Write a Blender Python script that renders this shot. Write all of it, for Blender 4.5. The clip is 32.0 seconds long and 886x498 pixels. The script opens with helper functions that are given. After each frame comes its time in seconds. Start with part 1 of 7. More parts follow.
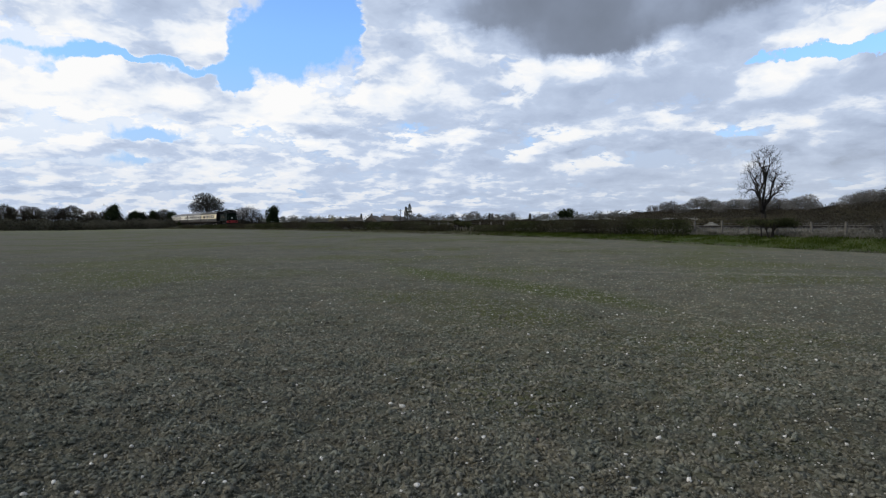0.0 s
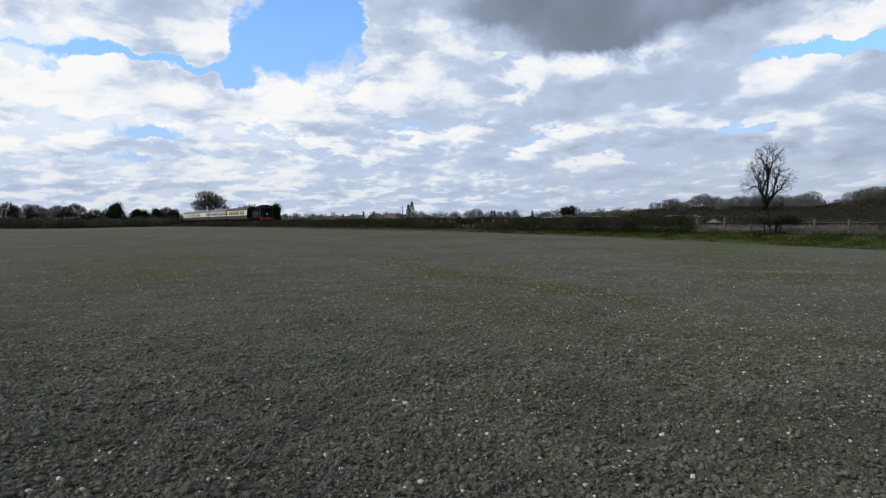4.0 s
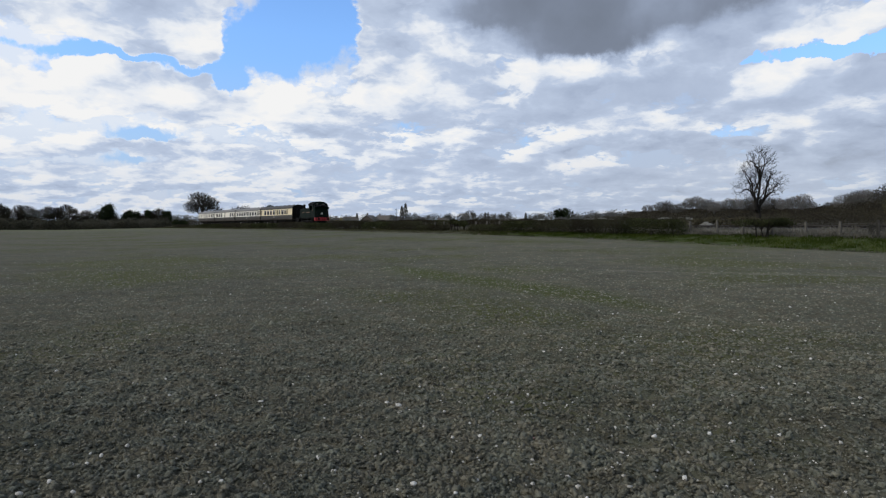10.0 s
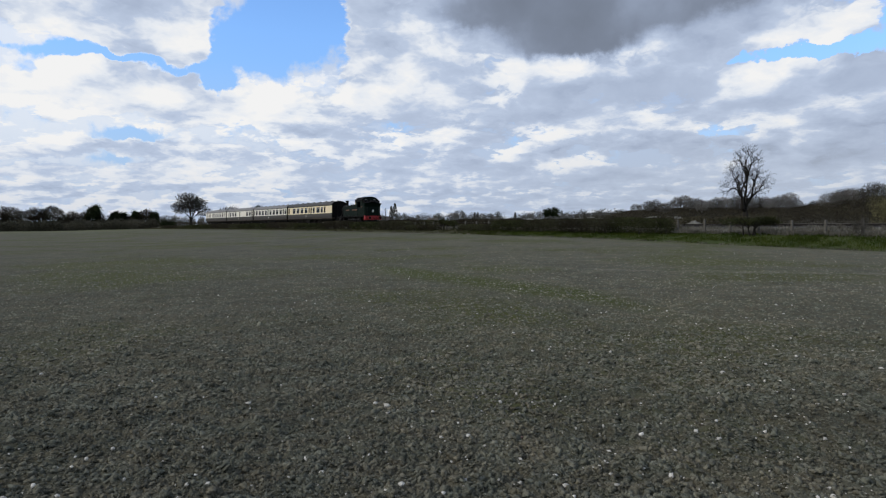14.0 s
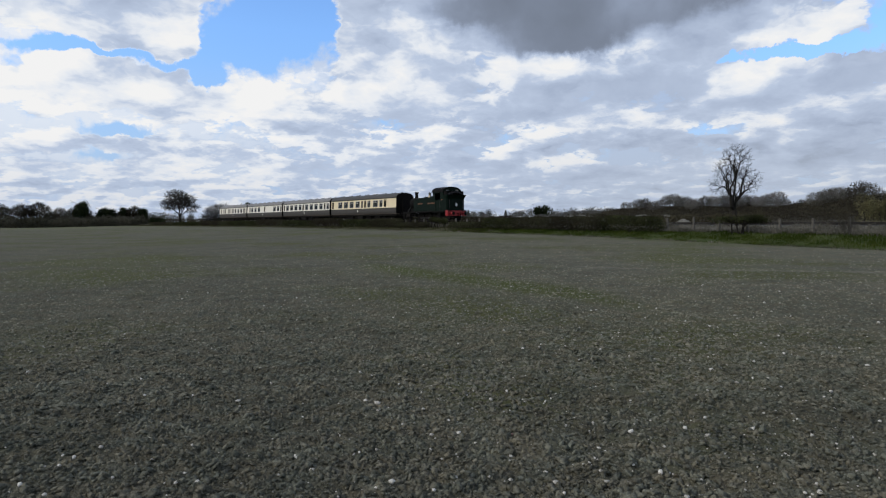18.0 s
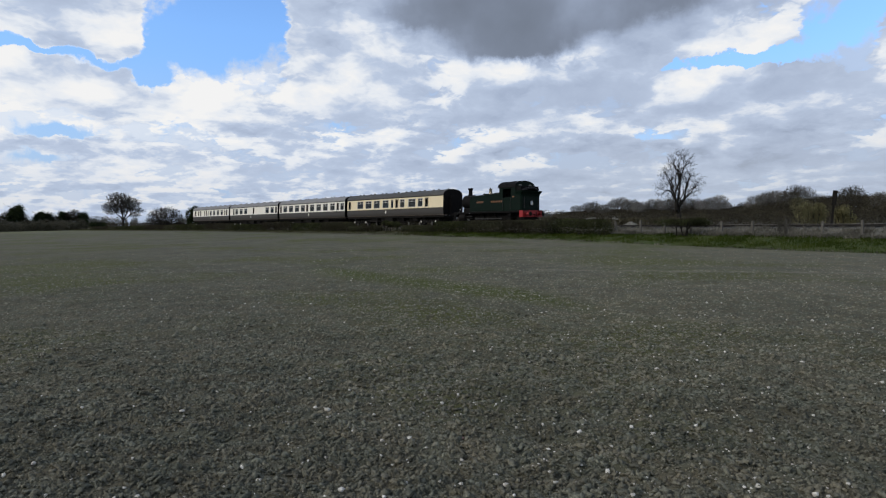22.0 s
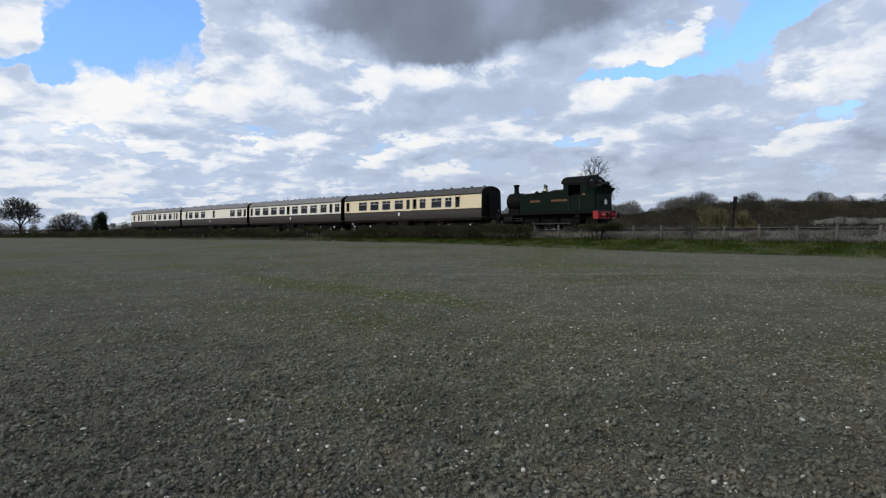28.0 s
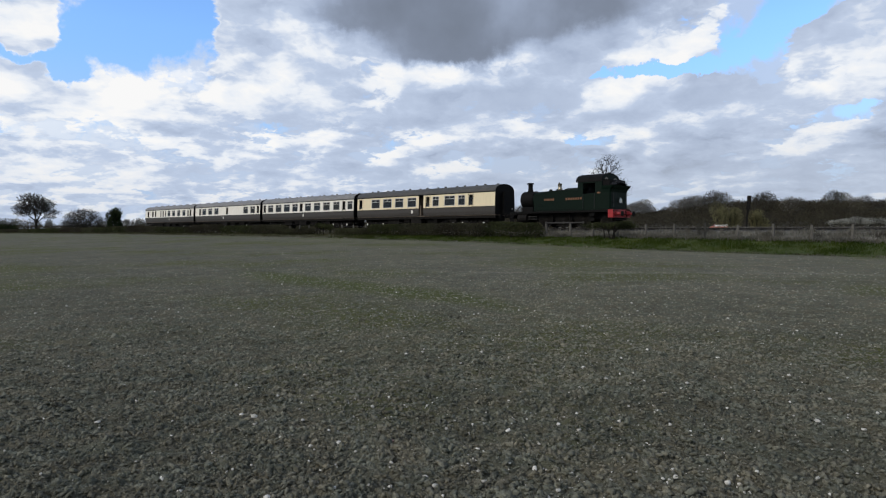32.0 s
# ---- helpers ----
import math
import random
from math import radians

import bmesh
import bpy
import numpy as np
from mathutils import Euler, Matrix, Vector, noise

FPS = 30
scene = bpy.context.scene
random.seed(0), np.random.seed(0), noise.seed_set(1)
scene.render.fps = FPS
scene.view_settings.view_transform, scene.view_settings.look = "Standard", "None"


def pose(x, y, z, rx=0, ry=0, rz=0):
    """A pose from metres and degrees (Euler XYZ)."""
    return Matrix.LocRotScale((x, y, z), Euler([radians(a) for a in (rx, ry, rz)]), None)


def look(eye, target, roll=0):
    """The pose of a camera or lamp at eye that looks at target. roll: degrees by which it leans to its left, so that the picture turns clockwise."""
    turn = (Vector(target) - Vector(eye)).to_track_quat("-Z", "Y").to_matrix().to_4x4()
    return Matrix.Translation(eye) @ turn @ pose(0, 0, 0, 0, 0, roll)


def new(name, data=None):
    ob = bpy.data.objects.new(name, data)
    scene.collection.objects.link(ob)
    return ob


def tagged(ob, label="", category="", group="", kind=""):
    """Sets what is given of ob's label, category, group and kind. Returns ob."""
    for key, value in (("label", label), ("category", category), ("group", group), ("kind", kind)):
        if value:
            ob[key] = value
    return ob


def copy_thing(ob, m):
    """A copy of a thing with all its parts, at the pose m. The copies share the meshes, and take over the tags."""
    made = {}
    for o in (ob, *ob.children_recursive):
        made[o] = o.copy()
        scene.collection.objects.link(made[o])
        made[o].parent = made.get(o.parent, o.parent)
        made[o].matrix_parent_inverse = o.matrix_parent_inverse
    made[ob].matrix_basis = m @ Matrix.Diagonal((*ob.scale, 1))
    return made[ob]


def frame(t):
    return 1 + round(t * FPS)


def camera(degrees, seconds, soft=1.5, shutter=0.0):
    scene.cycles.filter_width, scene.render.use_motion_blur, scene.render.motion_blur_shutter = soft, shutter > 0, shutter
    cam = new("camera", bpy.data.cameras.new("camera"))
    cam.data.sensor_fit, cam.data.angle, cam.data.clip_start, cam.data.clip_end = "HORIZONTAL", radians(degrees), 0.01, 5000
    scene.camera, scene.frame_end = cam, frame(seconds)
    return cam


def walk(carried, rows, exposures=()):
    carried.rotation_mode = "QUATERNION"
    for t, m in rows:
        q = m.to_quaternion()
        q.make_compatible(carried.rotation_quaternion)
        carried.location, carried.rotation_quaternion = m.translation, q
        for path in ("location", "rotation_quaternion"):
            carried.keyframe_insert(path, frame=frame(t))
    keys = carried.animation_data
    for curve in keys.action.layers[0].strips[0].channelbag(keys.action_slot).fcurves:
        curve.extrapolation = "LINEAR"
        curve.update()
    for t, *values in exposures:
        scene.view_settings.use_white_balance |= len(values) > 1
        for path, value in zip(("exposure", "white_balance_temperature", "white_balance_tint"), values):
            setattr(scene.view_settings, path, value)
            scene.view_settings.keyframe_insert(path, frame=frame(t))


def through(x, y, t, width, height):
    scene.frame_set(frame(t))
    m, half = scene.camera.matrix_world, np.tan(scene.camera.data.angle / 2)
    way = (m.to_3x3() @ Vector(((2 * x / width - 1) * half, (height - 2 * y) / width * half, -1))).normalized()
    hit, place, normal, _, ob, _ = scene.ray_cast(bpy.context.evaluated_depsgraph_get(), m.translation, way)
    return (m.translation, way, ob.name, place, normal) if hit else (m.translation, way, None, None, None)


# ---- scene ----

# ------------------------------------------------------------ camera
cam = camera(69.91, 32.0, soft=1.2)
PATH = (
    # seconds, x, y, z, turn to the left, tilt up, lean
    (0, -0.000, -0.000, 1.550, 0.004, -2.09, 0.00),
    (0.5, -0.004, 0.000, 1.552, 0.030, -2.21, 0.06),
    (1, -0.000, 0.003, 1.551, 0.085, -2.26, 0.01),
    (1.5, -0.004, -0.001, 1.550, 0.209, -2.47, -0.13),
    (2, -0.002, -0.003, 1.549, 0.397, -2.22, -0.10),
    (2.5, -0.001, 0.004, 1.548, -0.055, -2.18, 0.10),
    (3, 0.000, -0.003, 1.547, 0.279, -2.35, -0.04),
    (3.5, -0.006, -0.002, 1.547, 0.260, -2.37, -0.07),
    (5.5, -0.007, 0.002, 1.544, 0.083, -1.96, 0.02),
    (6, -0.000, -0.006, 1.552, 0.174, -1.91, 0.07),
    (6.5, -0.001, -0.011, 1.550, -0.100, -1.71, 0.01),
    (7, 0.001, -0.005, 1.550, -0.180, -1.65, 0.12),
    (7.5, -0.000, -0.001, 1.551, -0.023, -1.74, -0.13),
    (8, -0.004, 0.000, 1.546, -0.215, -1.57, 0.15),
    (8.5, -0.001, -0.003, 1.545, -0.057, -1.82, 0.08),
    (9, 0.000, 0.000, 1.550, -0.027, -2.27, -0.06),
    (9.5, -0.001, 0.001, 1.547, -0.189, -2.16, -0.03),
    (10, -0.004, -0.006, 1.547, -0.370, -2.13, 0.03),
    (10.5, -0.005, -0.006, 1.547, -0.620, -2.23, -0.01),
    (11, -0.000, 0.002, 1.545, -0.693, -2.25, 0.02),
    (11.5, -0.000, -0.002, 1.545, -0.858, -2.14, 0.00),
    (12, 0.002, 0.001, 1.548, -1.055, -2.38, 0.05),
    (12.5, 0.001, 0.001, 1.542, -1.003, -2.23, -0.03),
    (13, 0.002, -0.008, 1.546, -1.077, -2.23, -0.02),
    (13.5, 0.007, -0.011, 1.549, -1.022, -2.12, 0.00),
    (14, 0.012, -0.006, 1.548, -1.303, -2.15, -0.19),
    (14.5, 0.007, -0.004, 1.547, -1.231, -2.22, -0.21),
    (16.5, 0.013, -0.003, 1.545, -1.392, -2.21, 0.01),
    (17, 0.017, -0.000, 1.543, -1.706, -2.07, 0.07),
    (17.5, 0.010, -0.009, 1.546, -1.966, -2.22, 0.07),
    (18, 0.010, -0.004, 1.547, -2.153, -2.37, -0.05),
    (18.5, 0.014, -0.004, 1.548, -2.912, -2.37, 0.07),
    (19, 0.015, 0.002, 1.546, -3.134, -2.43, -0.06),
    (19.5, 0.012, 0.001, 1.542, -3.520, -2.55, -0.09),
    (20, 0.019, 0.002, 1.544, -4.021, -2.72, -0.02),
    (20.5, 0.023, 0.008, 1.543, -4.875, -2.56, -0.03),
    (21, 0.029, 0.010, 1.544, -5.200, -2.37, -0.10),
    (21.5, 0.035, 0.014, 1.544, -5.697, -2.21, -0.17),
    (22, 0.035, 0.007, 1.552, -6.392, -2.08, -0.22),
    (22.5, 0.040, 0.008, 1.550, -7.254, -2.08, -0.34),
    (23, 0.047, 0.014, 1.550, -7.727, -2.23, -0.27),
    (23.5, 0.056, 0.015, 1.547, -8.519, -2.07, -0.19),
    (24, 0.057, 0.007, 1.547, -9.182, -2.09, -0.19),
    (24.5, 0.064, 0.009, 1.553, -9.833, -2.44, -0.14),
    (25, 0.067, 0.014, 1.551, -10.449, -2.49, -0.22),
    (25.5, 0.070, 0.007, 1.551, -11.262, -2.31, -0.20),
    (26, 0.076, 0.018, 1.550, -12.225, -2.15, -0.12),
    (26.5, 0.075, 0.004, 1.550, -12.307, -1.99, -0.28),
    (28.5, 0.079, -0.010, 1.550, -13.471, -1.62, -0.51),
    (29, 0.085, -0.008, 1.550, -13.138, -1.72, -0.54),
    (29.5, 0.089, 0.001, 1.547, -13.154, -1.64, -0.42),
    (30, 0.080, -0.003, 1.549, -13.035, -1.79, -0.45),
    (30.5, 0.077, -0.008, 1.550, -12.962, -1.79, -0.25),
    (31, 0.072, 0.005, 1.544, -12.723, -1.90, -0.24),
    (31.5, 0.072, -0.003, 1.546, -12.261, -1.94, -0.25),
    (32, 0.070, 0.000, 1.544, -12.311, -1.83, -0.17),
)
walk(cam, [(t, pose(x, y, z, 90 + pitch, 0, yaw) @ pose(0, 0, 0, 0, 0, roll)) for t, x, y, z, yaw, pitch, roll in PATH],
     ((0.0, 0.0), (3.5, -0.03), (6.0, -0.07), (19.0, -0.12), (24.0, -0.08), (26.0, -0.04), (32.0, -0.04)))

# ------------------------------------------------------------ plan in numbers
# The railway runs dead straight but for a very slight bend. A place beside it is given by
# s (metres along, growing towards the far left) and o (metres from its middle towards the camera).
HEADING = radians(-33.54)
ALONG = np.array((math.sin(HEADING), math.cos(HEADING)))
ACROSS = np.array((ALONG[1], -ALONG[0]))
OFFSET, BEND = 44.91, 8.27e-5
RAIL_Z = 1.58
EYE_Z = 1.55


def beside(s, o=0.0):
    p = ALONG * s + ACROSS * (OFFSET - o + BEND * s * s / 2)
    return float(p[0]), float(p[1])


def track_coords(x, y):
    s = x * ALONG[0] + y * ALONG[1]
    o = OFFSET + BEND * np.clip(s, -300, 500) ** 2 / 2 - (x * ACROSS[0] + y * ACROSS[1])
    return s, o


def ramp(v, a, b):
    w = np.clip((v - a) / (b - a), 0, 1)
    return w * w * (3 - 2 * w)


def value_noise(x, y, seed=0):
    """Smooth noise from 0 to 1 on arrays of places."""
    xi, yi = np.floor(x).astype(np.int64), np.floor(y).astype(np.int64)
    fx, fy = x - xi, y - yi
    fx, fy = fx * fx * (3 - 2 * fx), fy * fy * (3 - 2 * fy)

    def cell(i, j):
        h = (i * 374761393 + j * 668265263 + seed * 974634777) & 0x7FFFFFFF
        h = ((h ^ (h >> 13)) * 1274126177) & 0x7FFFFFFF
        return ((h ^ (h >> 16)) & 0xFFFF) / 65535.0

    return ((cell(xi, yi) * (1 - fx) + cell(xi + 1, yi) * fx) * (1 - fy)
            + (cell(xi, yi + 1) * (1 - fx) + cell(xi + 1, yi + 1) * fx) * fy)


def edge_height(s):
    """Height of the field where it meets the railway's verge."""
    return np.interp(s, (-60, 0, 6, 13, 20, 30, 50, 75, 110, 170, 240, 320), (-0.2, 0.05, 0.13, 0.17, 0.29, 0.51, 0.70, 0.75, 0.80, 0.72, 0.5, 0.3))


def field_z(x, y):
    s, o = track_coords(x, y)
    return edge_height(s) * ramp(OFFSET - o, 6, 37)


def soil_relief(x, y):
    """Clods, drill rows and hollows of the tilled field."""
    s, o = track_coords(x, y)
    tilled = ramp(o, 9.2, 10.5) * (1 - ramp(np.hypot(x, y), 30, 70))
    u, v = 0.8 * x + 0.6 * y, 0.8 * y - 0.6 * x
    near = 1 - ramp(np.hypot(x, y), 14, 26)
    clods = 0.030 * np.abs(2 * value_noise(u * 8, v * 8, 7) - 1) + near * 0.024 * np.abs(2 * value_noise(x * 19 + v, y * 19 - u, 8) - 1)
    return tilled * (0.026 * (value_noise(x * 5, y * 5, 1) - 0.5) + clods - 0.022 + 0.04 * (value_noise(x * 1.3, y * 1.3, 3) - 0.5))


def ground_z(x, y):
    """Height of the open ground, without clods and without the railway's bank."""
    x, y = np.asarray(x, float), np.asarray(y, float)
    s, o = track_coords(x, y)
    z = field_z(x, y)
    far = 0.75 + 0.5 * (value_noise(x / 90, y / 90, 5) - 0.5)
    az = np.degrees(np.arctan2(x, y))
    d = np.hypot(x, y)
    far = far + ramp(d, 205, 340) * ramp(az, 6, 22) * 7.5
    k = ramp(-o, -8.0, 6.0)
    z = z * (1 - k) + far * k
    return z - 0.25 * ramp(o, -9, -5) * (1 - ramp(o, 6.5, 8.5))


# ------------------------------------------------------------ sky and sun
SUN_AZ, SUN_EL = radians(-108), radians(33)


class Nodes:
    """Short ways to lay nodes in a tree."""

    def __init__(self, tree):
        self.tree = tree

    def add(self, kind, ins=(), **props):
        node = self.tree.nodes.new(kind)
        for key, value in props.items():
            setattr(node, key, value)
        for key, value in dict(ins).items():
            if isinstance(value, bpy.types.NodeSocket):
                self.tree.links.new(value, node.inputs[key])
            else:
                node.inputs[key].default_value = value
        return node

    def math(self, op, a, b=0.0, c=0.0, clamp=False):
        return self.add("ShaderNodeMath", {0: a, 1: b, 2: c}, operation=op, use_clamp=clamp).outputs[0]

    def noise(self, vector, scale, detail=4.0, rough=0.55, lac=2.0, out=0):
        return self.add("ShaderNodeTexNoise", {"Vector": vector, "Scale": scale, "Detail": detail, "Roughness": rough, "Lacunarity": lac}).outputs[out]

    def map(self, v, a, b, c=0.0, d=1.0, smooth=False):
        return self.add("ShaderNodeMapRange", {0: v, 1: a, 2: b, 3: c, 4: d}, interpolation_type="SMOOTHSTEP" if smooth else "LINEAR").outputs[0]

    def mix(self, f, a, b, blend="MIX"):
        node = self.tree.nodes.new("ShaderNodeMix")
        node.data_type, node.blend_type = "RGBA", blend
        for i, v in ((0, f), (6, a), (7, b)):
            if isinstance(v, bpy.types.NodeSocket):
                self.tree.links.new(v, node.inputs[i])
            else:
                node.inputs[i].default_value = v if i == 0 or len(v) == 4 else (*v, 1)
        return node.outputs[2]


def make_sky():
    world = bpy.data.worlds.new("sky")
    scene.world = world
    world.use_nodes = True
    tree = world.node_tree
    tree.nodes.clear()
    n = Nodes(tree)
    way = n.add("ShaderNodeTexCoord").outputs["Generated"]
    xyz = n.add("ShaderNodeSeparateXYZ", {0: way}).outputs

    # bearings, roughened so that every outline billows
    warp = n.add("ShaderNodeSeparateXYZ", {0: n.noise(way, 11.0, 7.0, 0.62, out=1)}).outputs
    az = n.math("MULTIPLY_ADD", n.math("SUBTRACT", warp[0], 0.5), 0.085, n.math("ARCTAN2", xyz[0], xyz[1]))
    el = n.math("MULTIPLY_ADD", n.math("SUBTRACT", warp[1], 0.5), 0.075, n.math("ARCSINE", xyz[2]))

    def blob(w, a, e, ra, re, lean=0.0):
        da = n.math("SUBTRACT", az, radians(a))
        de = n.math("MULTIPLY_ADD", da, -lean, n.math("SUBTRACT", el, radians(e)))
        u = n.math("DIVIDE", da, radians(ra))
        v = n.math("DIVIDE", de, radians(re))
        return n.math("MULTIPLY", n.math("EXPONENT", n.math("MULTIPLY", n.math("ADD", n.math("MULTIPLY", u, u), n.math("MULTIPLY", v, v)), -1.0)), w)

    def total(parts):
        out = 0.0
        for b in parts:
            out = n.math("ADD", blob(*b), out)
        return out

    # clear gaps, and the clouds that stand round them
    holes = total(((1.2, -11.6, 18.0, 4.3, 3.5), (1.0, -15.5, 14.6, 3.4, 1.9), (0.9, -18.4, 12.2, 1.4, 1.3), (0.7, -25.5, 13.3, 6.5, 0.45), (0.45, -34.5, 13.0, 3.5, 0.4),
                   (0.6, -24.5, 7.4, 3.2, 0.55), (0.4, -26.6, 5.3, 1.8, 0.4), (0.85, 31.5, 13.2, 5.2, 0.55), (0.35, 25.0, 7.7, 2.4, 0.5),
                   (1.1, 41.7, 17.3, 3.4, 2.3, 0.45), (0.9, 37.4, 14.4, 2.4, 1.0, 0.3), (0.6, 45.2, 8.9, 2.0, 0.6)))
    solid = total(((0.5, -27.5, 16.2, 8.6, 1.9), (0.45, -27.0, 11.0, 7.6, 1.5), (0.6, -1.0, 16.6, 5.4, 4.5), (0.45, -11.0, 11.0, 6.0, 1.9), (0.6, 46.0, 13.6, 5.0, 2.6, 0.4), (0.5, 26.0, 16.2, 8.0, 2.2), (0.3, 20.0, 12.4, 9.0, 2.2), (0.25, -27.0, 6.4, 2.0, 0.5)))
    dark = total(((1.0, 14.0, 19.0, 9.0, 3.2), (0.8, 6.2, 18.4, 5.0, 2.2), (0.8, 13.0, 15.7, 5.0, 1.5), (0.9, 24.0, 18.3, 9.0, 1.9)))
    pale = total(((0.20, -27.0, 15.0, 9.0, 3.0), (0.16, -24.0, 9.5, 12.0, 3.5), (0.32, -2.2, 16.0, 3.4, 4.2), (0.2, -11.5, 11.4, 6.0, 1.4), (0.28, 46.0, 13.6, 5.5, 3.6, 0.4), (-0.26, 28.5, 15.6, 6.5, 2.2)))
    bias = n.math("MULTIPLY_ADD", holes, -0.62, n.math("MULTIPLY", solid, 0.34))
    bias = n.math("ADD", bias, n.map(az, radians(-35), radians(5), -0.015, 0.03))

    # cumulus that closes up towards the horizon: each heap is white on its sunlit crown and grey underneath
    def heaps(scale, squat, detail):
        p = n.add("ShaderNodeCombineXYZ", {0: xyz[0], 1: xyz[1], 2: n.math("MULTIPLY", xyz[2], squat)}).outputs[0]
        bent = n.add("ShaderNodeVectorMath", {0: p, 1: n.add("ShaderNodeVectorMath", {0: n.noise(p, scale * 2.2, 3.0, 0.6, out=1), "Scale": 0.36 / scale}, operation="SCALE").outputs[0]}, operation="ADD").outputs[0]

        def density(move):
            q = n.add("ShaderNodeVectorMath", {0: bent, 1: tuple(v / scale for v in move)}, operation="ADD").outputs[0]
            puff = n.add("ShaderNodeTexVoronoi", {"Vector": q, "Scale": scale * 2.6, "Detail": 2.5, "Roughness": 0.6, "Lacunarity": 2.4}, feature="F1", normalize=True).outputs["Distance"]
            return n.math("MULTIPLY_ADD", puff, -0.42, n.math("ADD", n.noise(q, scale, detail, 0.55), 0.145))

        def body(move):
            q = n.add("ShaderNodeVectorMath", {0: bent, 1: tuple(v / scale for v in move)}, operation="ADD").outputs[0]
            return n.noise(q, scale * 0.9, 2.0, 0.45)

        here = density((0, 0, 0))
        # seen a little higher and nearer to the sun: thinner cloud there means a lit crown here
        fine = n.math("SUBTRACT", density((-0.12, 0.0, 0.22)), here)
        broad = n.math("SUBTRACT", body((-0.2, 0.0, 0.62)), body((0.1, 0.0, -0.12)))
        return here, n.math("MULTIPLY_ADD", broad, 0.75, n.math("MULTIPLY", fine, 0.85))

    height = n.math("ARCSINE", xyz[2])
    upper, upper_lit = heaps(6.6, 2.0, 6.0)
    middle, middle_lit = heaps(11.0, 2.7, 5.0)
    lower, lower_lit = heaps(22.0, 3.6, 4.0)
    high_share = n.map(height, radians(7.5), radians(12), smooth=True)
    low_share = n.map(height, radians(2.6), radians(5.2), 1.0, 0.0, smooth=True)

    def shared(a, b, c):
        ab = n.math("ADD", n.math("MULTIPLY", a, high_share), n.math("MULTIPLY", b, n.math("SUBTRACT", 1.0, high_share)))
        return n.math("ADD", n.math("MULTIPLY", ab, n.math("SUBTRACT", 1.0, low_share)), n.math("MULTIPLY", c, low_share))

    raw_d = n.math("SUBTRACT", shared(upper, middle, lower), 0.40)
    d = n.math("ADD", raw_d, bias)
    under = shared(upper_lit, middle_lit, lower_lit)
    mask = n.map(d, -0.01, 0.085, smooth=True)
    # nearer heaps stand out with crisp crowns against the grey of those behind
    front = n.map(n.math("MULTIPLY_ADD", under, -0.5, n.math("MULTIPLY_ADD", solid, 0.10, raw_d)), -0.06, 0.13, smooth=True)
    behind = n.map(n.noise(way, 9.0, 5.0, 0.6), 0.30, 0.70, 0.32, 0.66)
    heap = n.math("MULTIPLY_ADD", under, 2.3, 0.40)
    heap = n.math("MULTIPLY_ADD", n.math("SUBTRACT", n.math("MINIMUM", raw_d, 0.34), 0.20), 1.25, heap)
    thick = n.math("ADD", n.math("MULTIPLY", heap, front), n.math("MULTIPLY", behind, n.math("SUBTRACT", 1.0, front)))
    thick = n.math("SUBTRACT", thick, n.math("MULTIPLY", n.math("MULTIPLY", n.map(d, 0.0, 0.14, 0.22, 0.0), n.map(az, -0.05, 0.3, 1.0, 0.1)), n.map(holes, 0.05, 0.3)))
    # a thin pale sheet spreads between and behind them
    sheet = n.map(n.math("MULTIPLY_ADD", holes, -0.5, n.noise(way, 16.0, 5.0, 0.6)), 0.30, 0.50, 0.0, 0.85, smooth=True)
    thick = n.math("ADD", n.math("MULTIPLY", thick, mask), n.math("MULTIPLY", n.math("SUBTRACT", 1.0, mask), 0.36))
    mask = n.math("MAXIMUM", mask, sheet)
    thick = n.math("SUBTRACT", thick, pale)
    thick = n.math("ADD", thick, n.map(az, -0.55, 0.3, -0.06, 0.17))
    thick = n.math("ADD", thick, n.math("MULTIPLY", n.map(az, -0.2, 0.4), n.map(xyz[2], 0.05, 0.22, 0.14, 0.0)))
    thick = n.math("MULTIPLY_ADD", n.math("MAXIMUM", n.math("SUBTRACT", thick, 0.46), 0.0), 0.4, n.math("MINIMUM", n.math("MAXIMUM", thick, 0.0), 0.46))
    # the broad dark cloud overhead, smooth, with frayed edges
    veil = n.noise(way, 6.0, 5.0, 0.55)
    dark_fill = n.map(n.math("MULTIPLY_ADD", n.math("SUBTRACT", veil, 0.5), 0.7, dark), 0.16, 0.85, smooth=True)
    deep_tone = n.math("MULTIPLY_ADD", n.math("SUBTRACT", veil, 0.5), -0.5, 0.84)
    thick = n.math("ADD", n.math("MULTIPLY", thick, n.math("SUBTRACT", 1.0, dark_fill)), n.math("MULTIPLY", deep_tone, dark_fill))
    mask = n.math("MAXIMUM", mask, n.map(dark, 0.25, 0.5))
    thick = n.math("MAXIMUM", thick, n.map(xyz[2], 0.38, 0.62, 0.0, 0.75, smooth=True))
    mask = n.math("MAXIMUM", mask, n.map(xyz[2], 0.42, 0.62, 0.0, 0.8, smooth=True))
    ramp_node = n.add("ShaderNodeValToRGB", {0: thick})
    cr = ramp_node.color_ramp
    stops = ((0.0, (1.0, 1.0, 1.0)), (0.22, (0.87, 0.915, 0.985)), (0.46, (0.56, 0.655, 0.83)), (0.66, (0.40, 0.48, 0.64)), (0.86, (0.228, 0.270, 0.355)), (1.0, (0.175, 0.206, 0.265)))
    while len(cr.elements) < len(stops):
        cr.elements.new(0.5)
    for e, (p, c) in zip(cr.elements, stops):
        e.position, e.color = p, (*c, 1)
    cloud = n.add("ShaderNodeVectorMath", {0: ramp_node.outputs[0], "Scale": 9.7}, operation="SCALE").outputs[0]
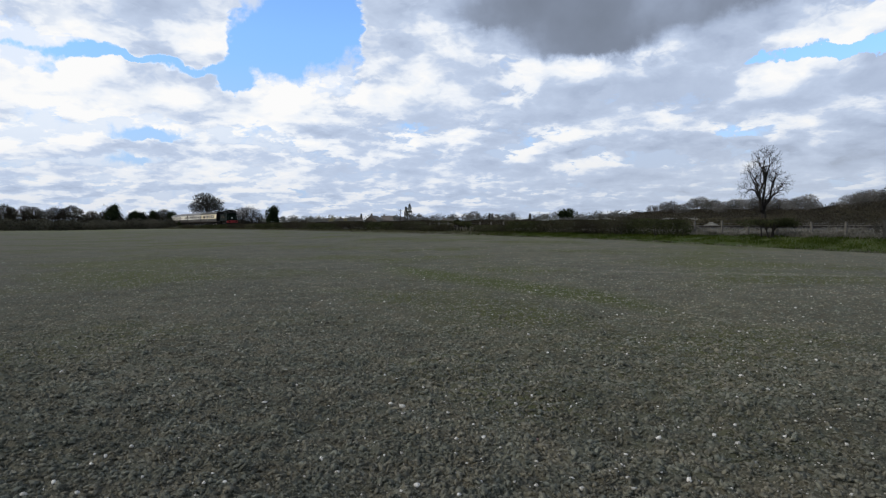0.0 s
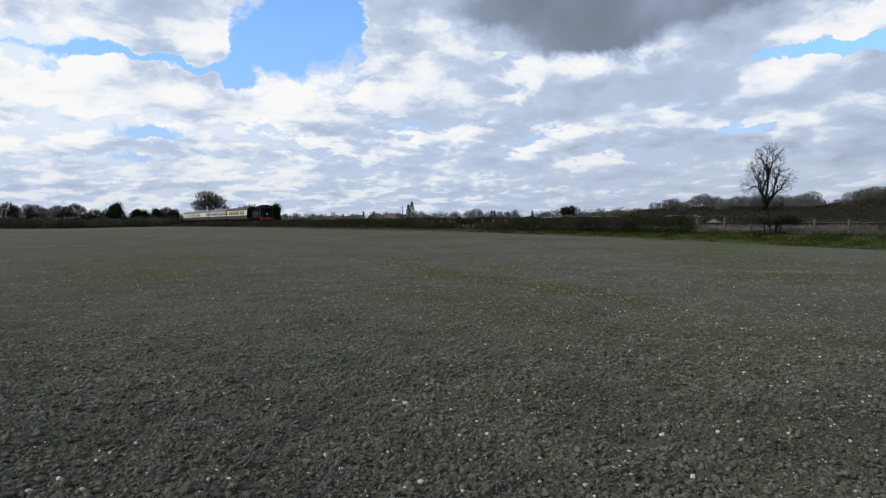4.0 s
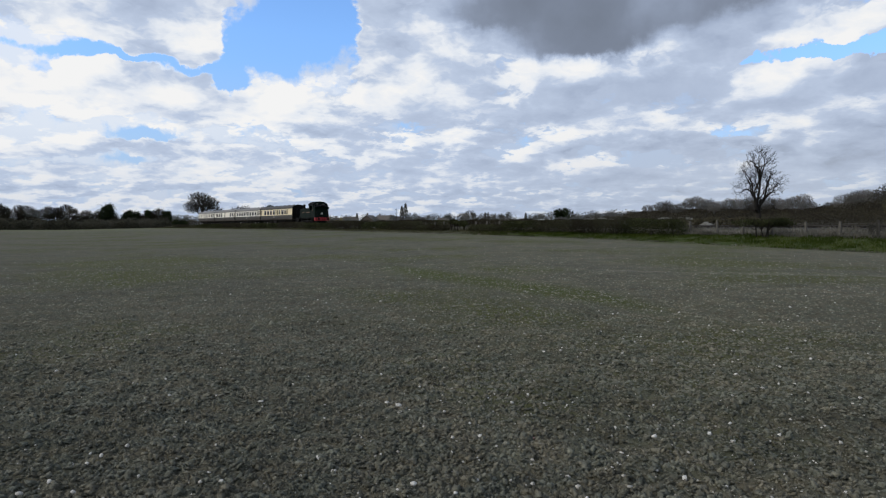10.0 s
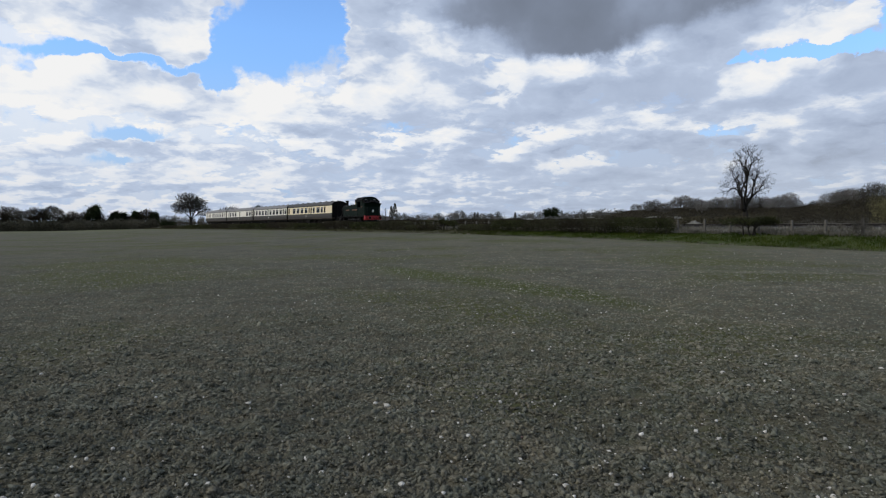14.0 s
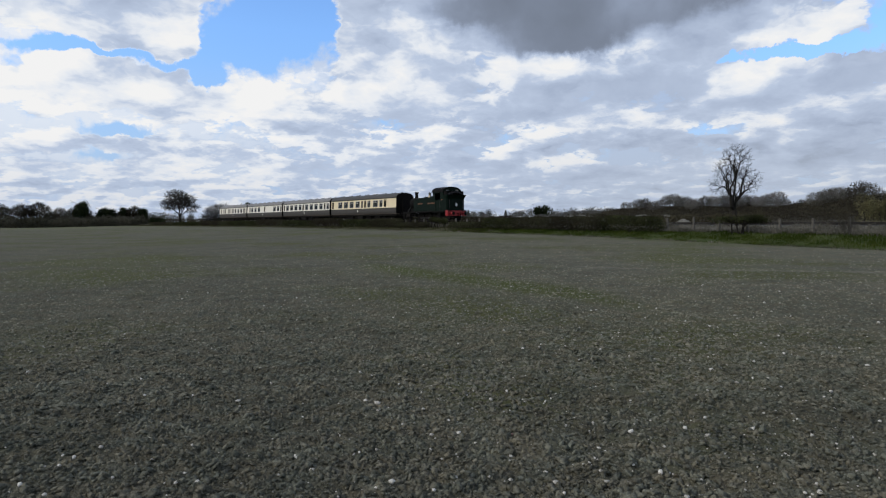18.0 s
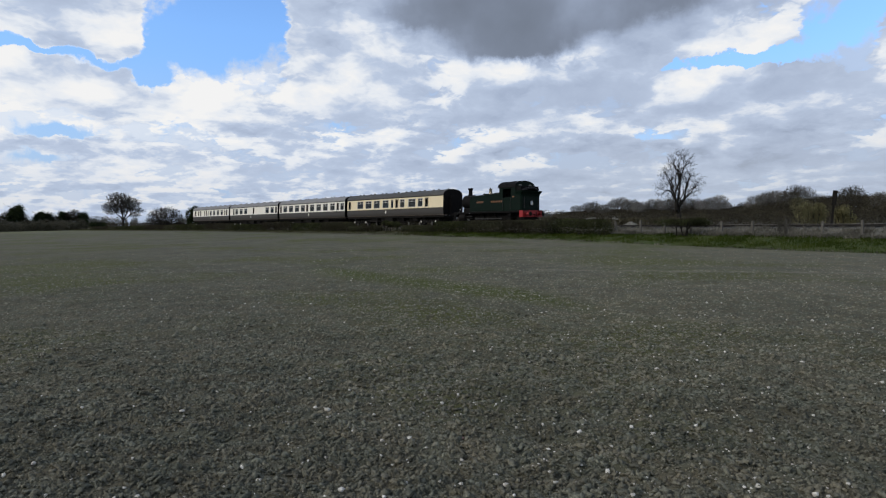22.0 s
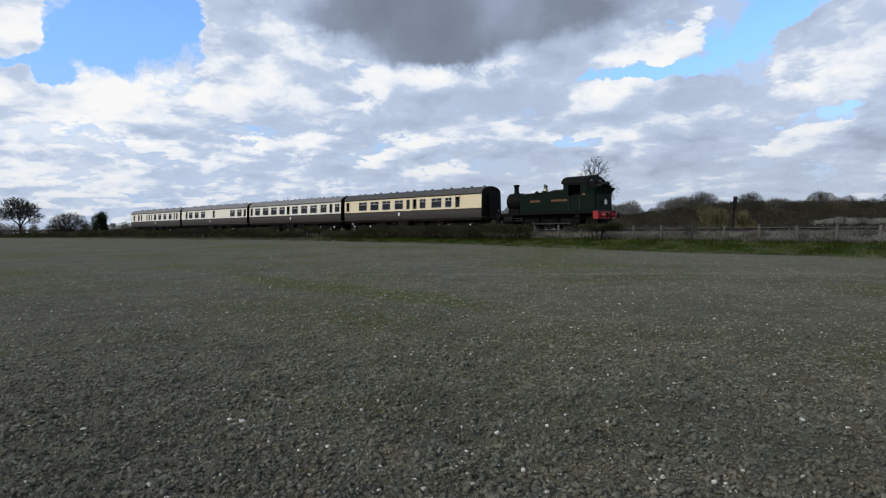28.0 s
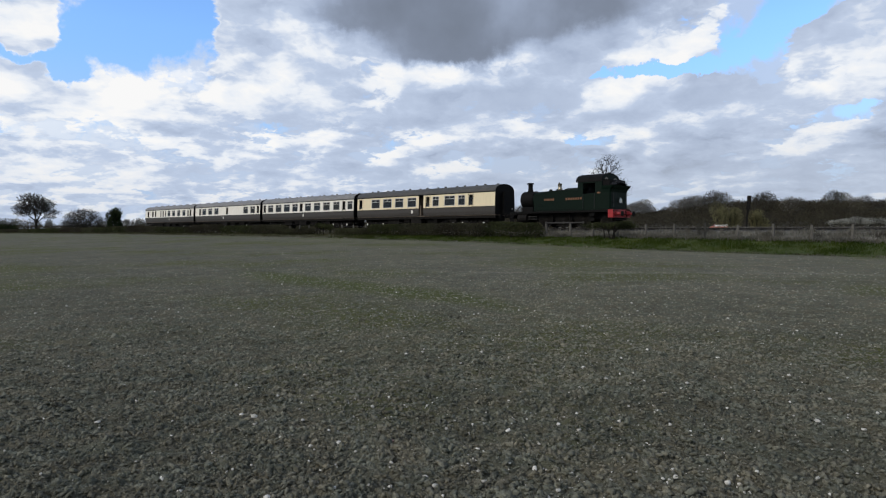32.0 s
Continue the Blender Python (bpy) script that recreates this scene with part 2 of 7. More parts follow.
    sky = n.add("ShaderNodeTexSky", sky_type="NISHITA", sun_disc=False, sun_elevation=SUN_EL, sun_rotation=SUN_AZ, air_density=1.0, dust_density=0.6, ozone_density=2.0).outputs[0]
    sky = n.mix(1.0, sky, n.mix(n.map(xyz[2], 0.05, 0.28), (1.2, 1.4, 1.7), (1.65, 2.08, 2.62)), "MULTIPLY")
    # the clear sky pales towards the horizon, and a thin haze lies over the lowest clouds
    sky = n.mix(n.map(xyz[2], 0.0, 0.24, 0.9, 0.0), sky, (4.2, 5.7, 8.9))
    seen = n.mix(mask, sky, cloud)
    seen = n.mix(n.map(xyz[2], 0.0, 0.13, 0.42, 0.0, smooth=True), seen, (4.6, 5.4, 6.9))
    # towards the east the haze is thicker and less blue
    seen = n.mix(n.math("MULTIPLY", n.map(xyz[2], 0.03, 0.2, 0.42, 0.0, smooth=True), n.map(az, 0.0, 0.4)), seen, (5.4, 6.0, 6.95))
    below = n.map(xyz[2], -0.02, 0.0)
    seen = n.mix(below, (0.6, 0.62, 0.55), seen)
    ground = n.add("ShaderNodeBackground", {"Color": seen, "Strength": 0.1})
    out = n.add("ShaderNodeOutputWorld")
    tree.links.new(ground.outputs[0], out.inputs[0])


make_sky()
sun = new("sun", bpy.data.lights.new("sun", "SUN"))
sun.data.energy, sun.data.angle, sun.data.color = 1.85, radians(1), (1.0, 0.93, 0.83)
sun.matrix_world = look((0, 0, 50), (-math.sin(SUN_AZ) * math.cos(SUN_EL) * 50, -math.cos(SUN_AZ) * math.cos(SUN_EL) * 50, 50 - math.sin(SUN_EL) * 50))


# ------------------------------------------------------------ materials
def material(name, build):
    mat = bpy.data.materials.new(name)
    mat.use_nodes = True
    tree = mat.node_tree
    bsdf = tree.nodes["Principled BSDF"]
    build(Nodes(tree), bsdf)
    return mat


def link(n, socket, bsdf, key):
    n.tree.links.new(socket, bsdf.inputs[key])


def place(n):
    return n.add("ShaderNodeNewGeometry").outputs["Position"]


def local(n):
    return n.add("ShaderNodeTexCoord").outputs["Object"]


def bump(n, bsdf, height, strength, distance):
    link(n, n.add("ShaderNodeBump", {"Strength": strength, "Distance": distance, "Height": height}).outputs[0], bsdf, "Normal")


def plain(name, a, b, rough=0.6, scale=6.0, metal=0.0, grain=0.0, moving=True, spread=0.0):
    """Two colours mottled at two scales, with fine relief."""
    def build(n, bsdf):
        v = local(n) if moving else place(n)
        f = n.math("ADD", n.math("MULTIPLY", n.noise(v, scale, 4.0), 0.6), n.math("MULTIPLY", n.noise(v, scale * 9, 3.0), 0.4))
        col = n.mix(n.map(f, 0.35, 0.65, smooth=True), a, b)
        if spread:
            r = n.add("ShaderNodeObjectInfo").outputs["Random"]
            col = n.mix(1.0, col, n.add("ShaderNodeCombineColor", {0: n.map(r, 0, 1, 1 - spread, 1 + spread), 1: n.map(r, 0, 1, 1 - spread, 1 + spread), 2: n.map(r, 0, 1, 1 - spread, 1 + spread)}).outputs[0], "MULTIPLY")
        link(n, col, bsdf, "Base Color")
        link(n, n.map(f, 0.3, 0.7, max(rough - 0.1, 0.02), min(rough + 0.1, 1)), bsdf, "Roughness")
        bsdf.inputs["Metallic"].default_value = metal
        bsdf.inputs["Specular IOR Level"].default_value = 0.08 if max(b) < 0.06 else 0.4
        if grain:
            bump(n, bsdf, n.noise(v, scale * 12, 5.0), grain, 0.02)
    return material(name, build)


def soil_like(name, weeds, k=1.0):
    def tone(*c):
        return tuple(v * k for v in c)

    def build(n, bsdf):
        p = place(n)
        broad = n.noise(p, 0.09, 4.0)
        mid = n.noise(p, 1.3, 5.0)
        fine = n.noise(p, 21.0, 4.0, 0.65)
        col = n.mix(n.map(mid, 0.35, 0.65, smooth=True), tone(0.116, 0.116, 0.094), tone(0.166, 0.163, 0.132))
        col = n.mix(n.map(fine, 0.42, 0.72), col, tone(0.235, 0.225, 0.185))
        col = n.mix(n.map(broad, 0.4, 0.68, 0.0, 0.35, smooth=True), col, tone(0.17, 0.165, 0.115))
        col = n.mix(1.0, col, (1.02, 1.0, 0.90) if weeds else (0.99, 1.0, 0.97), "MULTIPLY")
        # faint bands left by the drill, and broad dry and damp patches
        sp = n.add("ShaderNodeSeparateXYZ", {0: p}).outputs
        lines = n.noise(n.add("ShaderNodeCombineXYZ", {0: n.math("MULTIPLY", sp[0], 0.22), 1: n.math("MULTIPLY", sp[1], 2.2), 2: sp[2]}).outputs[0], 1.0, 4.0, 0.6)
        col = n.mix(1.0, col, n.mix(n.map(lines, 0.35, 0.65, smooth=True), (0.97, 0.97, 0.975), (1.03, 1.025, 1.02)), "MULTIPLY")
        # here and there a rusty or a bluish tinge
        tinge = n.noise(p, 3.4, 3.0, 0.6)
        col = n.mix(1.0, col, n.mix(n.map(tinge, 0.38, 0.62, smooth=True), (0.96, 1.0, 1.02), (1.045, 0.995, 0.965)), "MULTIPLY")
        patchy = n.noise(p, 0.32, 4.0, 0.6)
        col = n.mix(1.0, col, n.mix(n.map(patchy, 0.36, 0.64, smooth=True), (0.90, 0.92, 0.92), (1.06, 1.06, 1.05)), "MULTIPLY")
        # moister and darker towards one end
        px = n.add("ShaderNodeSeparateXYZ", {0: p}).outputs[0]
        dry = n.map(n.math("MULTIPLY_ADD", n.math("SUBTRACT", broad, 0.5), 10.0, px), -9.0, 8.0, smooth=True)
        col = n.mix(1.0, col, n.mix(dry, (0.92, 0.93, 0.93), (1.06, 1.06, 1.04)), "MULTIPLY")
        if not weeds:
            # every clod dries to its own grey
            r = n.add("ShaderNodeNewGeometry").outputs["Random Per Island"]
            col = n.mix(1.0, col, n.mix(r, (0.66, 0.67, 0.68), (1.30, 1.29, 1.27)), "MULTIPLY")
        if weeds:
            # thin flush of seedlings, in patches and along an old wheel track
            xyz = n.add("ShaderNodeSeparateXYZ", {0: p}).outputs
            wander = n.math("MULTIPLY_ADD", n.math("SUBTRACT", n.noise(p, 0.25, 3.0), 0.5), 1.6, xyz[1])
            line = n.math("ADD", wander, n.math("MULTIPLY", xyz[0], 1.75))
            band = n.math("SUBTRACT", 1.0, n.map(n.math("ABSOLUTE", n.math("SUBTRACT", line, 19.6)), 0.2, 3.0, smooth=True))
            stretch = n.math("MULTIPLY", n.map(xyz[0], -3.0, -0.5, smooth=True), n.map(xyz[0], 4.6, 3.4, smooth=True))
            patch = n.math("MULTIPLY", n.map(n.noise(p, 0.13, 4.0), 0.46, 0.62, smooth=True), 1.0)
            weed = n.math("MAXIMUM", n.math("MULTIPLY", n.math("MULTIPLY", band, stretch), 1.0), patch)
            weed = n.math("MULTIPLY", weed, n.map(n.noise(p, 9.0, 4.0, 0.7), 0.38, 0.54))
            col = n.mix(n.math("MULTIPLY", weed, 0.85), col, (0.078, 0.090, 0.020))
            col = n.mix(n.math("MULTIPLY", n.math("MULTIPLY", band, stretch), n.map(n.noise(p, 3.0, 4.0, 0.7), 0.36, 0.58, 0.1, 0.6)), col, (0.058, 0.084, 0.013))
            # a headland of young grass along the far hedge
            head = n.math("MULTIPLY", n.map(xyz[1], 130.0, 200.0, smooth=True), n.map(xyz[0], -20.0, -70.0, smooth=True))
            col = n.mix(n.math("MULTIPLY", head, 0.6), col, (0.14, 0.15, 0.075))
            # a pale dusty wheel mark runs across the far part of the field
            mark = n.math("ABSOLUTE", n.math("SUBTRACT", n.math("MULTIPLY_ADD", xyz[0], 0.38, xyz[1]), 23.4))
            mark = n.math("MULTIPLY", n.map(mark, 0.1, 0.5, 0.4, 0.0, smooth=True), n.math("MULTIPLY", n.map(n.noise(p, 0.9, 3.0), 0.35, 0.6), n.map(xyz[0], 0.5, 2.5)))
            col = n.mix(mark, col, tone(0.33, 0.32, 0.27))
        link(n, col, bsdf, "Base Color")
        bsdf.inputs["Roughness"].default_value = 0.95
        bsdf.inputs["Specular IOR Level"].default_value = 0.15
        rel = n.math("ADD", n.math("MULTIPLY", n.noise(p, 60.0, 5.0, 0.7), 0.55), n.noise(p, 13.0, 4.0, 0.6))
        bump(n, bsdf, rel, 1.0, 0.05)
    return material(name, build)


def grassy(name, a, b, c):
    def build(n, bsdf):
        p = place(n)
        col = n.mix(n.map(n.noise(p, 0.7, 4.0), 0.35, 0.65, smooth=True), a, b)
        col = n.mix(n.map(n.noise(p, 7.0, 5.0, 0.65), 0.48, 0.66), col, c)
        link(n, col, bsdf, "Base Color")
        bsdf.inputs["Roughness"].default_value = 0.9
        bsdf.inputs["Specular IOR Level"].default_value = 0.2
        bump(n, bsdf, n.noise(p, 16.0, 6.0, 0.7), 1.0, 0.08)
    return material(name, build)


def leafy(name, a, b, through=0.45, patch=None):
    """Leaves and twigs: every loose piece has its own tint and lets some light through."""
    def build(n, bsdf):
        r = n.add("ShaderNodeNewGeometry").outputs["Random Per Island"]
        col = n.mix(r, a, b)
        col = n.mix(n.map(n.noise(place(n), 0.6, 3.0), 0.35, 0.65), col, tuple(v * 0.65 for v in a))
        if patch:
            col = n.mix(n.map(n.noise(place(n), 0.13, 2.0), 0.45, 0.62), col, patch)
        link(n, col, bsdf, "Base Color")
        bsdf.inputs["Roughness"].default_value = 0.85
        bsdf.inputs["Specular IOR Level"].default_value = 0.12
        lit = n.add("ShaderNodeBsdfTranslucent", {0: col}).outputs[0]
        both = n.add("ShaderNodeMixShader", {0: through, 1: bsdf.outputs[0], 2: lit}).outputs[0]
        for o in n.tree.nodes:
            if o.bl_idname == "ShaderNodeOutputMaterial":
                n.tree.links.new(both, o.inputs[0])
    return material(name, build)


def paint(name, colour, worn, rough=0.35, sheen=0.4):
    """Coach paint: clean enamel with road dirt rising from below."""
    def build(n, bsdf):
        v = local(n)
        xyz = n.add("ShaderNodeSeparateXYZ", {0: v}).outputs
        streak = n.add("ShaderNodeCombineXYZ", {0: xyz[0], 1: xyz[1], 2: n.math("MULTIPLY", xyz[2], 0.12)}).outputs[0]
        f = n.math("ADD", n.math("MULTIPLY", n.noise(streak, 9.0, 4.0), 0.6), n.math("MULTIPLY", n.noise(v, 2.0, 3.0), 0.4))
        col = n.mix(n.map(f, 0.46, 0.75, 0.0, 0.7), colour, worn)
        link(n, col, bsdf, "Base Color")
        link(n, n.map(f, 0.3, 0.7, rough, rough + 0.25), bsdf, "Roughness")
        bsdf.inputs["Specular IOR Level"].default_value = sheen
    return material(name, build)


def glass_like(name):
    mat = bpy.data.materials.new(name)
    mat.use_nodes = True
    tree = mat.node_tree
    tree.nodes.clear()
    n = Nodes(tree)
    fres = n.add("ShaderNodeFresnel", {"IOR": 1.6}).outputs[0]
    gloss = n.add("ShaderNodeBsdfGlossy", {"Color": (0.9, 0.95, 0.95, 1), "Roughness": 0.03}).outputs[0]
    clear = n.add("ShaderNodeBsdfTransparent", {"Color": (0.22, 0.225, 0.225, 1)}).outputs[0]
    mixed = n.add("ShaderNodeMixShader", {0: n.math("MINIMUM", n.math("MULTIPLY_ADD", fres, 0.4, 0.0), 1.0), 1: clear, 2: gloss}).outputs[0]
    out = n.add("ShaderNodeOutputMaterial", {0: mixed})
    return mat


M = dict(
    # one earth, two tones: bed dimmed for shade between clods, clods paler
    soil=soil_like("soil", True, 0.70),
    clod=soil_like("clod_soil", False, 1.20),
    flint=plain("flint", (0.36, 0.345, 0.30), (0.74, 0.715, 0.655), 0.6, 9.0, grain=0.4, moving=False),
    red_flint=plain("red_flint", (0.18, 0.11, 0.09), (0.26, 0.17, 0.14), 0.7, 9.0),
    grass=grassy("verge_grass", (0.036, 0.060, 0.008), (0.055, 0.075, 0.013), (0.085, 0.086, 0.028)),
    blade=leafy("grass_blade", (0.038, 0.066, 0.007), (0.082, 0.098, 0.016)),
    dry_blade=leafy("dry_grass_blade", (0.060, 0.066, 0.024), (0.115, 0.105, 0.058)),
    straw=leafy("dead_grass", (0.15, 0.14, 0.112), (0.27, 0.255, 0.21)),
    rough=grassy("rough_ground", (0.15, 0.142, 0.118), (0.215, 0.204, 0.17), (0.09, 0.09, 0.055)),
    far_field=grassy("far_field", (0.075, 0.095, 0.04), (0.11, 0.12, 0.06), (0.12, 0.11, 0.075)),
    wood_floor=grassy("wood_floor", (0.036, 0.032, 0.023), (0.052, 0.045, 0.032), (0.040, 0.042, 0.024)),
    dry=grassy("dry_verge", (0.060, 0.058, 0.030), (0.088, 0.082, 0.046), (0.048, 0.060, 0.018)),
    ballast=plain("ballast", (0.045, 0.044, 0.041), (0.08, 0.078, 0.073), 0.9, 3.0, grain=1.0, moving=False),
    railhead=plain("railhead", (0.07, 0.069, 0.067), (0.11, 0.109, 0.106), 0.55, 5.0, metal=0.8, moving=False),
    railside=plain("rail_rust", (0.014, 0.013, 0.012), (0.026, 0.023, 0.021), 0.8, 5.0, moving=False),
    sleeper=plain("sleeper_wood", (0.028, 0.027, 0.025), (0.05, 0.048, 0.045), 0.9, 5.0, grain=0.5, moving=False),
    concrete=plain("concrete", (0.074, 0.069, 0.058), (0.13, 0.122, 0.105), 0.85, 7.0, grain=0.4, spread=0.2),
    wire=plain("fence_wire", (0.12, 0.12, 0.12), (0.2, 0.19, 0.18), 0.5, 5.0, metal=0.6),
    bark=plain("bark", (0.018, 0.016, 0.014), (0.035, 0.032, 0.027), 0.9, 4.0, grain=0.6, moving=False),
    twig=leafy("bare_twigs", (0.020, 0.018, 0.0155), (0.040, 0.036, 0.031), 0.1),
    twig_pale=leafy("pale_twigs", (0.10, 0.096, 0.082), (0.16, 0.152, 0.132)),
    ivy=leafy("ivy_leaves", (0.018, 0.030, 0.012), (0.05, 0.065, 0.025)),
    hedge=leafy("hedge_leaves", (0.036, 0.044, 0.018), (0.085, 0.088, 0.036)),
    bramble=leafy("bramble_leaves", (0.046, 0.041, 0.027), (0.066, 0.058, 0.039), patch=(0.068, 0.069, 0.036)),
    willow=leafy("willow_leaves", (0.19, 0.175, 0.085), (0.29, 0.27, 0.14)),
    blossom=leafy("blossom", (0.34, 0.335, 0.29), (0.56, 0.55, 0.50)),
    gorse=leafy("yellow_flowers", (0.30, 0.25, 0.05), (0.45, 0.38, 0.10)),
    wood=leafy("wood_edge", (0.047, 0.041, 0.030), (0.062, 0.054, 0.038), patch=(0.082, 0.073, 0.046)),
    dark_hedge=leafy("dark_hedge", (0.046, 0.047, 0.032), (0.082, 0.079, 0.057), patch=(0.092, 0.088, 0.066)),
    # twigs lightened to carry the haze over the wooded rise
    crown=leafy("hazed_crowns", (0.17, 0.162, 0.143), (0.24, 0.23, 0.205), patch=(0.28, 0.27, 0.245)),
    # distance haze is mixed into this leaf colour, so it is paler
    hazed_tree=leafy("hazed_trees", (0.13, 0.132, 0.12), (0.20, 0.198, 0.178)),
    cream1=paint("cream_yellow", (0.76, 0.65, 0.43), (0.62, 0.53, 0.36)),
    cream2=paint("cream_pale", (0.78, 0.745, 0.65), (0.63, 0.60, 0.52)),
    brown=paint("chocolate_brown", (0.036, 0.031, 0.026), (0.060, 0.054, 0.046)),
    roof1=plain("roof_dark", (0.046, 0.046, 0.044), (0.075, 0.074, 0.071), 0.75, 2.0, grain=0.2),
    roof2=plain("roof_grey", (0.15, 0.15, 0.148), (0.22, 0.217, 0.213), 0.7, 2.0, grain=0.2),
    black=plain("black_paint", (0.004, 0.004, 0.004), (0.009, 0.0085, 0.008), 0.7, 3.0),
    grime=plain("underframe_grime", (0.008, 0.0075, 0.007), (0.018, 0.0165, 0.015), 0.85, 4.0, grain=0.3),
    axlebox=plain("axlebox_paint", (0.62, 0.60, 0.52), (0.75, 0.73, 0.66), 0.5, 8.0),
    window_bar=plain("window_bar", (0.46, 0.43, 0.39), (0.60, 0.57, 0.52), 0.45, 8.0),
    inside=plain("coach_inside", (0.09, 0.07, 0.05), (0.14, 0.11, 0.08), 0.7, 3.0),
    glass=glass_like("coach_glass"),
    green=paint("engine_green", (0.0016, 0.0080, 0.0044), (0.003, 0.0078, 0.0048), 0.45, 0.10),
    red=paint("buffer_red", (0.30, 0.014, 0.017), (0.22, 0.018, 0.017), 0.35),
    gold=plain("gold_leaf", (0.15, 0.066, 0.03), (0.20, 0.092, 0.042), 0.4, 9.0),
    brass=plain("brass", (0.22, 0.19, 0.14), (0.34, 0.30, 0.23), 0.4, 6.0, metal=1.0),
    copper=plain("copper", (0.30, 0.17, 0.11), (0.42, 0.25, 0.16), 0.35, 6.0, metal=1.0),
    steel=plain("oiled_steel", (0.035, 0.034, 0.032), (0.065, 0.063, 0.06), 0.5, 6.0, metal=0.6),
    white=plain("white_paint", (0.72, 0.72, 0.70), (0.82, 0.82, 0.80), 0.5, 6.0),
    coal=plain("coal", (0.010, 0.010, 0.011), (0.025, 0.025, 0.027), 0.4, 14.0, grain=0.5),
    house_wall=plain("house_brick", (0.085, 0.068, 0.054), (0.115, 0.092, 0.073), 0.85, 1.0, spread=0.25),
    house_render=plain("house_render", (0.30, 0.285, 0.26), (0.38, 0.36, 0.33), 0.85, 1.0, spread=0.15),
    house_roof=plain("house_tiles", (0.085, 0.074, 0.066), (0.125, 0.108, 0.095), 0.85, 2.0, spread=0.25),
    pane=plain("far_pane", (0.05, 0.06, 0.07), (0.08, 0.09, 0.10), 0.15, 3.0),
    tarmac=plain("tarmac", (0.045, 0.045, 0.047), (0.065, 0.064, 0.063), 0.85, 1.5, grain=0.5, moving=False),
    tyre=plain("tyre_rubber", (0.02, 0.02, 0.02), (0.035, 0.035, 0.034), 0.85, 6.0),
    van_red=plain("van_red", (0.55, 0.09, 0.05), (0.62, 0.13, 0.08), 0.35, 3.0),
    lamp_glow=plain("lamp_lens", (0.55, 0.5, 0.35), (0.65, 0.6, 0.45), 0.15, 6.0),
)


# ------------------------------------------------------------ mesh helpers
def part(name, bm, mat, parent=None, label="", smooth=False):
    """Links a bmesh as one mesh object, under a thing or a part."""
    me = bpy.data.meshes.new(name)
    bmesh.ops.recalc_face_normals(bm, faces=bm.faces)
    bm.to_mesh(me)
    bm.free()
    me.materials.append(mat)
    if smooth:
        me.shade_smooth()
        me.set_sharp_from_angle(angle=radians(40))
    ob = new(name, me)
    ob.parent = parent
    if label:
        ob["label"] = label
    return ob


def raw(name, verts, faces, mat, parent=None, label="", smooth=False):
    """The same from plain arrays, for large numbers of pieces."""
    me = bpy.data.meshes.new(name)
    verts = np.asarray(verts, dtype=np.float32)
    if isinstance(faces, np.ndarray):
        k = faces.shape[1]
        me.vertices.add(len(verts))
        me.vertices.foreach_set("co", verts.ravel())
        me.loops.add(faces.size)
        me.loops.foreach_set("vertex_index", faces.astype(np.int32).ravel())
        me.polygons.add(len(faces))
        me.polygons.foreach_set("loop_start", np.arange(0, faces.size, k, dtype=np.int32))
        me.update(calc_edges=True)
    else:
        me.from_pydata([tuple(v) for v in verts], [], faces)
    me.materials.append(mat)
    if smooth:
        me.shade_smooth()
    ob = new(name, me)
    ob.parent = parent
    if label:
        ob["label"] = label
    return ob


def thing(name, m, label, category, group="", kind=""):
    ob = new(name)
    ob.empty_display_size = 0.2
    ob.matrix_basis = m
    return tagged(ob, label, category, group, kind)


def box(bm, cx, cy, cz, sx, sy, sz, bevel=0.0):
    made = bmesh.ops.create_cube(bm, size=1.0, matrix=Matrix.LocRotScale((cx, cy, cz), None, (sx, sy, sz)))
    if bevel:
        edges = {e for v in made["verts"] for e in v.link_edges}
        bmesh.ops.bevel(bm, geom=list(edges), offset=bevel, segments=2, affect="EDGES", profile=0.6)
    return bm


def tube(bm, a, b, r0, r1=None, n=12, caps=True):
    a, b = Vector(a), Vector(b)
    d = b - a
    m = Matrix.Translation((a + b) / 2) @ d.to_track_quat("Z", "Y").to_matrix().to_4x4()
    bmesh.ops.create_cone(bm, cap_ends=caps, segments=n, radius1=r0, radius2=r0 if r1 is None else r1, depth=d.length, matrix=m)
    return bm


def lathe(bm, profile, axis="z", at=(0, 0, 0), n=20):
    """Turns (radius, height) points about an axis."""
    rings = []
    for r, h in profile:
        ring = []
        for i in range(n):
            a = 2 * math.pi * i / n
            u, v = r * math.cos(a), r * math.sin(a)
            p = {"z": (u, v, h), "x": (h, u, v), "y": (u, h, v)}[axis]
            ring.append(bm.verts.new((p[0] + at[0], p[1] + at[1], p[2] + at[2])))
        rings.append(ring)
    for a, b in zip(rings, rings[1:]):
        for i in range(n):
            bm.faces.new((a[i], a[(i + 1) % n], b[(i + 1) % n], b[i]))
    bm.faces.new(rings[0])
    bm.faces.new(rings[-1])
    return bm


def sweep(bm, outline, x0, x1):
    """A closed (y, z) outline drawn out along x."""
    a = [bm.verts.new((x0, y, z)) for y, z in outline]
    b = [bm.verts.new((x1, y, z)) for y, z in outline]
    k = len(outline)
    for i in range(k):
        bm.faces.new((a[i], a[(i + 1) % k], b[(i + 1) % k], b[i]))
    bm.faces.new(a)
    bm.faces.new(b)
    return bm


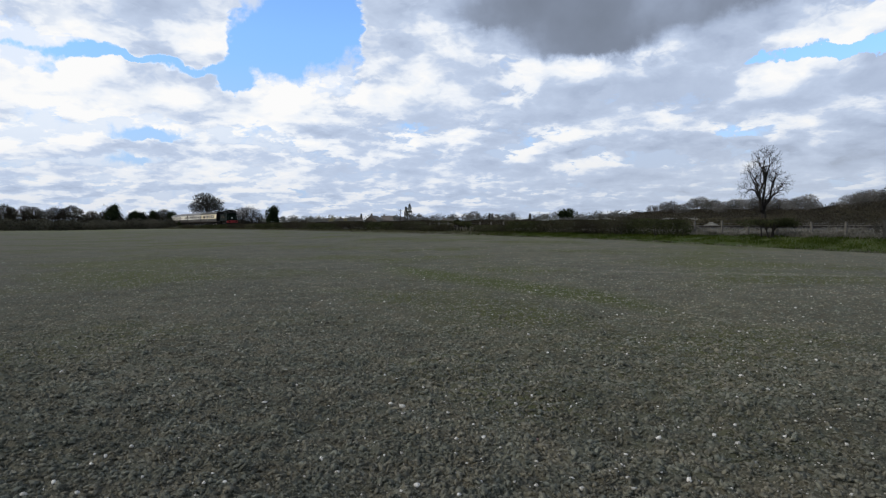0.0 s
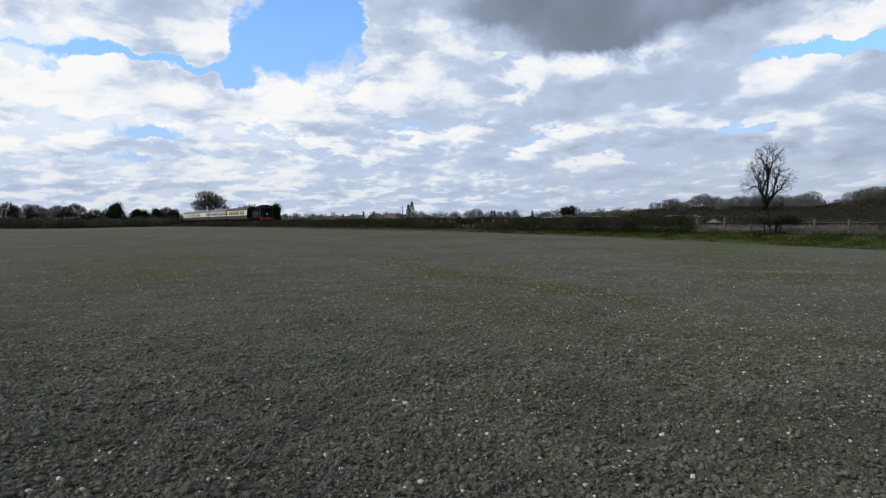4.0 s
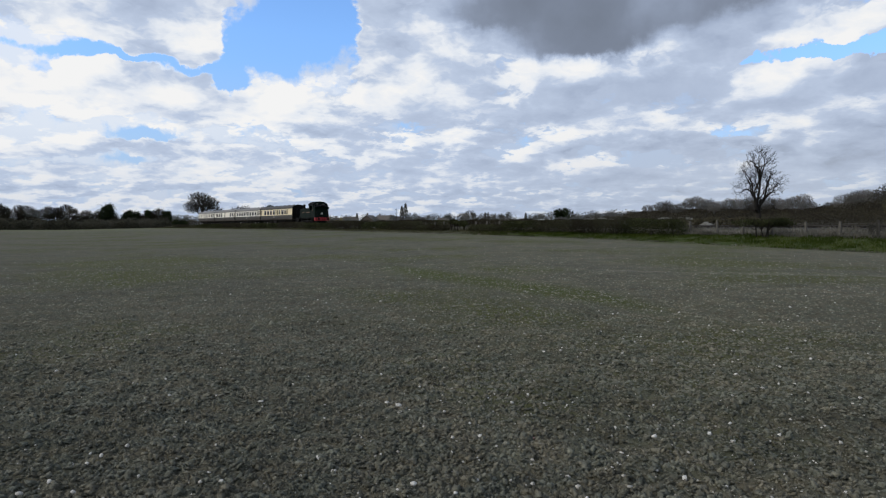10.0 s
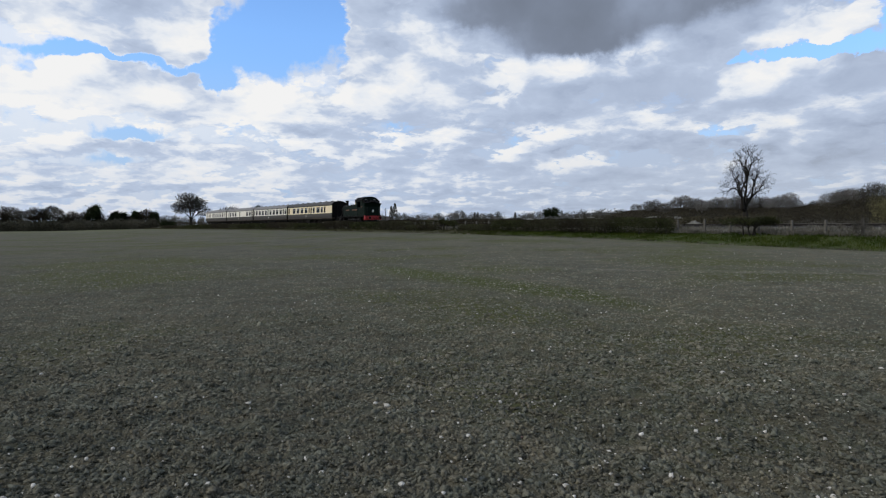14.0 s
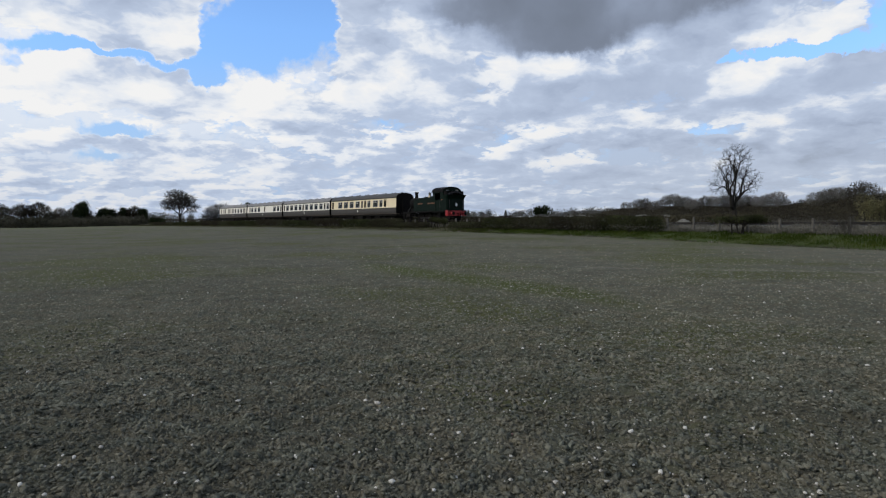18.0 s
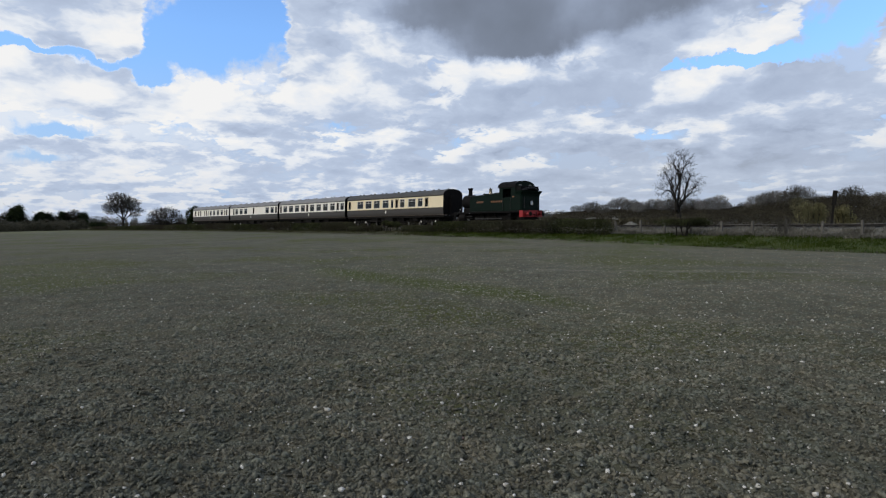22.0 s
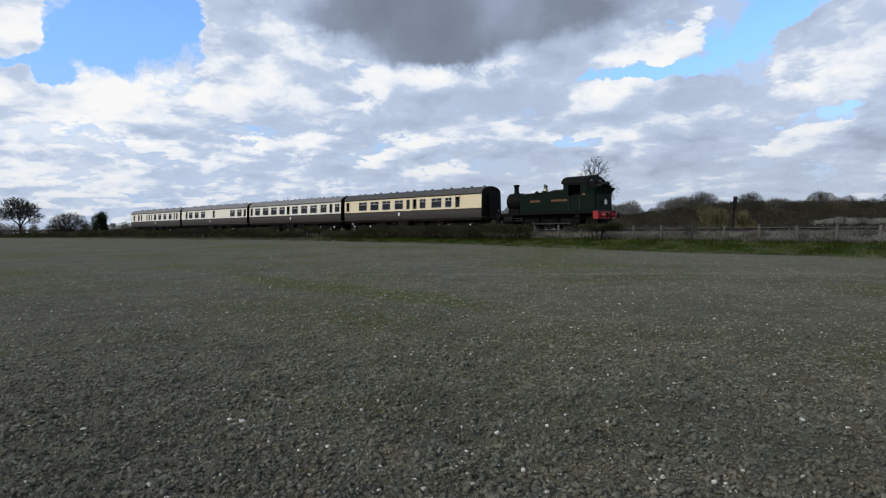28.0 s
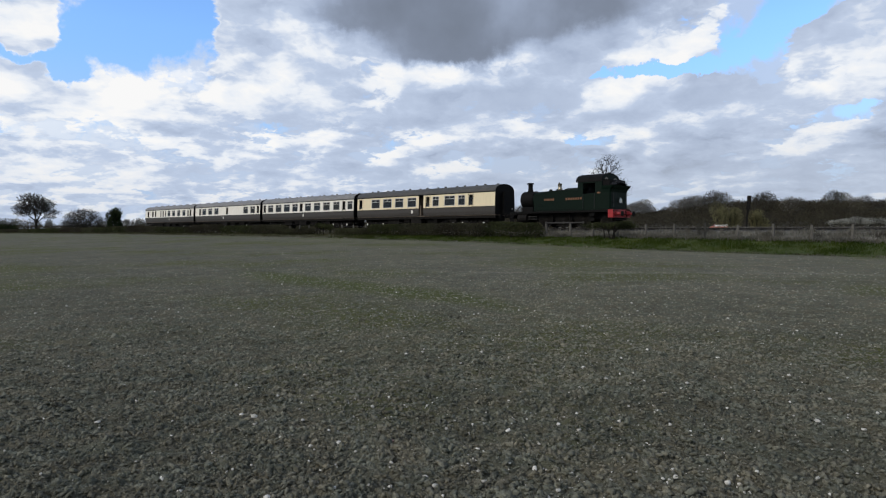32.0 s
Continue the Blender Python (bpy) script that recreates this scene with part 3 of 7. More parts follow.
def slab(bm, pts, thick):
    """A flat outline in the x-z plane (list of (x, y, z)), given thickness along y."""
    a = [bm.verts.new(p) for p in pts]
    b = [bm.verts.new((p[0], p[1] + thick, p[2])) for p in pts]
    k = len(pts)
    for i in range(k):
        bm.faces.new((a[i], a[(i + 1) % k], b[(i + 1) % k], b[i]))
    bm.faces.new(a)
    bm.faces.new(b)
    return bm


def B():
    return bmesh.new()


# ------------------------------------------------------------ ground
def build_ground():
    inner = np.arange(-42.0, 54.01, 0.16)
    outer = np.arange(54.0 + 4, 360 - 42.0 - 1, 4.0)
    az = np.radians(np.concatenate([inner, outer]))
    rad = np.concatenate([[0.0001, 0.6, 1.2, 1.8], 2.4 * np.exp(np.arange(0, math.log(20 / 2.4), 0.0078)), 20 * np.exp(np.arange(0.004, math.log(4500 / 20), 0.015))])
    x, y = rad[:, None] * np.sin(az), rad[:, None] * np.cos(az)
    z = ground_z(x, y)
    s, o = track_coords(x, y)
    z = z + soil_relief(x, y)
    nr, na = x.shape
    verts = np.stack([x, y, z], -1).reshape(-1, 3)
    i, j = np.meshgrid(np.arange(nr - 1), np.arange(na), indexing="ij")
    k = (j + 1) % na
    faces = np.stack([i * na + j, (i + 1) * na + j, (i + 1) * na + k, i * na + k], -1).reshape(-1, 4)
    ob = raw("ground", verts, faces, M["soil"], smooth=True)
    me = ob.data
    me.materials.append(M["far_field"])
    # past the railway and past the far hedge the land is pasture
    fi, fj = np.meshgrid(np.arange(nr - 1), np.arange(na), indexing="ij")
    so, oo = s[fi, fj].ravel(), o[fi, fj].ravel()
    rr = rad[fi].ravel()
    pasture = (oo < 3) | ((rr > 262) & (so > 0)) | (rr > 400)
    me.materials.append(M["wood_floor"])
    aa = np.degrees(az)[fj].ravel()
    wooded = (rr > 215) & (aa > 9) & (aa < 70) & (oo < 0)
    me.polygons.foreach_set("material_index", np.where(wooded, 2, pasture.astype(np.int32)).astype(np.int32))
    me.update()
    return tagged(ob, "bare tilled field of grey-brown clods, pasture beyond the railway", "ground", kind="structure")


def lumps(rng, places, sizes, flat=(0.5, 0.9), jag=0.25):
    """Many uneven pebbles as one set of arrays: 12 corners and 20 faces each."""
    g = (1 + 5 ** 0.5) / 2
    base = np.array([(-1, g, 0), (1, g, 0), (-1, -g, 0), (1, -g, 0), (0, -1, g), (0, 1, g), (0, -1, -g), (0, 1, -g), (g, 0, -1), (g, 0, 1), (-g, 0, -1), (-g, 0, 1)]) / 1.902
    tris = np.array([(0, 11, 5), (0, 5, 1), (0, 1, 7), (0, 7, 10), (0, 10, 11), (1, 5, 9), (5, 11, 4), (11, 10, 2), (10, 7, 6), (7, 1, 8),
                     (3, 9, 4), (3, 4, 2), (3, 2, 6), (3, 6, 8), (3, 8, 9), (4, 9, 5), (2, 4, 11), (6, 2, 10), (8, 6, 7), (9, 8, 1)])
    k = len(places)
    v = base[None] * (1 + jag * rng.uniform(-1, 1, (k, 12, 1))) * np.stack([rng.uniform(0.7, 1.3, k), rng.uniform(0.7, 1.3, k), rng.uniform(*flat, k)], -1)[:, None]
    a = rng.uniform(0, 2 * np.pi, k)
    c, s = np.cos(a)[:, None], np.sin(a)[:, None]
    v = np.stack([v[..., 0] * c - v[..., 1] * s, v[..., 0] * s + v[..., 1] * c, v[..., 2]], -1)
    v = v * sizes[:, None, None] + places[:, None]
    f = tris[None] + 12 * np.arange(k)[:, None, None]
    return v.reshape(-1, 3), f.reshape(-1, 3)


def crumbs(rng, places, sizes, flat=(0.5, 0.9), jag=0.3):
    """Broken, angular pieces turned every way: 8 corners and 6 faces each."""
    base = np.array([(x, y, z) for x in (-1, 1) for y in (-1, 1) for z in (-1, 1)], float) * 0.66
    quads = np.array([(0, 1, 3, 2), (4, 6, 7, 5), (0, 4, 5, 1), (2, 3, 7, 6), (0, 2, 6, 4), (1, 5, 7, 3)])
    k = len(places)
    v = base[None] + rng.uniform(-jag, jag, (k, 8, 3))
    v = v * np.stack([rng.uniform(0.6, 1.35, k), rng.uniform(0.6, 1.35, k), rng.uniform(*flat, k)], -1)[:, None]
    for i, j, most in ((1, 2, 0.9), (0, 2, 0.9), (0, 1, np.pi)):
        a = rng.uniform(-most, most, k)[:, None]
        p, q = v[..., i] * np.cos(a) - v[..., j] * np.sin(a), v[..., i] * np.sin(a) + v[..., j] * np.cos(a)
        v[..., i], v[..., j] = p, q
    v = v * sizes[:, None, None] + places[:, None]
    return v.reshape(-1, 3), (quads[None] + 8 * np.arange(k)[:, None, None]).reshape(-1, 4)


def pebbles(rng, places, sizes, flat=(0.5, 0.9), jag=0.25):
    """Coarser lumps, bedded in the soil: 5 corners and 4 faces each."""
    base = np.array([(1, 0, -0.4), (-1, 0, -0.4), (0, 1, -0.4), (0, -1, -0.4), (0, 0, 1)], float)
    tris = np.array([(0, 2, 4), (2, 1, 4), (1, 3, 4), (3, 0, 4)])
    k = len(places)
    v = base[None] * (1 + jag * rng.uniform(-1, 1, (k, 5, 1))) * np.stack([rng.uniform(0.7, 1.3, k), rng.uniform(0.7, 1.3, k), rng.uniform(*flat, k)], -1)[:, None]
    a = rng.uniform(0, 2 * np.pi, k)
    c, s = np.cos(a)[:, None], np.sin(a)[:, None]
    v = np.stack([v[..., 0] * c - v[..., 1] * s, v[..., 0] * s + v[..., 1] * c, v[..., 2]], -1) * sizes[:, None, None] + places[:, None]
    return v.reshape(-1, 3), (tris[None] + 5 * np.arange(k)[:, None, None]).reshape(-1, 3)


def strewn(rng, k, r0, r1):
    """Places over the field in view, as many to each doubling of the distance."""
    az = np.radians(rng.uniform(-40, 51, k))
    r = np.exp(rng.uniform(math.log(r0), math.log(r1), k))
    x, y = r * np.sin(az), r * np.cos(az)
    s, o = track_coords(x, y)
    keep = o > 9.8
    return x[keep], y[keep], r[keep], az[keep]


def build_clods():
    rng = np.random.default_rng(11)
    label = "crumbled grey-brown clods lying on the tilled field"
    for name, k, r0, r1, mid, shape, lo, hi in (("soil_clods", 60000, 3.1, 13.0, 0.0100, crumbs, 6, 13), ("soil_crumbs", 70000, 3.1, 24.0, 0.0068, pebbles, 8, 24), ("far_soil_clods", 60000, 6.0, 46.0, 0.0135, pebbles, 14, 46)):
        x, y, r, _ = strewn(rng, k, r0, r1)
        keep = rng.uniform(0, 1, len(x)) > ramp(r, lo, hi)
        x, y, r = x[keep], y[keep], r[keep]
        size = np.clip(rng.lognormal(math.log(mid), 0.45, len(x)), 0.005, 0.026) * (1 + 0.024 * r)
        z = ground_z(x, y) + soil_relief(x, y) + size * 0.32
        v, f = shape(rng, np.stack([x, y, z], -1), size, (0.35, 0.7), 0.4)
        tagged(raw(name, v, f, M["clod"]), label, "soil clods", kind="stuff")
    # the same crumbs lie all round, behind and beside the standpoint
    k = 26000
    r, az = 14.0 * np.sqrt(rng.uniform(0, 1, k)), rng.uniform(-np.pi, np.pi, k)
    x, y = r * np.sin(az), r * np.cos(az)
    keep = (r < 3.2) | (az < radians(-39)) | (az > radians(50))
    x, y = x[keep], y[keep]
    size = np.clip(rng.lognormal(math.log(0.012), 0.5, len(x)), 0.005, 0.036)
    v, f = pebbles(rng, np.stack([x, y, ground_z(x, y) + soil_relief(x, y) + size * 0.2], -1), size, (0.35, 0.7), 0.4)
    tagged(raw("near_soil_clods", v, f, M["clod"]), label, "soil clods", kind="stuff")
    # the mass of small pale stones, thicker towards the right-hand end of the field
    x, y, r, az = strewn(rng, 4400, 3.3, 42)
    keep = rng.uniform(0, 1, len(x)) < (0.3 + 0.7 * ramp(az, -0.3, 0.5)) * (1 - 0.92 * ramp(r, 8, 22))
    x, y, r = x[keep], y[keep], r[keep]
    size = np.clip(rng.lognormal(math.log(0.0062), 0.5, len(x)), 0.0038, 0.021) * (1 + 0.010 * r)
    z = ground_z(x, y) + soil_relief(x, y) + size * 0.9
    v, f = lumps(rng, np.stack([x, y, z], -1), size, (0.5, 0.95), 0.42)
    tagged(raw("flint_chips", v, f, M["flint"]), "small pale flint chips strewn over the tilled field", "flint chips", kind="stuff")
    # bits of dead stalk
    x, y, r, az = strewn(rng, 1500, 3.3, 24)
    a = rng.uniform(0, np.pi, len(x))
    h = rng.uniform(0.02, 0.09, len(x))
    z = ground_z(x, y) + soil_relief(x, y) + 0.018
    d = np.stack([np.cos(a) * h, np.sin(a) * h, rng.uniform(-0.2, 0.5, len(x)) * h], -1)
    w = np.stack([-np.sin(a), np.cos(a), 0 * a], -1) * 0.0016 * (1 + 0.05 * r)[:, None]
    p = np.stack([x, y, z], -1)
    v = np.stack([p - d - w, p - d + w, p + d + w, p + d - w], 1).reshape(-1, 3)
    tagged(raw("stalk_litter", v, np.arange(len(x))[:, None] * 4 + np.arange(4)[None], M["straw"]), "short dead stalks lying on the tilled field", "stalks", kind="stuff")


def strip(name, rows, mat, label, kind="structure", category="", step=2.0, s0=-90.0, s1=420.0, rough=0.0):
    """A bank swept along the railway: rows are (o, z) with z a number or a function of s."""
    ss = np.arange(s0, s1 + 0.1, step)
    verts, k = [], len(rows)
    rng = np.random.default_rng(len(rows) * 7 + int(abs(rows[0][0]) * 10))
    for s in ss:
        for o, z in rows:
            x, y = beside(s, o)
            h = z(s) if callable(z) else z
            verts.append((x, y, h + rough * rng.uniform(-1, 1)))
    n = len(ss)
    i, j = np.meshgrid(np.arange(n - 1), np.arange(k - 1), indexing="ij")
    faces = np.stack([i * k + j, i * k + j + 1, (i + 1) * k + j + 1, (i + 1) * k + j], -1).reshape(-1, 4)
    ob = raw(name, verts, faces, mat, smooth=True)
    return tagged(ob, label, category, kind=kind)


def fence_z(s):
    return float(np.interp(s, (-40, 8, 18, 40, 70, 120, 260), (0.72, 0.78, 0.92, 1.02, 1.08, 1.1, 0.9)))


def build_railway():
    e = lambda s: float(edge_height(s))
    slope = [(9.6, lambda s: e(s) - 0.06), (9.0, lambda s: e(s) + 0.05), (7.8, lambda s: 0.75 * e(s) + 0.25 * fence_z(s) + 0.03), (6.4, lambda s: 0.35 * e(s) + 0.65 * fence_z(s)), (5.2, lambda s: fence_z(s) - 0.02), (4.4, fence_z)]
    strip("verge", slope, M["grass"], "sloping verge of short green grass beside the field", category="verge", rough=0.025, s1=44.0)
    strip("dry_verge", slope, M["dry"], "sloping verge of brown winter grass beside the field", category="verge", rough=0.025, s0=44.0)
    strip("bank_slope", [(4.4, fence_z), (3.8, lambda s: fence_z(s) + 0.08), (3.2, 1.10), (2.75, 1.20), (2.35, 1.31)], M["rough"], "slope of dead grey grass under the railway", category="bank", rough=0.03)
    strip("ballast_bed", [(2.35, 1.29), (2.1, 1.335), (1.75, 1.36), (0.9, 1.38), (0, 1.38), (-0.9, 1.38), (-1.75, 1.36), (-2.2, 1.32), (-3.2, 0.95), (-5.5, 0.7), (-8, 0.4)], M["ballast"], "grey stone ballast bed of the railway", category="ballast", rough=0.012)
    # sleepers: those that show near are single, the rest lie in one mesh
    me = None
    far = B()
    for i in range(int(330 / 0.76)):
        s = -40 + 0.76 * i
        x, y = beside(s)
        m = pose(x, y, 1.40, 0, 0, -math.degrees(HEADING) + 0)
        if -8 < s < 40:
            if me is None:
                b = box(B(), 0, 0, 0, 2.6, 0.25, 0.14, 0.012)
                ob = part("sleeper", b, M["sleeper"], None)
                me = ob.data
            else:
                ob = new("sleeper", me)
            ob.matrix_basis = m
            ob.parent = TRACK
        else:
            bmesh.ops.create_cube(far, size=1.0, matrix=m @ Matrix.Diagonal((2.6, 0.25, 0.14, 1)))
    tagged(part("far_sleepers", far, M["sleeper"], TRACK), kind="stuff")
    for side in (-0.74, 0.74):
        base, head = B(), B()
        prof = [(-0.07, 0.0), (0.07, 0.0), (0.07, 0.015), (0.012, 0.03), (0.012, 0.108), (0.035, 0.115), (0.035, 0.128), (-0.035, 0.128), (-0.035, 0.115), (-0.012, 0.108), (-0.012, 0.03), (-0.07, 0.015)]
        cap = [(-0.033, 0.128), (0.033, 0.128), (0.03, 0.142), (-0.03, 0.142)]
        for bm, pr in ((base, prof), (head, cap)):
            rings = []
            for s in np.arange(-80, 400, 10.0):
                rings.append([bm.verts.new((*beside(s, side + w), RAIL_Z - 0.142 + h)) for w, h in pr])
            for a, b in zip(rings, rings[1:]):
                for i in range(len(pr)):
                    bm.faces.new((a[i], a[(i + 1) % len(pr)], b[(i + 1) % len(pr)], b[i]))
        rail = part("rail", base, M["railside"], TRACK)
        part("railhead", head, M["railhead"], rail, "worn bright running surface")


TRACK = thing("railway_track", Matrix.Identity(4), "single railway track with rusty rails on dark sleepers", "railway track", kind="structure")
build_ground()
build_railway()
build_clods()


# ------------------------------------------------------------ the train
COACH, GAP = 19.66, 20.3
SIDE = [(1.37, 1.24), (1.40, 1.55), (1.40, 2.0), (1.385, 2.6), (1.34, 3.26)]


def side_y(z):
    return float(np.interp(z, [p[1] for p in SIDE], [p[0] for p in SIDE]))


def wheelset(parent, x, r, name="wheelset", gauge=0.75, spokes=0):
    """An axle with its two wheels; it turns about its own middle."""
    ws = new(name)
    ws.empty_display_size = 0.1
    ws.parent = parent
    ws.matrix_basis = pose(x, 0, r)
    part("axle", tube(B(), (0, -gauge, 0), (0, gauge, 0), 0.07), M["grime"], ws)
    for s in (-1, 1):
        b = B()
        if spokes:
            lathe(b, [(r - 0.10, -0.06), (r, -0.06), (r, 0.06), (r - 0.10, 0.06), (r - 0.10, -0.06)], "y", (0, s * gauge, 0), 28)
            lathe(b, [(0.01, -0.08), (0.13, -0.08), (0.13, 0.08), (0.01, 0.08)], "y", (0, s * gauge, 0), 14)
            for i in range(spokes):
                a = 2 * math.pi * i / spokes
                tube(b, (0.1 * math.cos(a), s * gauge, 0.1 * math.sin(a)), ((r - 0.08) * math.cos(a), s * gauge, (r - 0.08) * math.sin(a)), 0.028, n=5)
        else:
            lathe(b, [(0.01, -0.07), (0.1, -0.07), (0.12, -0.03), (r - 0.08, -0.03), (r - 0.05, -0.065), (r, -0.065), (r, 0.065), (r - 0.05, 0.065), (r - 0.08, 0.03), (0.12, 0.03), (0.1, 0.08), (0.01, 0.08)], "y", (0, s * gauge, 0), 24)
        part("wheel", b, M["grime"], ws, smooth=True)
    TURNING.append((ws, x, r))
    return ws


TURNING = []


def upper_side(coach, sgn, openings, mat, ends):
    """The painted upper side, with its window openings cut through."""
    z0, zw0, zw1, z1 = 1.98, 2.13, 3.10, 3.26
    b = B()
    cuts = sorted({ends[0], ends[1], *[v for o in openings for v in o[:2]]})

    def sheet(xa, xb, za, zb):
        p = []
        for inset in (0.0, 0.05):
            for x, z in ((xa, za), (xb, za), (xb, zb), (xa, zb)):
                p.append(b.verts.new((x, sgn * (side_y(z) - inset), z)))
        for f in ((0, 1, 2, 3), (4, 7, 6, 5), (0, 4, 5, 1), (1, 5, 6, 2), (2, 6, 7, 3), (3, 7, 4, 0)):
            b.faces.new([p[i] for i in f])

    for xa, xb in zip(cuts, cuts[1:]):
        hole = next((o for o in openings if abs(o[0] - xa) < 1e-6), None)
        if hole and hole[2] == "gap":
            continue
        if hole:
            sheet(xa, xb, z0, zw0)
            sheet(xa, xb, zw1, z1)
        else:
            sheet(xa, xb, z0, z1)
    bmesh.ops.remove_doubles(b, verts=b.verts, dist=0.0005)
    part("upper_panel", b, mat, coach)
    y_low, y_top = side_y(zw0), side_y(zw1)
    for xa, xb, kind in openings:
        if kind == "gap":
            continue
        f = B()
        w = 0.03 if kind == "door" else 0.055
        for x0, x1, za, zb in ((xa, xb, zw0, zw0 + w), (xa, xb, zw1 - w, zw1), (xa, xa + w, zw0 + w, zw1 - w), (xb - w, xb, zw0 + w, zw1 - w)):
            pts = [(x0, za), (x1, za), (x1, zb), (x0, zb)]
            a = [f.verts.new((x, sgn * (side_y(z) + 0.008), z)) for x, z in pts]
            c = [f.verts.new((x, sgn * (side_y(z) - 0.058), z)) for x, z in pts]
            for i in range(4):
                f.faces.new((a[i], a[(i + 1) % 4], c[(i + 1) % 4], c[i]))
            f.faces.new(a)
            f.faces.new(c)
        win = part("window_frame", f, M["brown"] if kind == "door" else M["window_bar"], coach)
        g = B()
        a = [g.verts.new((x, sgn * (side_y(z) - 0.025), z)) for x, z in ((xa, zw0), (xb, zw0), (xb, zw1), (xa, zw1))]
        c = [g.verts.new((x, sgn * (side_y(z) - 0.031), z)) for x, z in ((xa, zw0), (xb, zw0), (xb, zw1), (xa, zw1))]
        for i in range(4):
            g.faces.new((a[i], a[(i + 1) % 4], c[(i + 1) % 4], c[i]))
        g.faces.new(a)
        g.faces.new(c)
        if kind == "door":
            # the droplights are let down: only a strip of glass stands in each
            for v in g.verts:
                if v.co.z > 2.5:
                    v.co.z = zw0 + 0.22
                    v.co.y = math.copysign(side_y(v.co.z) - 0.028, sgn) + (v.co.y - math.copysign(side_y(zw1) - 0.028, sgn))
        part("pane", g, M["glass"], win)
        if kind == "big":
            t = B()
            box(t, (xa + xb) / 2, sgn * (side_y(2.80) - 0.012), 2.80, xb - xa - 0.1, 0.045, 0.042)
            box(t, (xa + xb) / 2, sgn * (side_y(2.93) - 0.012), 2.933, 0.034, 0.045, 0.224)
            part("ventilator_bar", t, M["window_bar"], win)


DOORS = []


def guard_door(coach, sgn, xa, xb, cream, low):
    """A door that swings inwards on its leading edge; its space begins at the hinge."""
    hinge = Vector((xb, sgn * 1.34, 0))

    def shift(bm):
        bmesh.ops.translate(bm, vec=-hinge, verts=bm.verts)
        return bm

    door = part("guard_door", shift(sweep(B(), low, xa, xb)), M["brown"], coach)
    door.matrix_basis = Matrix.Translation(hinge)
    b, w = B(), 0.09
    for x0, x1, z0, z1 in ((xa, xb, 1.98, 2.13), (xa, xb, 3.08, 3.24), (xa, xa + w, 2.13, 3.08), (xb - w, xb, 2.13, 3.08)):
        p = [b.verts.new((x, sgn * (side_y(z) - q), z)) for q in (0.0, 0.05) for x, z in ((x0, z0), (x1, z0), (x1, z1), (x0, z1))]
        for f in ((0, 1, 2, 3), (4, 7, 6, 5), (0, 4, 5, 1), (1, 5, 6, 2), (2, 6, 7, 3), (3, 7, 4, 0)):
            b.faces.new([p[i] for i in f])
    part("door_panel", shift(b), cream, door)
    part("door_pane", shift(box(B(), (xa + xb) / 2, sgn * (side_y(2.6) - 0.03), 2.605, xb - xa - 2 * w, 0.006, 0.95)), M["glass"], door)
    part("door_handle", shift(tube(B(), (xa + 0.08, sgn * 1.425, 2.05), (xa + 0.08, sgn * 1.425, 2.17), 0.018, n=6)), M["brass"], door)
    DOORS.append((door, hinge, sgn))


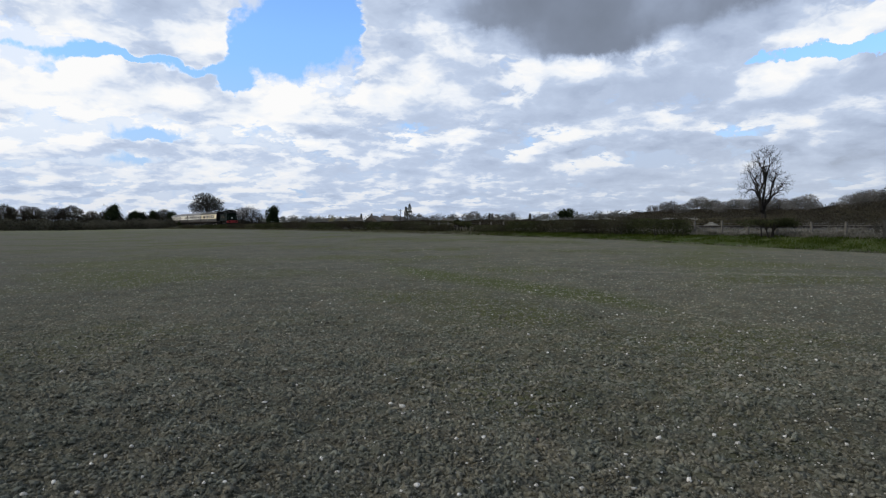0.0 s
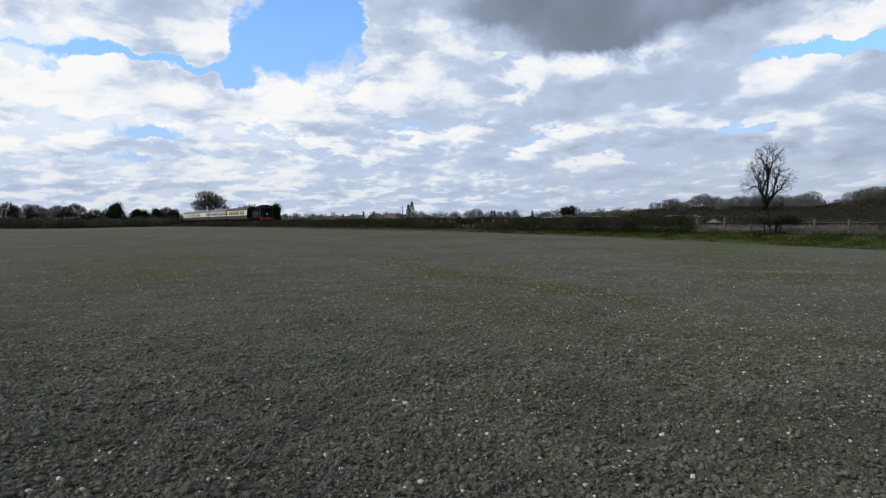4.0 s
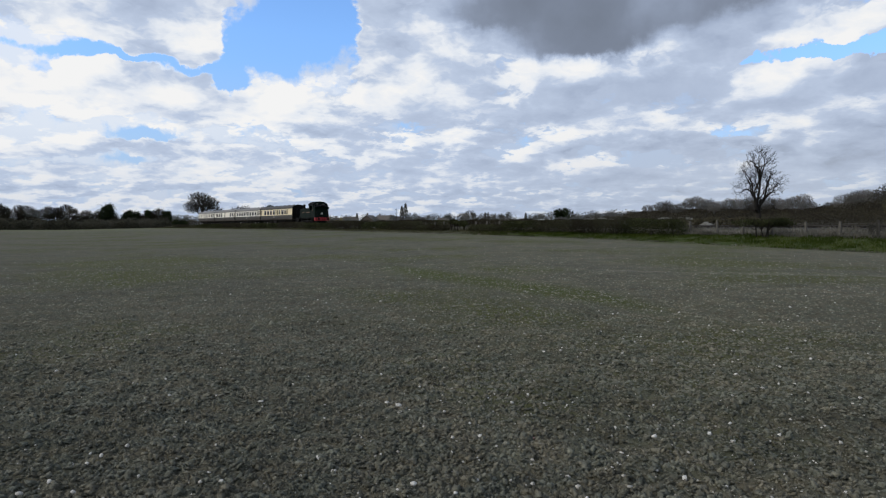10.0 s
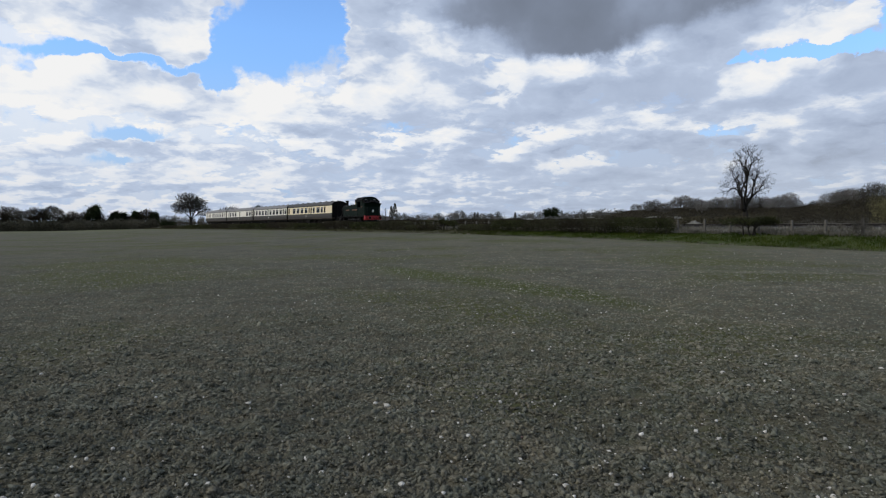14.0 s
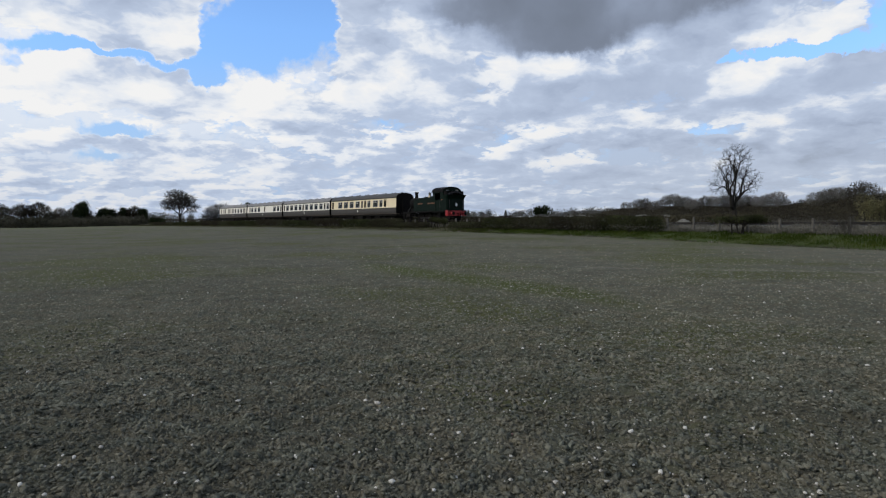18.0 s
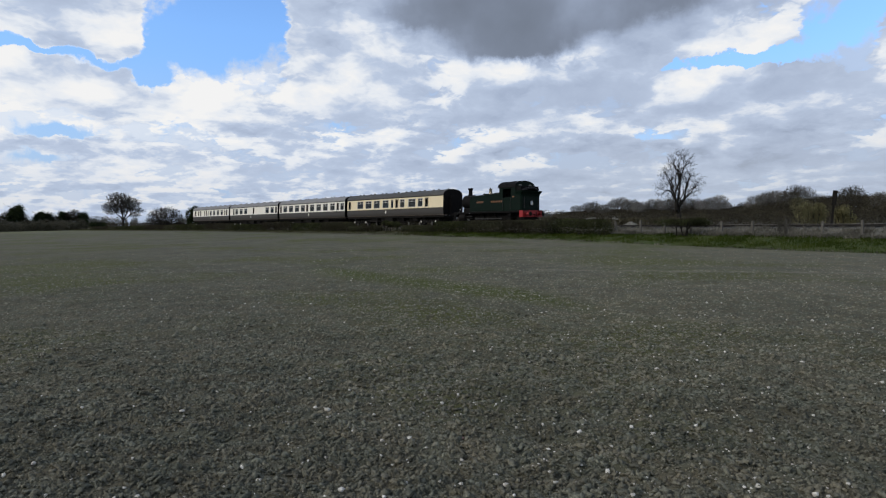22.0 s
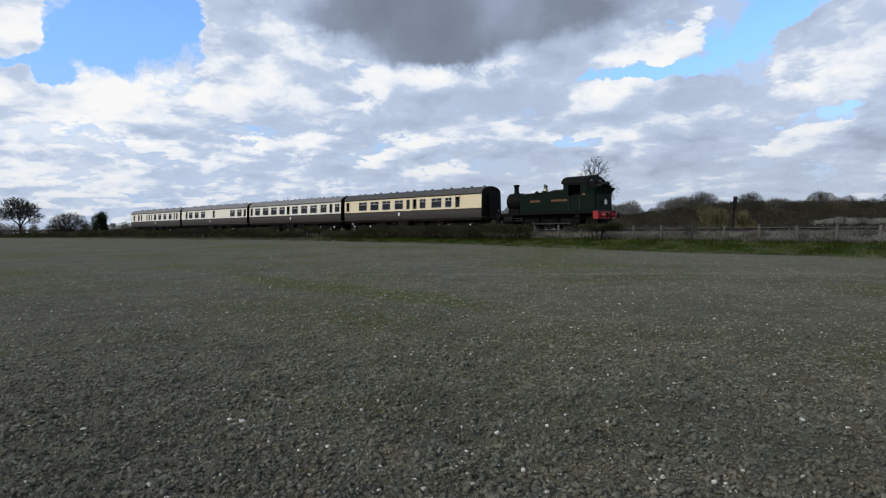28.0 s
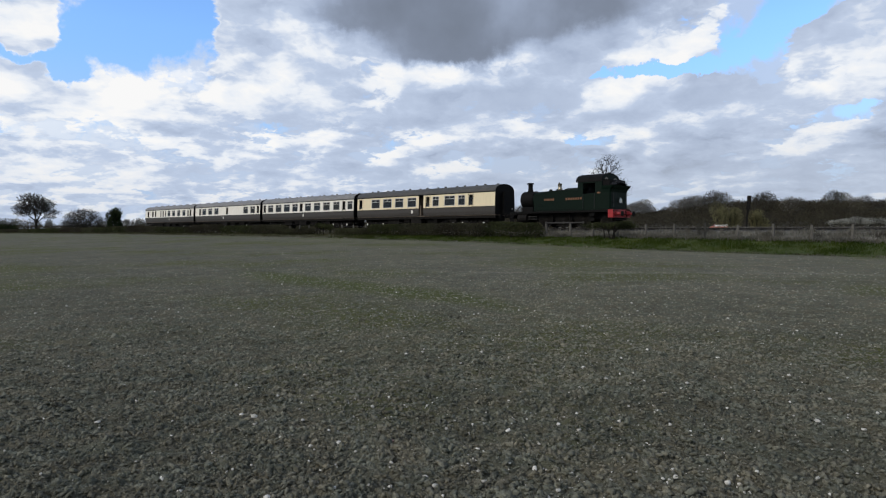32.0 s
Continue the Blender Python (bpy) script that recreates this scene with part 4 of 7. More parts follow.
def build_coach(spec, label):
    """One bogie coach; x runs forwards, its middle at 0, its wheels on z = 0."""
    coach = thing("railway_coach", Matrix.Identity(4), label, "railway coach", "coaches of the train")
    h = COACH / 2
    cream, roofmat = M[spec["cream"]], M[spec["roof"]]
    wins = sorted((h - b - (0.1 if k == "big" else 0), h - a + (0.1 if k == "big" else 0), k) for a, b, k in spec["windows"])
    for sgn in (-1, 1):
        b = B()
        low = [(sgn * y, z) for y, z in SIDE[:2]] + [(sgn * side_y(1.972), 1.972)]
        low = low + [(sgn * (abs(y) - 0.05), z) for y, z in reversed(low)]
        spans, holes = [(-h + 0.03, h - 0.03)], wins
        guard = spec.get("guard") if sgn < 0 else None
        if guard:
            ga, gb = h - guard[1], h - guard[0]
            spans = [(-h + 0.03, ga), (gb, h - 0.03)]
            holes = sorted([w for w in wins if w[1] < ga or w[0] > gb] + [(ga, gb, "gap")])
            guard_door(coach, sgn, ga + 0.008, gb - 0.008, cream, low)
        for xa, xb in spans:
            part("lower_panel", sweep(B(), low, xa, xb), M["brown"], coach)
            part("waist_moulding", box(B(), (xa + xb) / 2, sgn * (side_y(1.976) + 0.006), 1.976, xb - xa - 0.02, 0.018, 0.035), M["black"], coach)
        upper_side(coach, sgn, holes, cream, (-h + 0.03, h - 0.03))
        b = box(B(), 0, sgn * (side_y(3.26) + 0.012), 3.28, COACH - 0.02, 0.05, 0.075, 0.01)
        part("rain_gutter", b, M["black"], coach)
        # doors: a joint round each, hinges and a handle
        for x, wd in [(h - v, 0.62) for v in spec["doors"]]:
            if guard and ga < x < gb:
                part("footboard", box(B(), x, sgn * 1.38, 0.98, 0.75, 0.16, 0.04, 0.005), M["grime"], coach)
                continue
            b = B()
            for dx in (-wd / 2, wd / 2):
                for za, zb in ((1.26, 1.95), (2.0, 3.22)):
                    ya, yb = side_y(za), side_y(zb)
                    a = [b.verts.new((x + dx + e, sgn * (yy + q), zz)) for e, yy, zz, q in ((-0.012, ya, za, 0.006), (0.012, ya, za, 0.006), (0.012, yb, zb, 0.006), (-0.012, yb, zb, 0.006))]
                    c = [b.verts.new((v.co.x, v.co.y - sgn * 0.012, v.co.z)) for v in a]
                    for i in range(4):
                        b.faces.new((a[i], a[(i + 1) % 4], c[(i + 1) % 4], c[i]))
                    b.faces.new(a)
                    b.faces.new(c)
            door = part("door_joint", b, M["black"], coach)
            part("door_handle", tube(B(), (x - 0.2, sgn * 1.425, 2.05), (x - 0.2, sgn * 1.425, 2.17), 0.018, n=6), M["brass"], door)
            part("footboard", box(B(), x, sgn * 1.38, 0.98, 0.75, 0.16, 0.04, 0.005), M["grime"], coach)
        x = h - spec["crest"]
        b = lathe(B(), [(0.01, 0.0), (0.13, 0.0), (0.13, 0.012), (0.01, 0.012)], "y", (0, 0, 0), 14)
        bmesh.ops.transform(b, matrix=Matrix.Translation((x, sgn * 1.392, 1.66)) @ Matrix.Diagonal((1, sgn, 1.5, 1)), verts=b.verts)
        part("crest", b, M["axlebox"], coach, "small pale oval crest")
    # roof
    arc = [(1.36 * math.cos(a), 3.28 + 0.69 * math.sin(a) ** 0.85) for a in np.linspace(0, math.pi, 17)]
    part("roof", sweep(B(), arc + [(-1.30, 3.25), (1.30, 3.25)], -h, h), roofmat, coach, smooth=True)
    for i in range(15):
        x = -h + 0.9 + i * (COACH - 1.8) / 14
        b = lathe(B(), [(0.14, 0), (0.14, 0.07), (0.11, 0.13), (0.02, 0.15)], "z", (x, -0.16 if i % 2 else 0.12, 3.93), 10)
        part("roof_ventilator", b, roofmat, coach, smooth=True)
    # ends with their gangways
    for e in (-1, 1):
        out = [(y, z) for y, z in SIDE] + [(1.36 * math.cos(a), 3.28 + 0.67 * math.sin(a) ** 0.85) for a in np.linspace(0.02, math.pi - 0.02, 13)] + [(-y, z) for y, z in reversed(SIDE)]
        out = [(y * 0.985, z) for y, z in out]
        part("end_wall", sweep(B(), out, e * (h - 0.06), e * (h + 0.012)), M["black"], coach)
        b = B()
        frame_out = [(-0.5, 1.2), (0.5, 1.2), (0.5, 2.95), (0.36, 3.25), (-0.36, 3.25), (-0.5, 2.95)]
        sweep(b, frame_out, e * (h + 0.012), e * (h + 0.30))
        gang = part("gangway", b, M["black"], coach, "black folding gangway")
        for i in range(4):
            x = e * (h + 0.05 + 0.07 * i)
            part("gangway_fold", sweep(B(), [(y * 1.09, 2.2 + (z - 2.2) * 1.04) for y, z in frame_out], x - 0.012, x + 0.012), M["grime"], gang)
        for s in (-1, 1):
            b = B()
            tube(b, (e * (h - 0.05), s * 0.87, 1.06), (e * (h + 0.22), s * 0.87, 1.06), 0.085)
            tube(b, (e * (h + 0.20), s * 0.87, 1.06), (e * (h + 0.27), s * 0.87, 1.06), 0.20, n=16)
            part("buffer", b, M["grime"], coach)
        part("lamp_bracket", box(B(), e * (h + 0.03), 1.0, 1.75, 0.05, 0.06, 0.12), M["axlebox"], coach)
    # floor and inner partitions
    part("floor", box(B(), 0, 0, 1.21, COACH - 0.1, 2.6, 0.08), M["inside"], coach)
    for v in spec["walls"]:
        part("partition", box(B(), h - v, 0, 2.2, 0.05, 2.55, 1.85), M["inside"], coach)
    for s in (-1, 1):
        for i in range(9):
            part("seat", box(B(), -h + 2.0 + i * 2.0, s * 0.85, 1.75, 0.14, 0.95, 1.0, 0.03), M["inside"], coach)
    # underframe
    for s in (-1, 1):
        part("solebar", box(B(), 0, s * 1.18, 1.05, COACH - 0.2, 0.12, 0.22, 0.01), M["grime"], coach)
        b = B()
        tube(b, (-5.2, s * 1.0, 1.0), (-2.2, s * 1.0, 0.45), 0.04, n=6)
        tube(b, (-2.2, s * 1.0, 0.45), (2.2, s * 1.0, 0.45), 0.04, n=6)
        tube(b, (2.2, s * 1.0, 0.45), (5.2, s * 1.0, 1.0), 0.04, n=6)
        for x in (-2.2, 2.2):
            tube(b, (x, s * 1.0, 0.45), (x, s * 1.0, 1.0), 0.03, n=6)
        part("truss", b, M["grime"], coach)
        part("battery_box", box(B(), -0.6, s * 0.95, 0.74, 1.5, 0.5, 0.46, 0.03), M["grime"], coach)
        part("vacuum_cylinder", tube(B(), (3.2, s * 0.6, 0.5), (3.2, s * 0.6, 0.95), 0.25, n=14), M["grime"], coach)
    # gear slung under the floor
    part("centre_sill", box(B(), 0, 0, 0.88, COACH - 0.6, 0.7, 0.42, 0.02), M["grime"], coach)
    for x, wd, dp in ((-4.2, 1.7, 0.5), (1.5, 1.3, 0.44), (4.3, 0.9, 0.4), (-2.2, 0.8, 0.36)):
        part("equipment_box", box(B(), x, 0, 0.98 - dp / 2, wd, 2.0, dp, 0.02), M["grime"], coach)
    for e in (-1, 1):
        bogie = new("bogie")
        bogie.parent = coach
        bogie.matrix_basis = pose(e * 7.0, 0, 0)
        for s in (-1, 1):
            b = B()
            slab(b, [(-1.75, s * 1.0 - 0.04, 0.62), (-1.2, s * 1.0 - 0.04, 0.36), (1.2, s * 1.0 - 0.04, 0.36), (1.75, s * 1.0 - 0.04, 0.62), (1.6, s * 1.0 - 0.04, 0.72), (0.6, s * 1.0 - 0.04, 0.60), (-0.6, s * 1.0 - 0.04, 0.60), (-1.6, s * 1.0 - 0.04, 0.72)], 0.08)
            part("bogie_side", b, M["grime"], bogie)
            for x in (-1.3, 1.3):
                b = box(B(), x, s * 1.09, 0.47, 0.30, 0.14, 0.26, 0.03)
                part("axlebox", b, M["grime"], bogie)
                part("axlebox_cover", tube(B(), (x, s * 1.15, 0.48), (x, s * 1.19, 0.48), 0.10, n=12), M["axlebox"], bogie, "pale painted axlebox cover")
            for x in (-0.25, 0.25):
                part("bolster_spring", tube(B(), (x, s * 1.06, 0.36), (x, s * 1.06, 0.72), 0.09, n=8), M["grime"], bogie)
        for x in (-1.3, 1.3):
            ws = wheelset(bogie, x, 0.46)
    return coach


# windows as seen from the side that faces the field: metres from the leading end
SPECS = [
    dict(cream="cream1", roof="roof1", crest=10.8, guard=(9.16, 9.84), doors=(2.9, 8.55, 9.5, 19.0), walls=(2.2, 7.5, 10.2, 18.4),
         windows=[(2.65, 3.15, "door"), (3.7, 4.4, "big"), (5.0, 6.2, "big"), (7.1, 7.8, "big"), (8.32, 8.78, "door"), (9.28, 9.72, "door"), (10.3, 11.4, "big"), (12.2, 13.3, "big"), (14.0, 15.2, "big"), (15.9, 17.1, "big"), (18.8, 19.25, "door")]),
    dict(cream="cream2", roof="roof2", crest=10.0, doors=(1.8, 10.45, 19.1), walls=(1.3, 2.4, 10.0, 11.0, 18.4),
         windows=[(0.3, 1.05, "big"), (1.58, 2.05, "door"), (2.7, 3.75, "big"), (4.6, 5.75, "big"), (6.5, 7.65, "big"), (8.45, 9.55, "big"), (10.2, 10.72, "door"), (11.3, 12.35, "big"), (13.1, 14.3, "big"), (15.05, 16.25, "big"), (17.05, 18.15, "big"), (18.85, 19.3, "door")]),
    dict(cream="cream2", roof="roof2", crest=10.4, doors=(0.55, 9.25, 17.9), walls=(1.0, 4.8, 9.8, 11.8, 18.3),
         windows=[(0.3, 0.78, "door"), (1.45, 2.5, "big"), (3.3, 4.45, "big"), (9.0, 9.5, "door"), (12.0, 13.15, "big"), (14.05, 15.15, "big"), (16.05, 17.15, "big"), (17.7, 18.25, "door")]),
    dict(cream="cream2", roof="roof2", crest=9.3, doors=(1.1, 11.7, 17.9), walls=(1.8, 10.2, 15.0, 18.8),
         windows=[(0.85, 1.3, "door"), (1.75, 2.2, "door"), (3.05, 4.0, "big"), (5.05, 6.0, "big"), (7.05, 8.0, "big"), (8.95, 9.8, "big"), (10.6, 10.9, "door"), (11.55, 12.0, "door"), (12.55, 12.9, "door"), (14.75, 15.3, "door"), (15.9, 16.5, "door"), (17.95, 18.55, "door")]),
]
COACHES = [build_coach(SPECS[0], "brown and yellow-cream coach with a dark roof, coupled behind the engine")]
for sp, lb in zip(SPECS[1:], ("brown and pale cream coach with a light grey roof", "brown and pale cream buffet coach with a blank middle panel", "brown and pale cream brake coach at the tail of the train")):
    COACHES.append(build_coach(sp, lb))


def build_engine():
    """Small side-tank steam engine, running bunker first; x runs forwards, z from the rails."""
    eng = thing("steam_locomotive", Matrix.Identity(4), "dark green side-tank steam engine running bunker first, red buffer beam", "steam locomotive")
    g, k = M["green"], M["black"]
    P = lambda name, bm, mat=g, label="", smooth=False, parent=eng: part(name, bm, mat, parent, label, smooth)
    # frames and running plate
    for s in (-1, 1):
        P("main_frame", box(B(), 0.2, s * 0.6, 0.95, 9.6, 0.05, 0.55), k)
        P("running_plate", box(B(), 0.3, s * 1.0, 1.36, 9.7, 0.66, 0.05, 0.01), k)
        P("valance", box(B(), 0.3, s * 1.31, 1.29, 9.7, 0.03, 0.12), k)
        # side tank with a sloping front end
        b = slab(B(), [(-2.3, s * 1.32 - (0.78 if s > 0 else 0), 1.40), (1.95, s * 1.32 - (0.78 if s > 0 else 0), 1.40), (1.95, s * 1.32 - (0.78 if s > 0 else 0), 3.03), (-0.6, s * 1.32 - (0.78 if s > 0 else 0), 3.03), (-2.3, s * 1.32 - (0.78 if s > 0 else 0), 2.78)], 0.78)
        bmesh.ops.bevel(b, geom=[e for e in b.edges if abs(e.verts[0].co.x - e.verts[1].co.x) > 0.5 and e.verts[0].co.z > 2.5], offset=0.05, segments=3, affect="EDGES")
        tank = P("side_tank", b)
        # beading and rivet lines
        P("tank_beading", box(B(), -0.15, s * 1.325, 1.47, 4.1, 0.02, 0.03), k, parent=tank)
        P("tank_step", box(B(), -1.6, s * 1.36, 1.9, 0.28, 0.1, 0.03), k, parent=tank)
        # gold lettering on the tank side, laid as plain blocks
        for x0, count, wd in ((-1.28, 5, 1.02), (0.80, 7, 1.55)):
            for i in range(count):
                xx = x0 + (i + 0.5) * wd / count
                P("lettering_block", box(B(), xx, s * 1.327, 2.33, wd / count * 0.68, 0.012, 0.17), M["gold"], "gold letter-sized block", parent=tank)
        P("tank_filler", tube(B(), (-0.1, s * 0.95, 3.03), (-0.1, s * 0.95, 3.16), 0.2, n=14), g, parent=tank)
        P("grab_rail", tube(B(), (-2.2, s * 1.36, 2.95), (1.9, s * 1.36, 3.12), 0.014, n=6), M["steel"], parent=tank)
        # cylinder, slide bars and steps
        b = tube(B(), (-4.0, s * 1.08, 0.86), (-3.1, s * 1.08, 0.86), 0.30, n=18)
        box(b, -3.55, s * 0.98, 1.12, 0.9, 0.46, 0.38, 0.03)
        P("cylinder", b, M["grime"])
        b = B()
        box(b, -2.65, s * 1.08, 0.96, 0.95, 0.06, 0.05)
        box(b, -2.65, s * 1.08, 0.76, 0.95, 0.06, 0.05)
        P("slide_bars", b, M["steel"])
        for x in (-4.75, 3.15):
            b = B()
            box(b, x, s * 1.27, 0.55, 0.42, 0.22, 0.03, 0.005)
            box(b, x, s * 1.27, 0.92, 0.42, 0.22, 0.03, 0.005)
            box(b, x, s * 1.18, 0.95, 0.44, 0.02, 0.85)
            P("footstep", b, k)
        P("brake_hanger", box(B(), 1.05, s * 0.76, 0.55, 0.06, 0.08, 0.8), k)
        P("sand_pipe", tube(B(), (-2.2, s * 0.75, 0.15), (-2.3, s * 0.8, 1.3), 0.025, n=6), k)
    # boiler, firebox, smokebox
    P("boiler", lathe(B(), [(0.02, -2.9), (0.66, -2.9), (0.70, -1.0), (0.74, 0.6), (0.78, 1.95), (0.02, 1.95)], "x", (0, 0, 2.42), 30), g, smooth=True)
    box_bm = B()
    box(box_bm, 1.1, 0, 2.5, 1.7, 1.62, 1.5, 0.3)
    P("firebox", box_bm, g, smooth=True)
    b = lathe(B(), [(0.02, -4.2), (0.70, -4.2), (0.735, -4.16), (0.735, -2.95), (0.70, -2.9), (0.02, -2.9)], "x", (0, 0, 2.42), 30)
    sb = P("smokebox", b, k, smooth=True)
    b = lathe(B(), [(0.02, -4.36), (0.30, -4.34), (0.55, -4.28), (0.60, -4.20), (0.02, -4.20)], "x", (0, 0, 2.42), 26)
    P("smokebox_door", b, k, smooth=True, parent=sb)
    b = B()
    tube(b, (-4.44, 0, 2.42), (-4.34, 0, 2.42), 0.05, n=8)
    tube(b, (-4.42, 0, 2.42), (-4.42, -0.2, 2.55), 0.018, n=6)
    tube(b, (-4.42, 0, 2.42), (-4.42, 0.1, 2.2), 0.018, n=6)
    P("door_handle", b, M["steel"], parent=sb)
    P("smokebox_saddle", box(B(), -3.55, 0, 1.55, 1.2, 1.1, 0.5, 0.05), k)
    # front platform with its beam
    P("front_platform", box(B(), -4.6, 0, 1.16, 1.0, 2.5, 0.05), k)
    P("front_beam", box(B(), -5.1, 0, 1.06, 0.06, 2.5, 0.42, 0.01), k)
    for s in (-1, 1):
        b = tube(B(), (-4.2, s * 0.55, 2.0), (-5.0, s * 0.62, 1.2), 0.03, n=6)
        P("front_stay", b, M["railhead"])
    # chimney and fittings
    b = lathe(B(), [(0.34, 3.02), (0.27, 3.14), (0.215, 3.25), (0.195, 3.5), (0.205, 3.72), (0.215, 3.76)], "z", (-3.62, 0, 0), 22)
    ch = P("chimney", b, k, smooth=True)
    b = lathe(B(), [(0.215, 3.74), (0.275, 3.78), (0.285, 3.84), (0.25, 3.90), (0.17, 3.91), (0.17, 3.80)], "z", (-3.62, 0, 0), 22)
    P("chimney_cap", b, k, "dull black chimney cap", True, ch)
    b = lathe(B(), [(0.30, 3.05), (0.22, 3.22), (0.165, 3.36), (0.155, 3.60), (0.19, 3.66), (0.19, 3.70), (0.10, 3.71)], "z", (-0.6, 0, 0), 20)
    P("safety_valve_bonnet", b, M["brass"], "polished brass safety valve cover", True)
    b = tube(B(), (-0.66, 0, 3.68), (-0.66, 0, 3.80), 0.06, n=8)
    P("safety_valve", b, M["steel"])
    P("top_feed", lathe(B(), [(0.16, 3.1), (0.14, 3.2), (0.08, 3.26), (0.02, 3.27)], "z", (-1.5, 0, 0), 12), g, smooth=True)
    b = tube(B(), (-2.85, -0.5, 3.02), (1.9, -0.55, 3.16), 0.02, n=6)
    tube(b, (-2.85, 0.5, 3.02), (1.9, 0.55, 3.16), 0.02, n=6)
    P("handrail", b, M["steel"])
    b = tube(B(), (1.55, 0.0, 3.2), (1.55, 0.0, 3.52), 0.05, n=8)
    tube(b, (1.55, 0.25, 3.15), (1.55, 0.25, 3.45), 0.03, n=8)
    P("whistle", b, M["brass"])
    # cab: front and rear sheets, sides with their openings, roof
    for s in (-1, 1):
        b = B()
        y = s * 1.32 - (0.04 if s > 0 else 0)
        for pts in ([(1.95, 1.4), (2.42, 1.4), (2.42, 2.25), (2.42, 3.6), (1.95, 3.6)], [(2.42, 1.4), (2.55, 1.4), (2.55, 1.42), (2.42, 1.42)],
                    [(3.5, 1.4), (4.1, 1.4), (4.1, 3.6), (3.5, 3.6)], [(2.42, 3.5), (3.5, 3.5), (3.5, 3.6), (2.42, 3.6)]):
            slab(b, [(x, y, z) for x, z in pts], 0.04)
        cab = P("cab_side", b)
        b = slab(B(), [(2.42, y + s * -0.03, 1.4), (3.5, y + s * -0.03, 1.4), (3.5, y + s * -0.03, 2.72), (2.42, y + s * -0.03, 2.66)], 0.03)
        P("cab_door", b, g, parent=cab)
        for x in (2.46, 3.46):
            P("cab_handrail", tube(B(), (x, s * 1.36, 1.5), (x, s * 1.36, 2.66), 0.016, n=6), M["steel"], parent=cab)
    sheet = [(-1.3, 1.4), (1.3, 1.4), (1.3, 3.6)] + [(1.3 * math.cos(a), 3.6 + 0.60 * math.sin(a) ** 0.8) for a in np.linspace(0.1, math.pi - 0.1, 13)] + [(-1.3, 3.6)]
    for x, nm in ((1.95, "cab_front_sheet"), (4.08, "cab_rear_sheet")):
        cs = P(nm, sweep(B(), sheet, x, x + 0.04))
        for s in (-1, 1):
            o = 0.045 if x > 3 else -0.012
            b = lathe(B(), [(0.02, 0), (0.21, 0), (0.21, 0.012), (0.02, 0.012)], "x", (x + o, s * 0.68, 3.66), 18)
            P("spectacle_glass", b, M["pane"], parent=cs)
            b = lathe(B(), [(0.21, -0.004), (0.245, -0.004), (0.245, 0.02), (0.21, 0.02), (0.21, -0.004)], "x", (x + o, s * 0.68, 3.66), 18)
            P("spectacle_rim", b, M["brass"], parent=cs)
    outer = [(1.37 * math.cos(a), 3.60 + 0.66 * math.sin(a) ** 0.8) for a in np.linspace(0, math.pi, 19)]
    inner = [(1.31 * math.cos(a), 3.60 + 0.60 * math.sin(a) ** 0.8) for a in np.linspace(math.pi, 0, 19)]
    P("cab_roof", sweep(B(), outer + inner, 1.80, 4.12), k, smooth=True)
    P("roof_rib", sweep(B(), [(y * 1.012, z + 0.015) for y, z in outer] + inner, 2.9, 2.98), k)
    P("cab_floor", box(B(), 3.0, 0, 1.45, 2.1, 2.5, 0.06), M["grime"])
    P("backhead", lathe(B(), [(0.02, 1.99), (0.75, 1.99), (0.72, 2.3), (0.02, 2.32)], "x", (0, 0, 2.4), 20), k)
    # bunker with its flared top
    w = 1.32
    b = B()
    rows = [(4.1, 4.84, w, 1.40), (4.1, 4.84, w, 2.72), (4.1, 4.92, w + 0.02, 2.95), (4.1, 5.08, w + 0.07, 3.14), (4.1, 5.14, w + 0.09, 3.26)]
    rings = []
    for x0, x1, hw, z in rows:
        rings.append([b.verts.new(p) for p in ((x0, -hw, z), (x1 - 0.12, -hw, z), (x1, -hw + 0.12, z), (x1, hw - 0.12, z), (x1 - 0.12, hw, z), (x0, hw, z))])
    for r0, r1 in zip(rings, rings[1:]):
        for i in range(6):
            b.faces.new((r0[i], r0[(i + 1) % 6], r1[(i + 1) % 6], r1[i]))
    b.faces.new(rings[0])
    b.faces.new(rings[-1])
    bunker = P("bunker", b)
    for i in range(7):
        P("coal_rail", tube(B(), (4.2, -1.1 + i * 0.36, 3.2), (4.2, -1.1 + i * 0.36, 3.55), 0.02, n=5), k, parent=bunker)
    b = B()
    slab(b, [(4.15, -1.25, 3.2), (4.75, -1.25, 3.2), (4.66, -1.25, 3.72), (4.15, -1.25, 3.74)], 0.03)
    slab(b, [(4.15, 1.22, 3.2), (4.75, 1.22, 3.2), (4.66, 1.22, 3.72), (4.15, 1.22, 3.74)], 0.03)
    box(b, 4.68, 0, 3.46, 0.04, 2.44, 0.5)
    P("bunker_fender", b, k, parent=bunker)
    rng = np.random.default_rng(4)
    pl = np.stack([rng.uniform(4.2, 4.95, 160), rng.uniform(-1.1, 1.1, 160), np.zeros(160)], -1)
    pl[:, 2] = 3.22 + 0.40 * (1 - (pl[:, 1] / 1.2) ** 2) * (1 - ((pl[:, 0] - 4.5) / 0.8) ** 2).clip(0.1, 1)
    v, f = lumps(rng, pl, rng.uniform(0.07, 0.15, 160), (0.6, 1.0), 0.3)
    tagged(raw("coal", v, f, M["coal"], bunker, "heap of black coal"), kind="stuff")
    P("bunker_step", box(B(), 4.88, -0.9, 1.95, 0.12, 0.3, 0.03), k, parent=bunker)
    for y, z in ((-0.95, 2.3), (0.95, 2.3)):
        P("bunker_handrail", tube(B(), (4.90, y, 1.6), (4.90, y, 2.7), 0.016, n=6), M["steel"], parent=bunker)
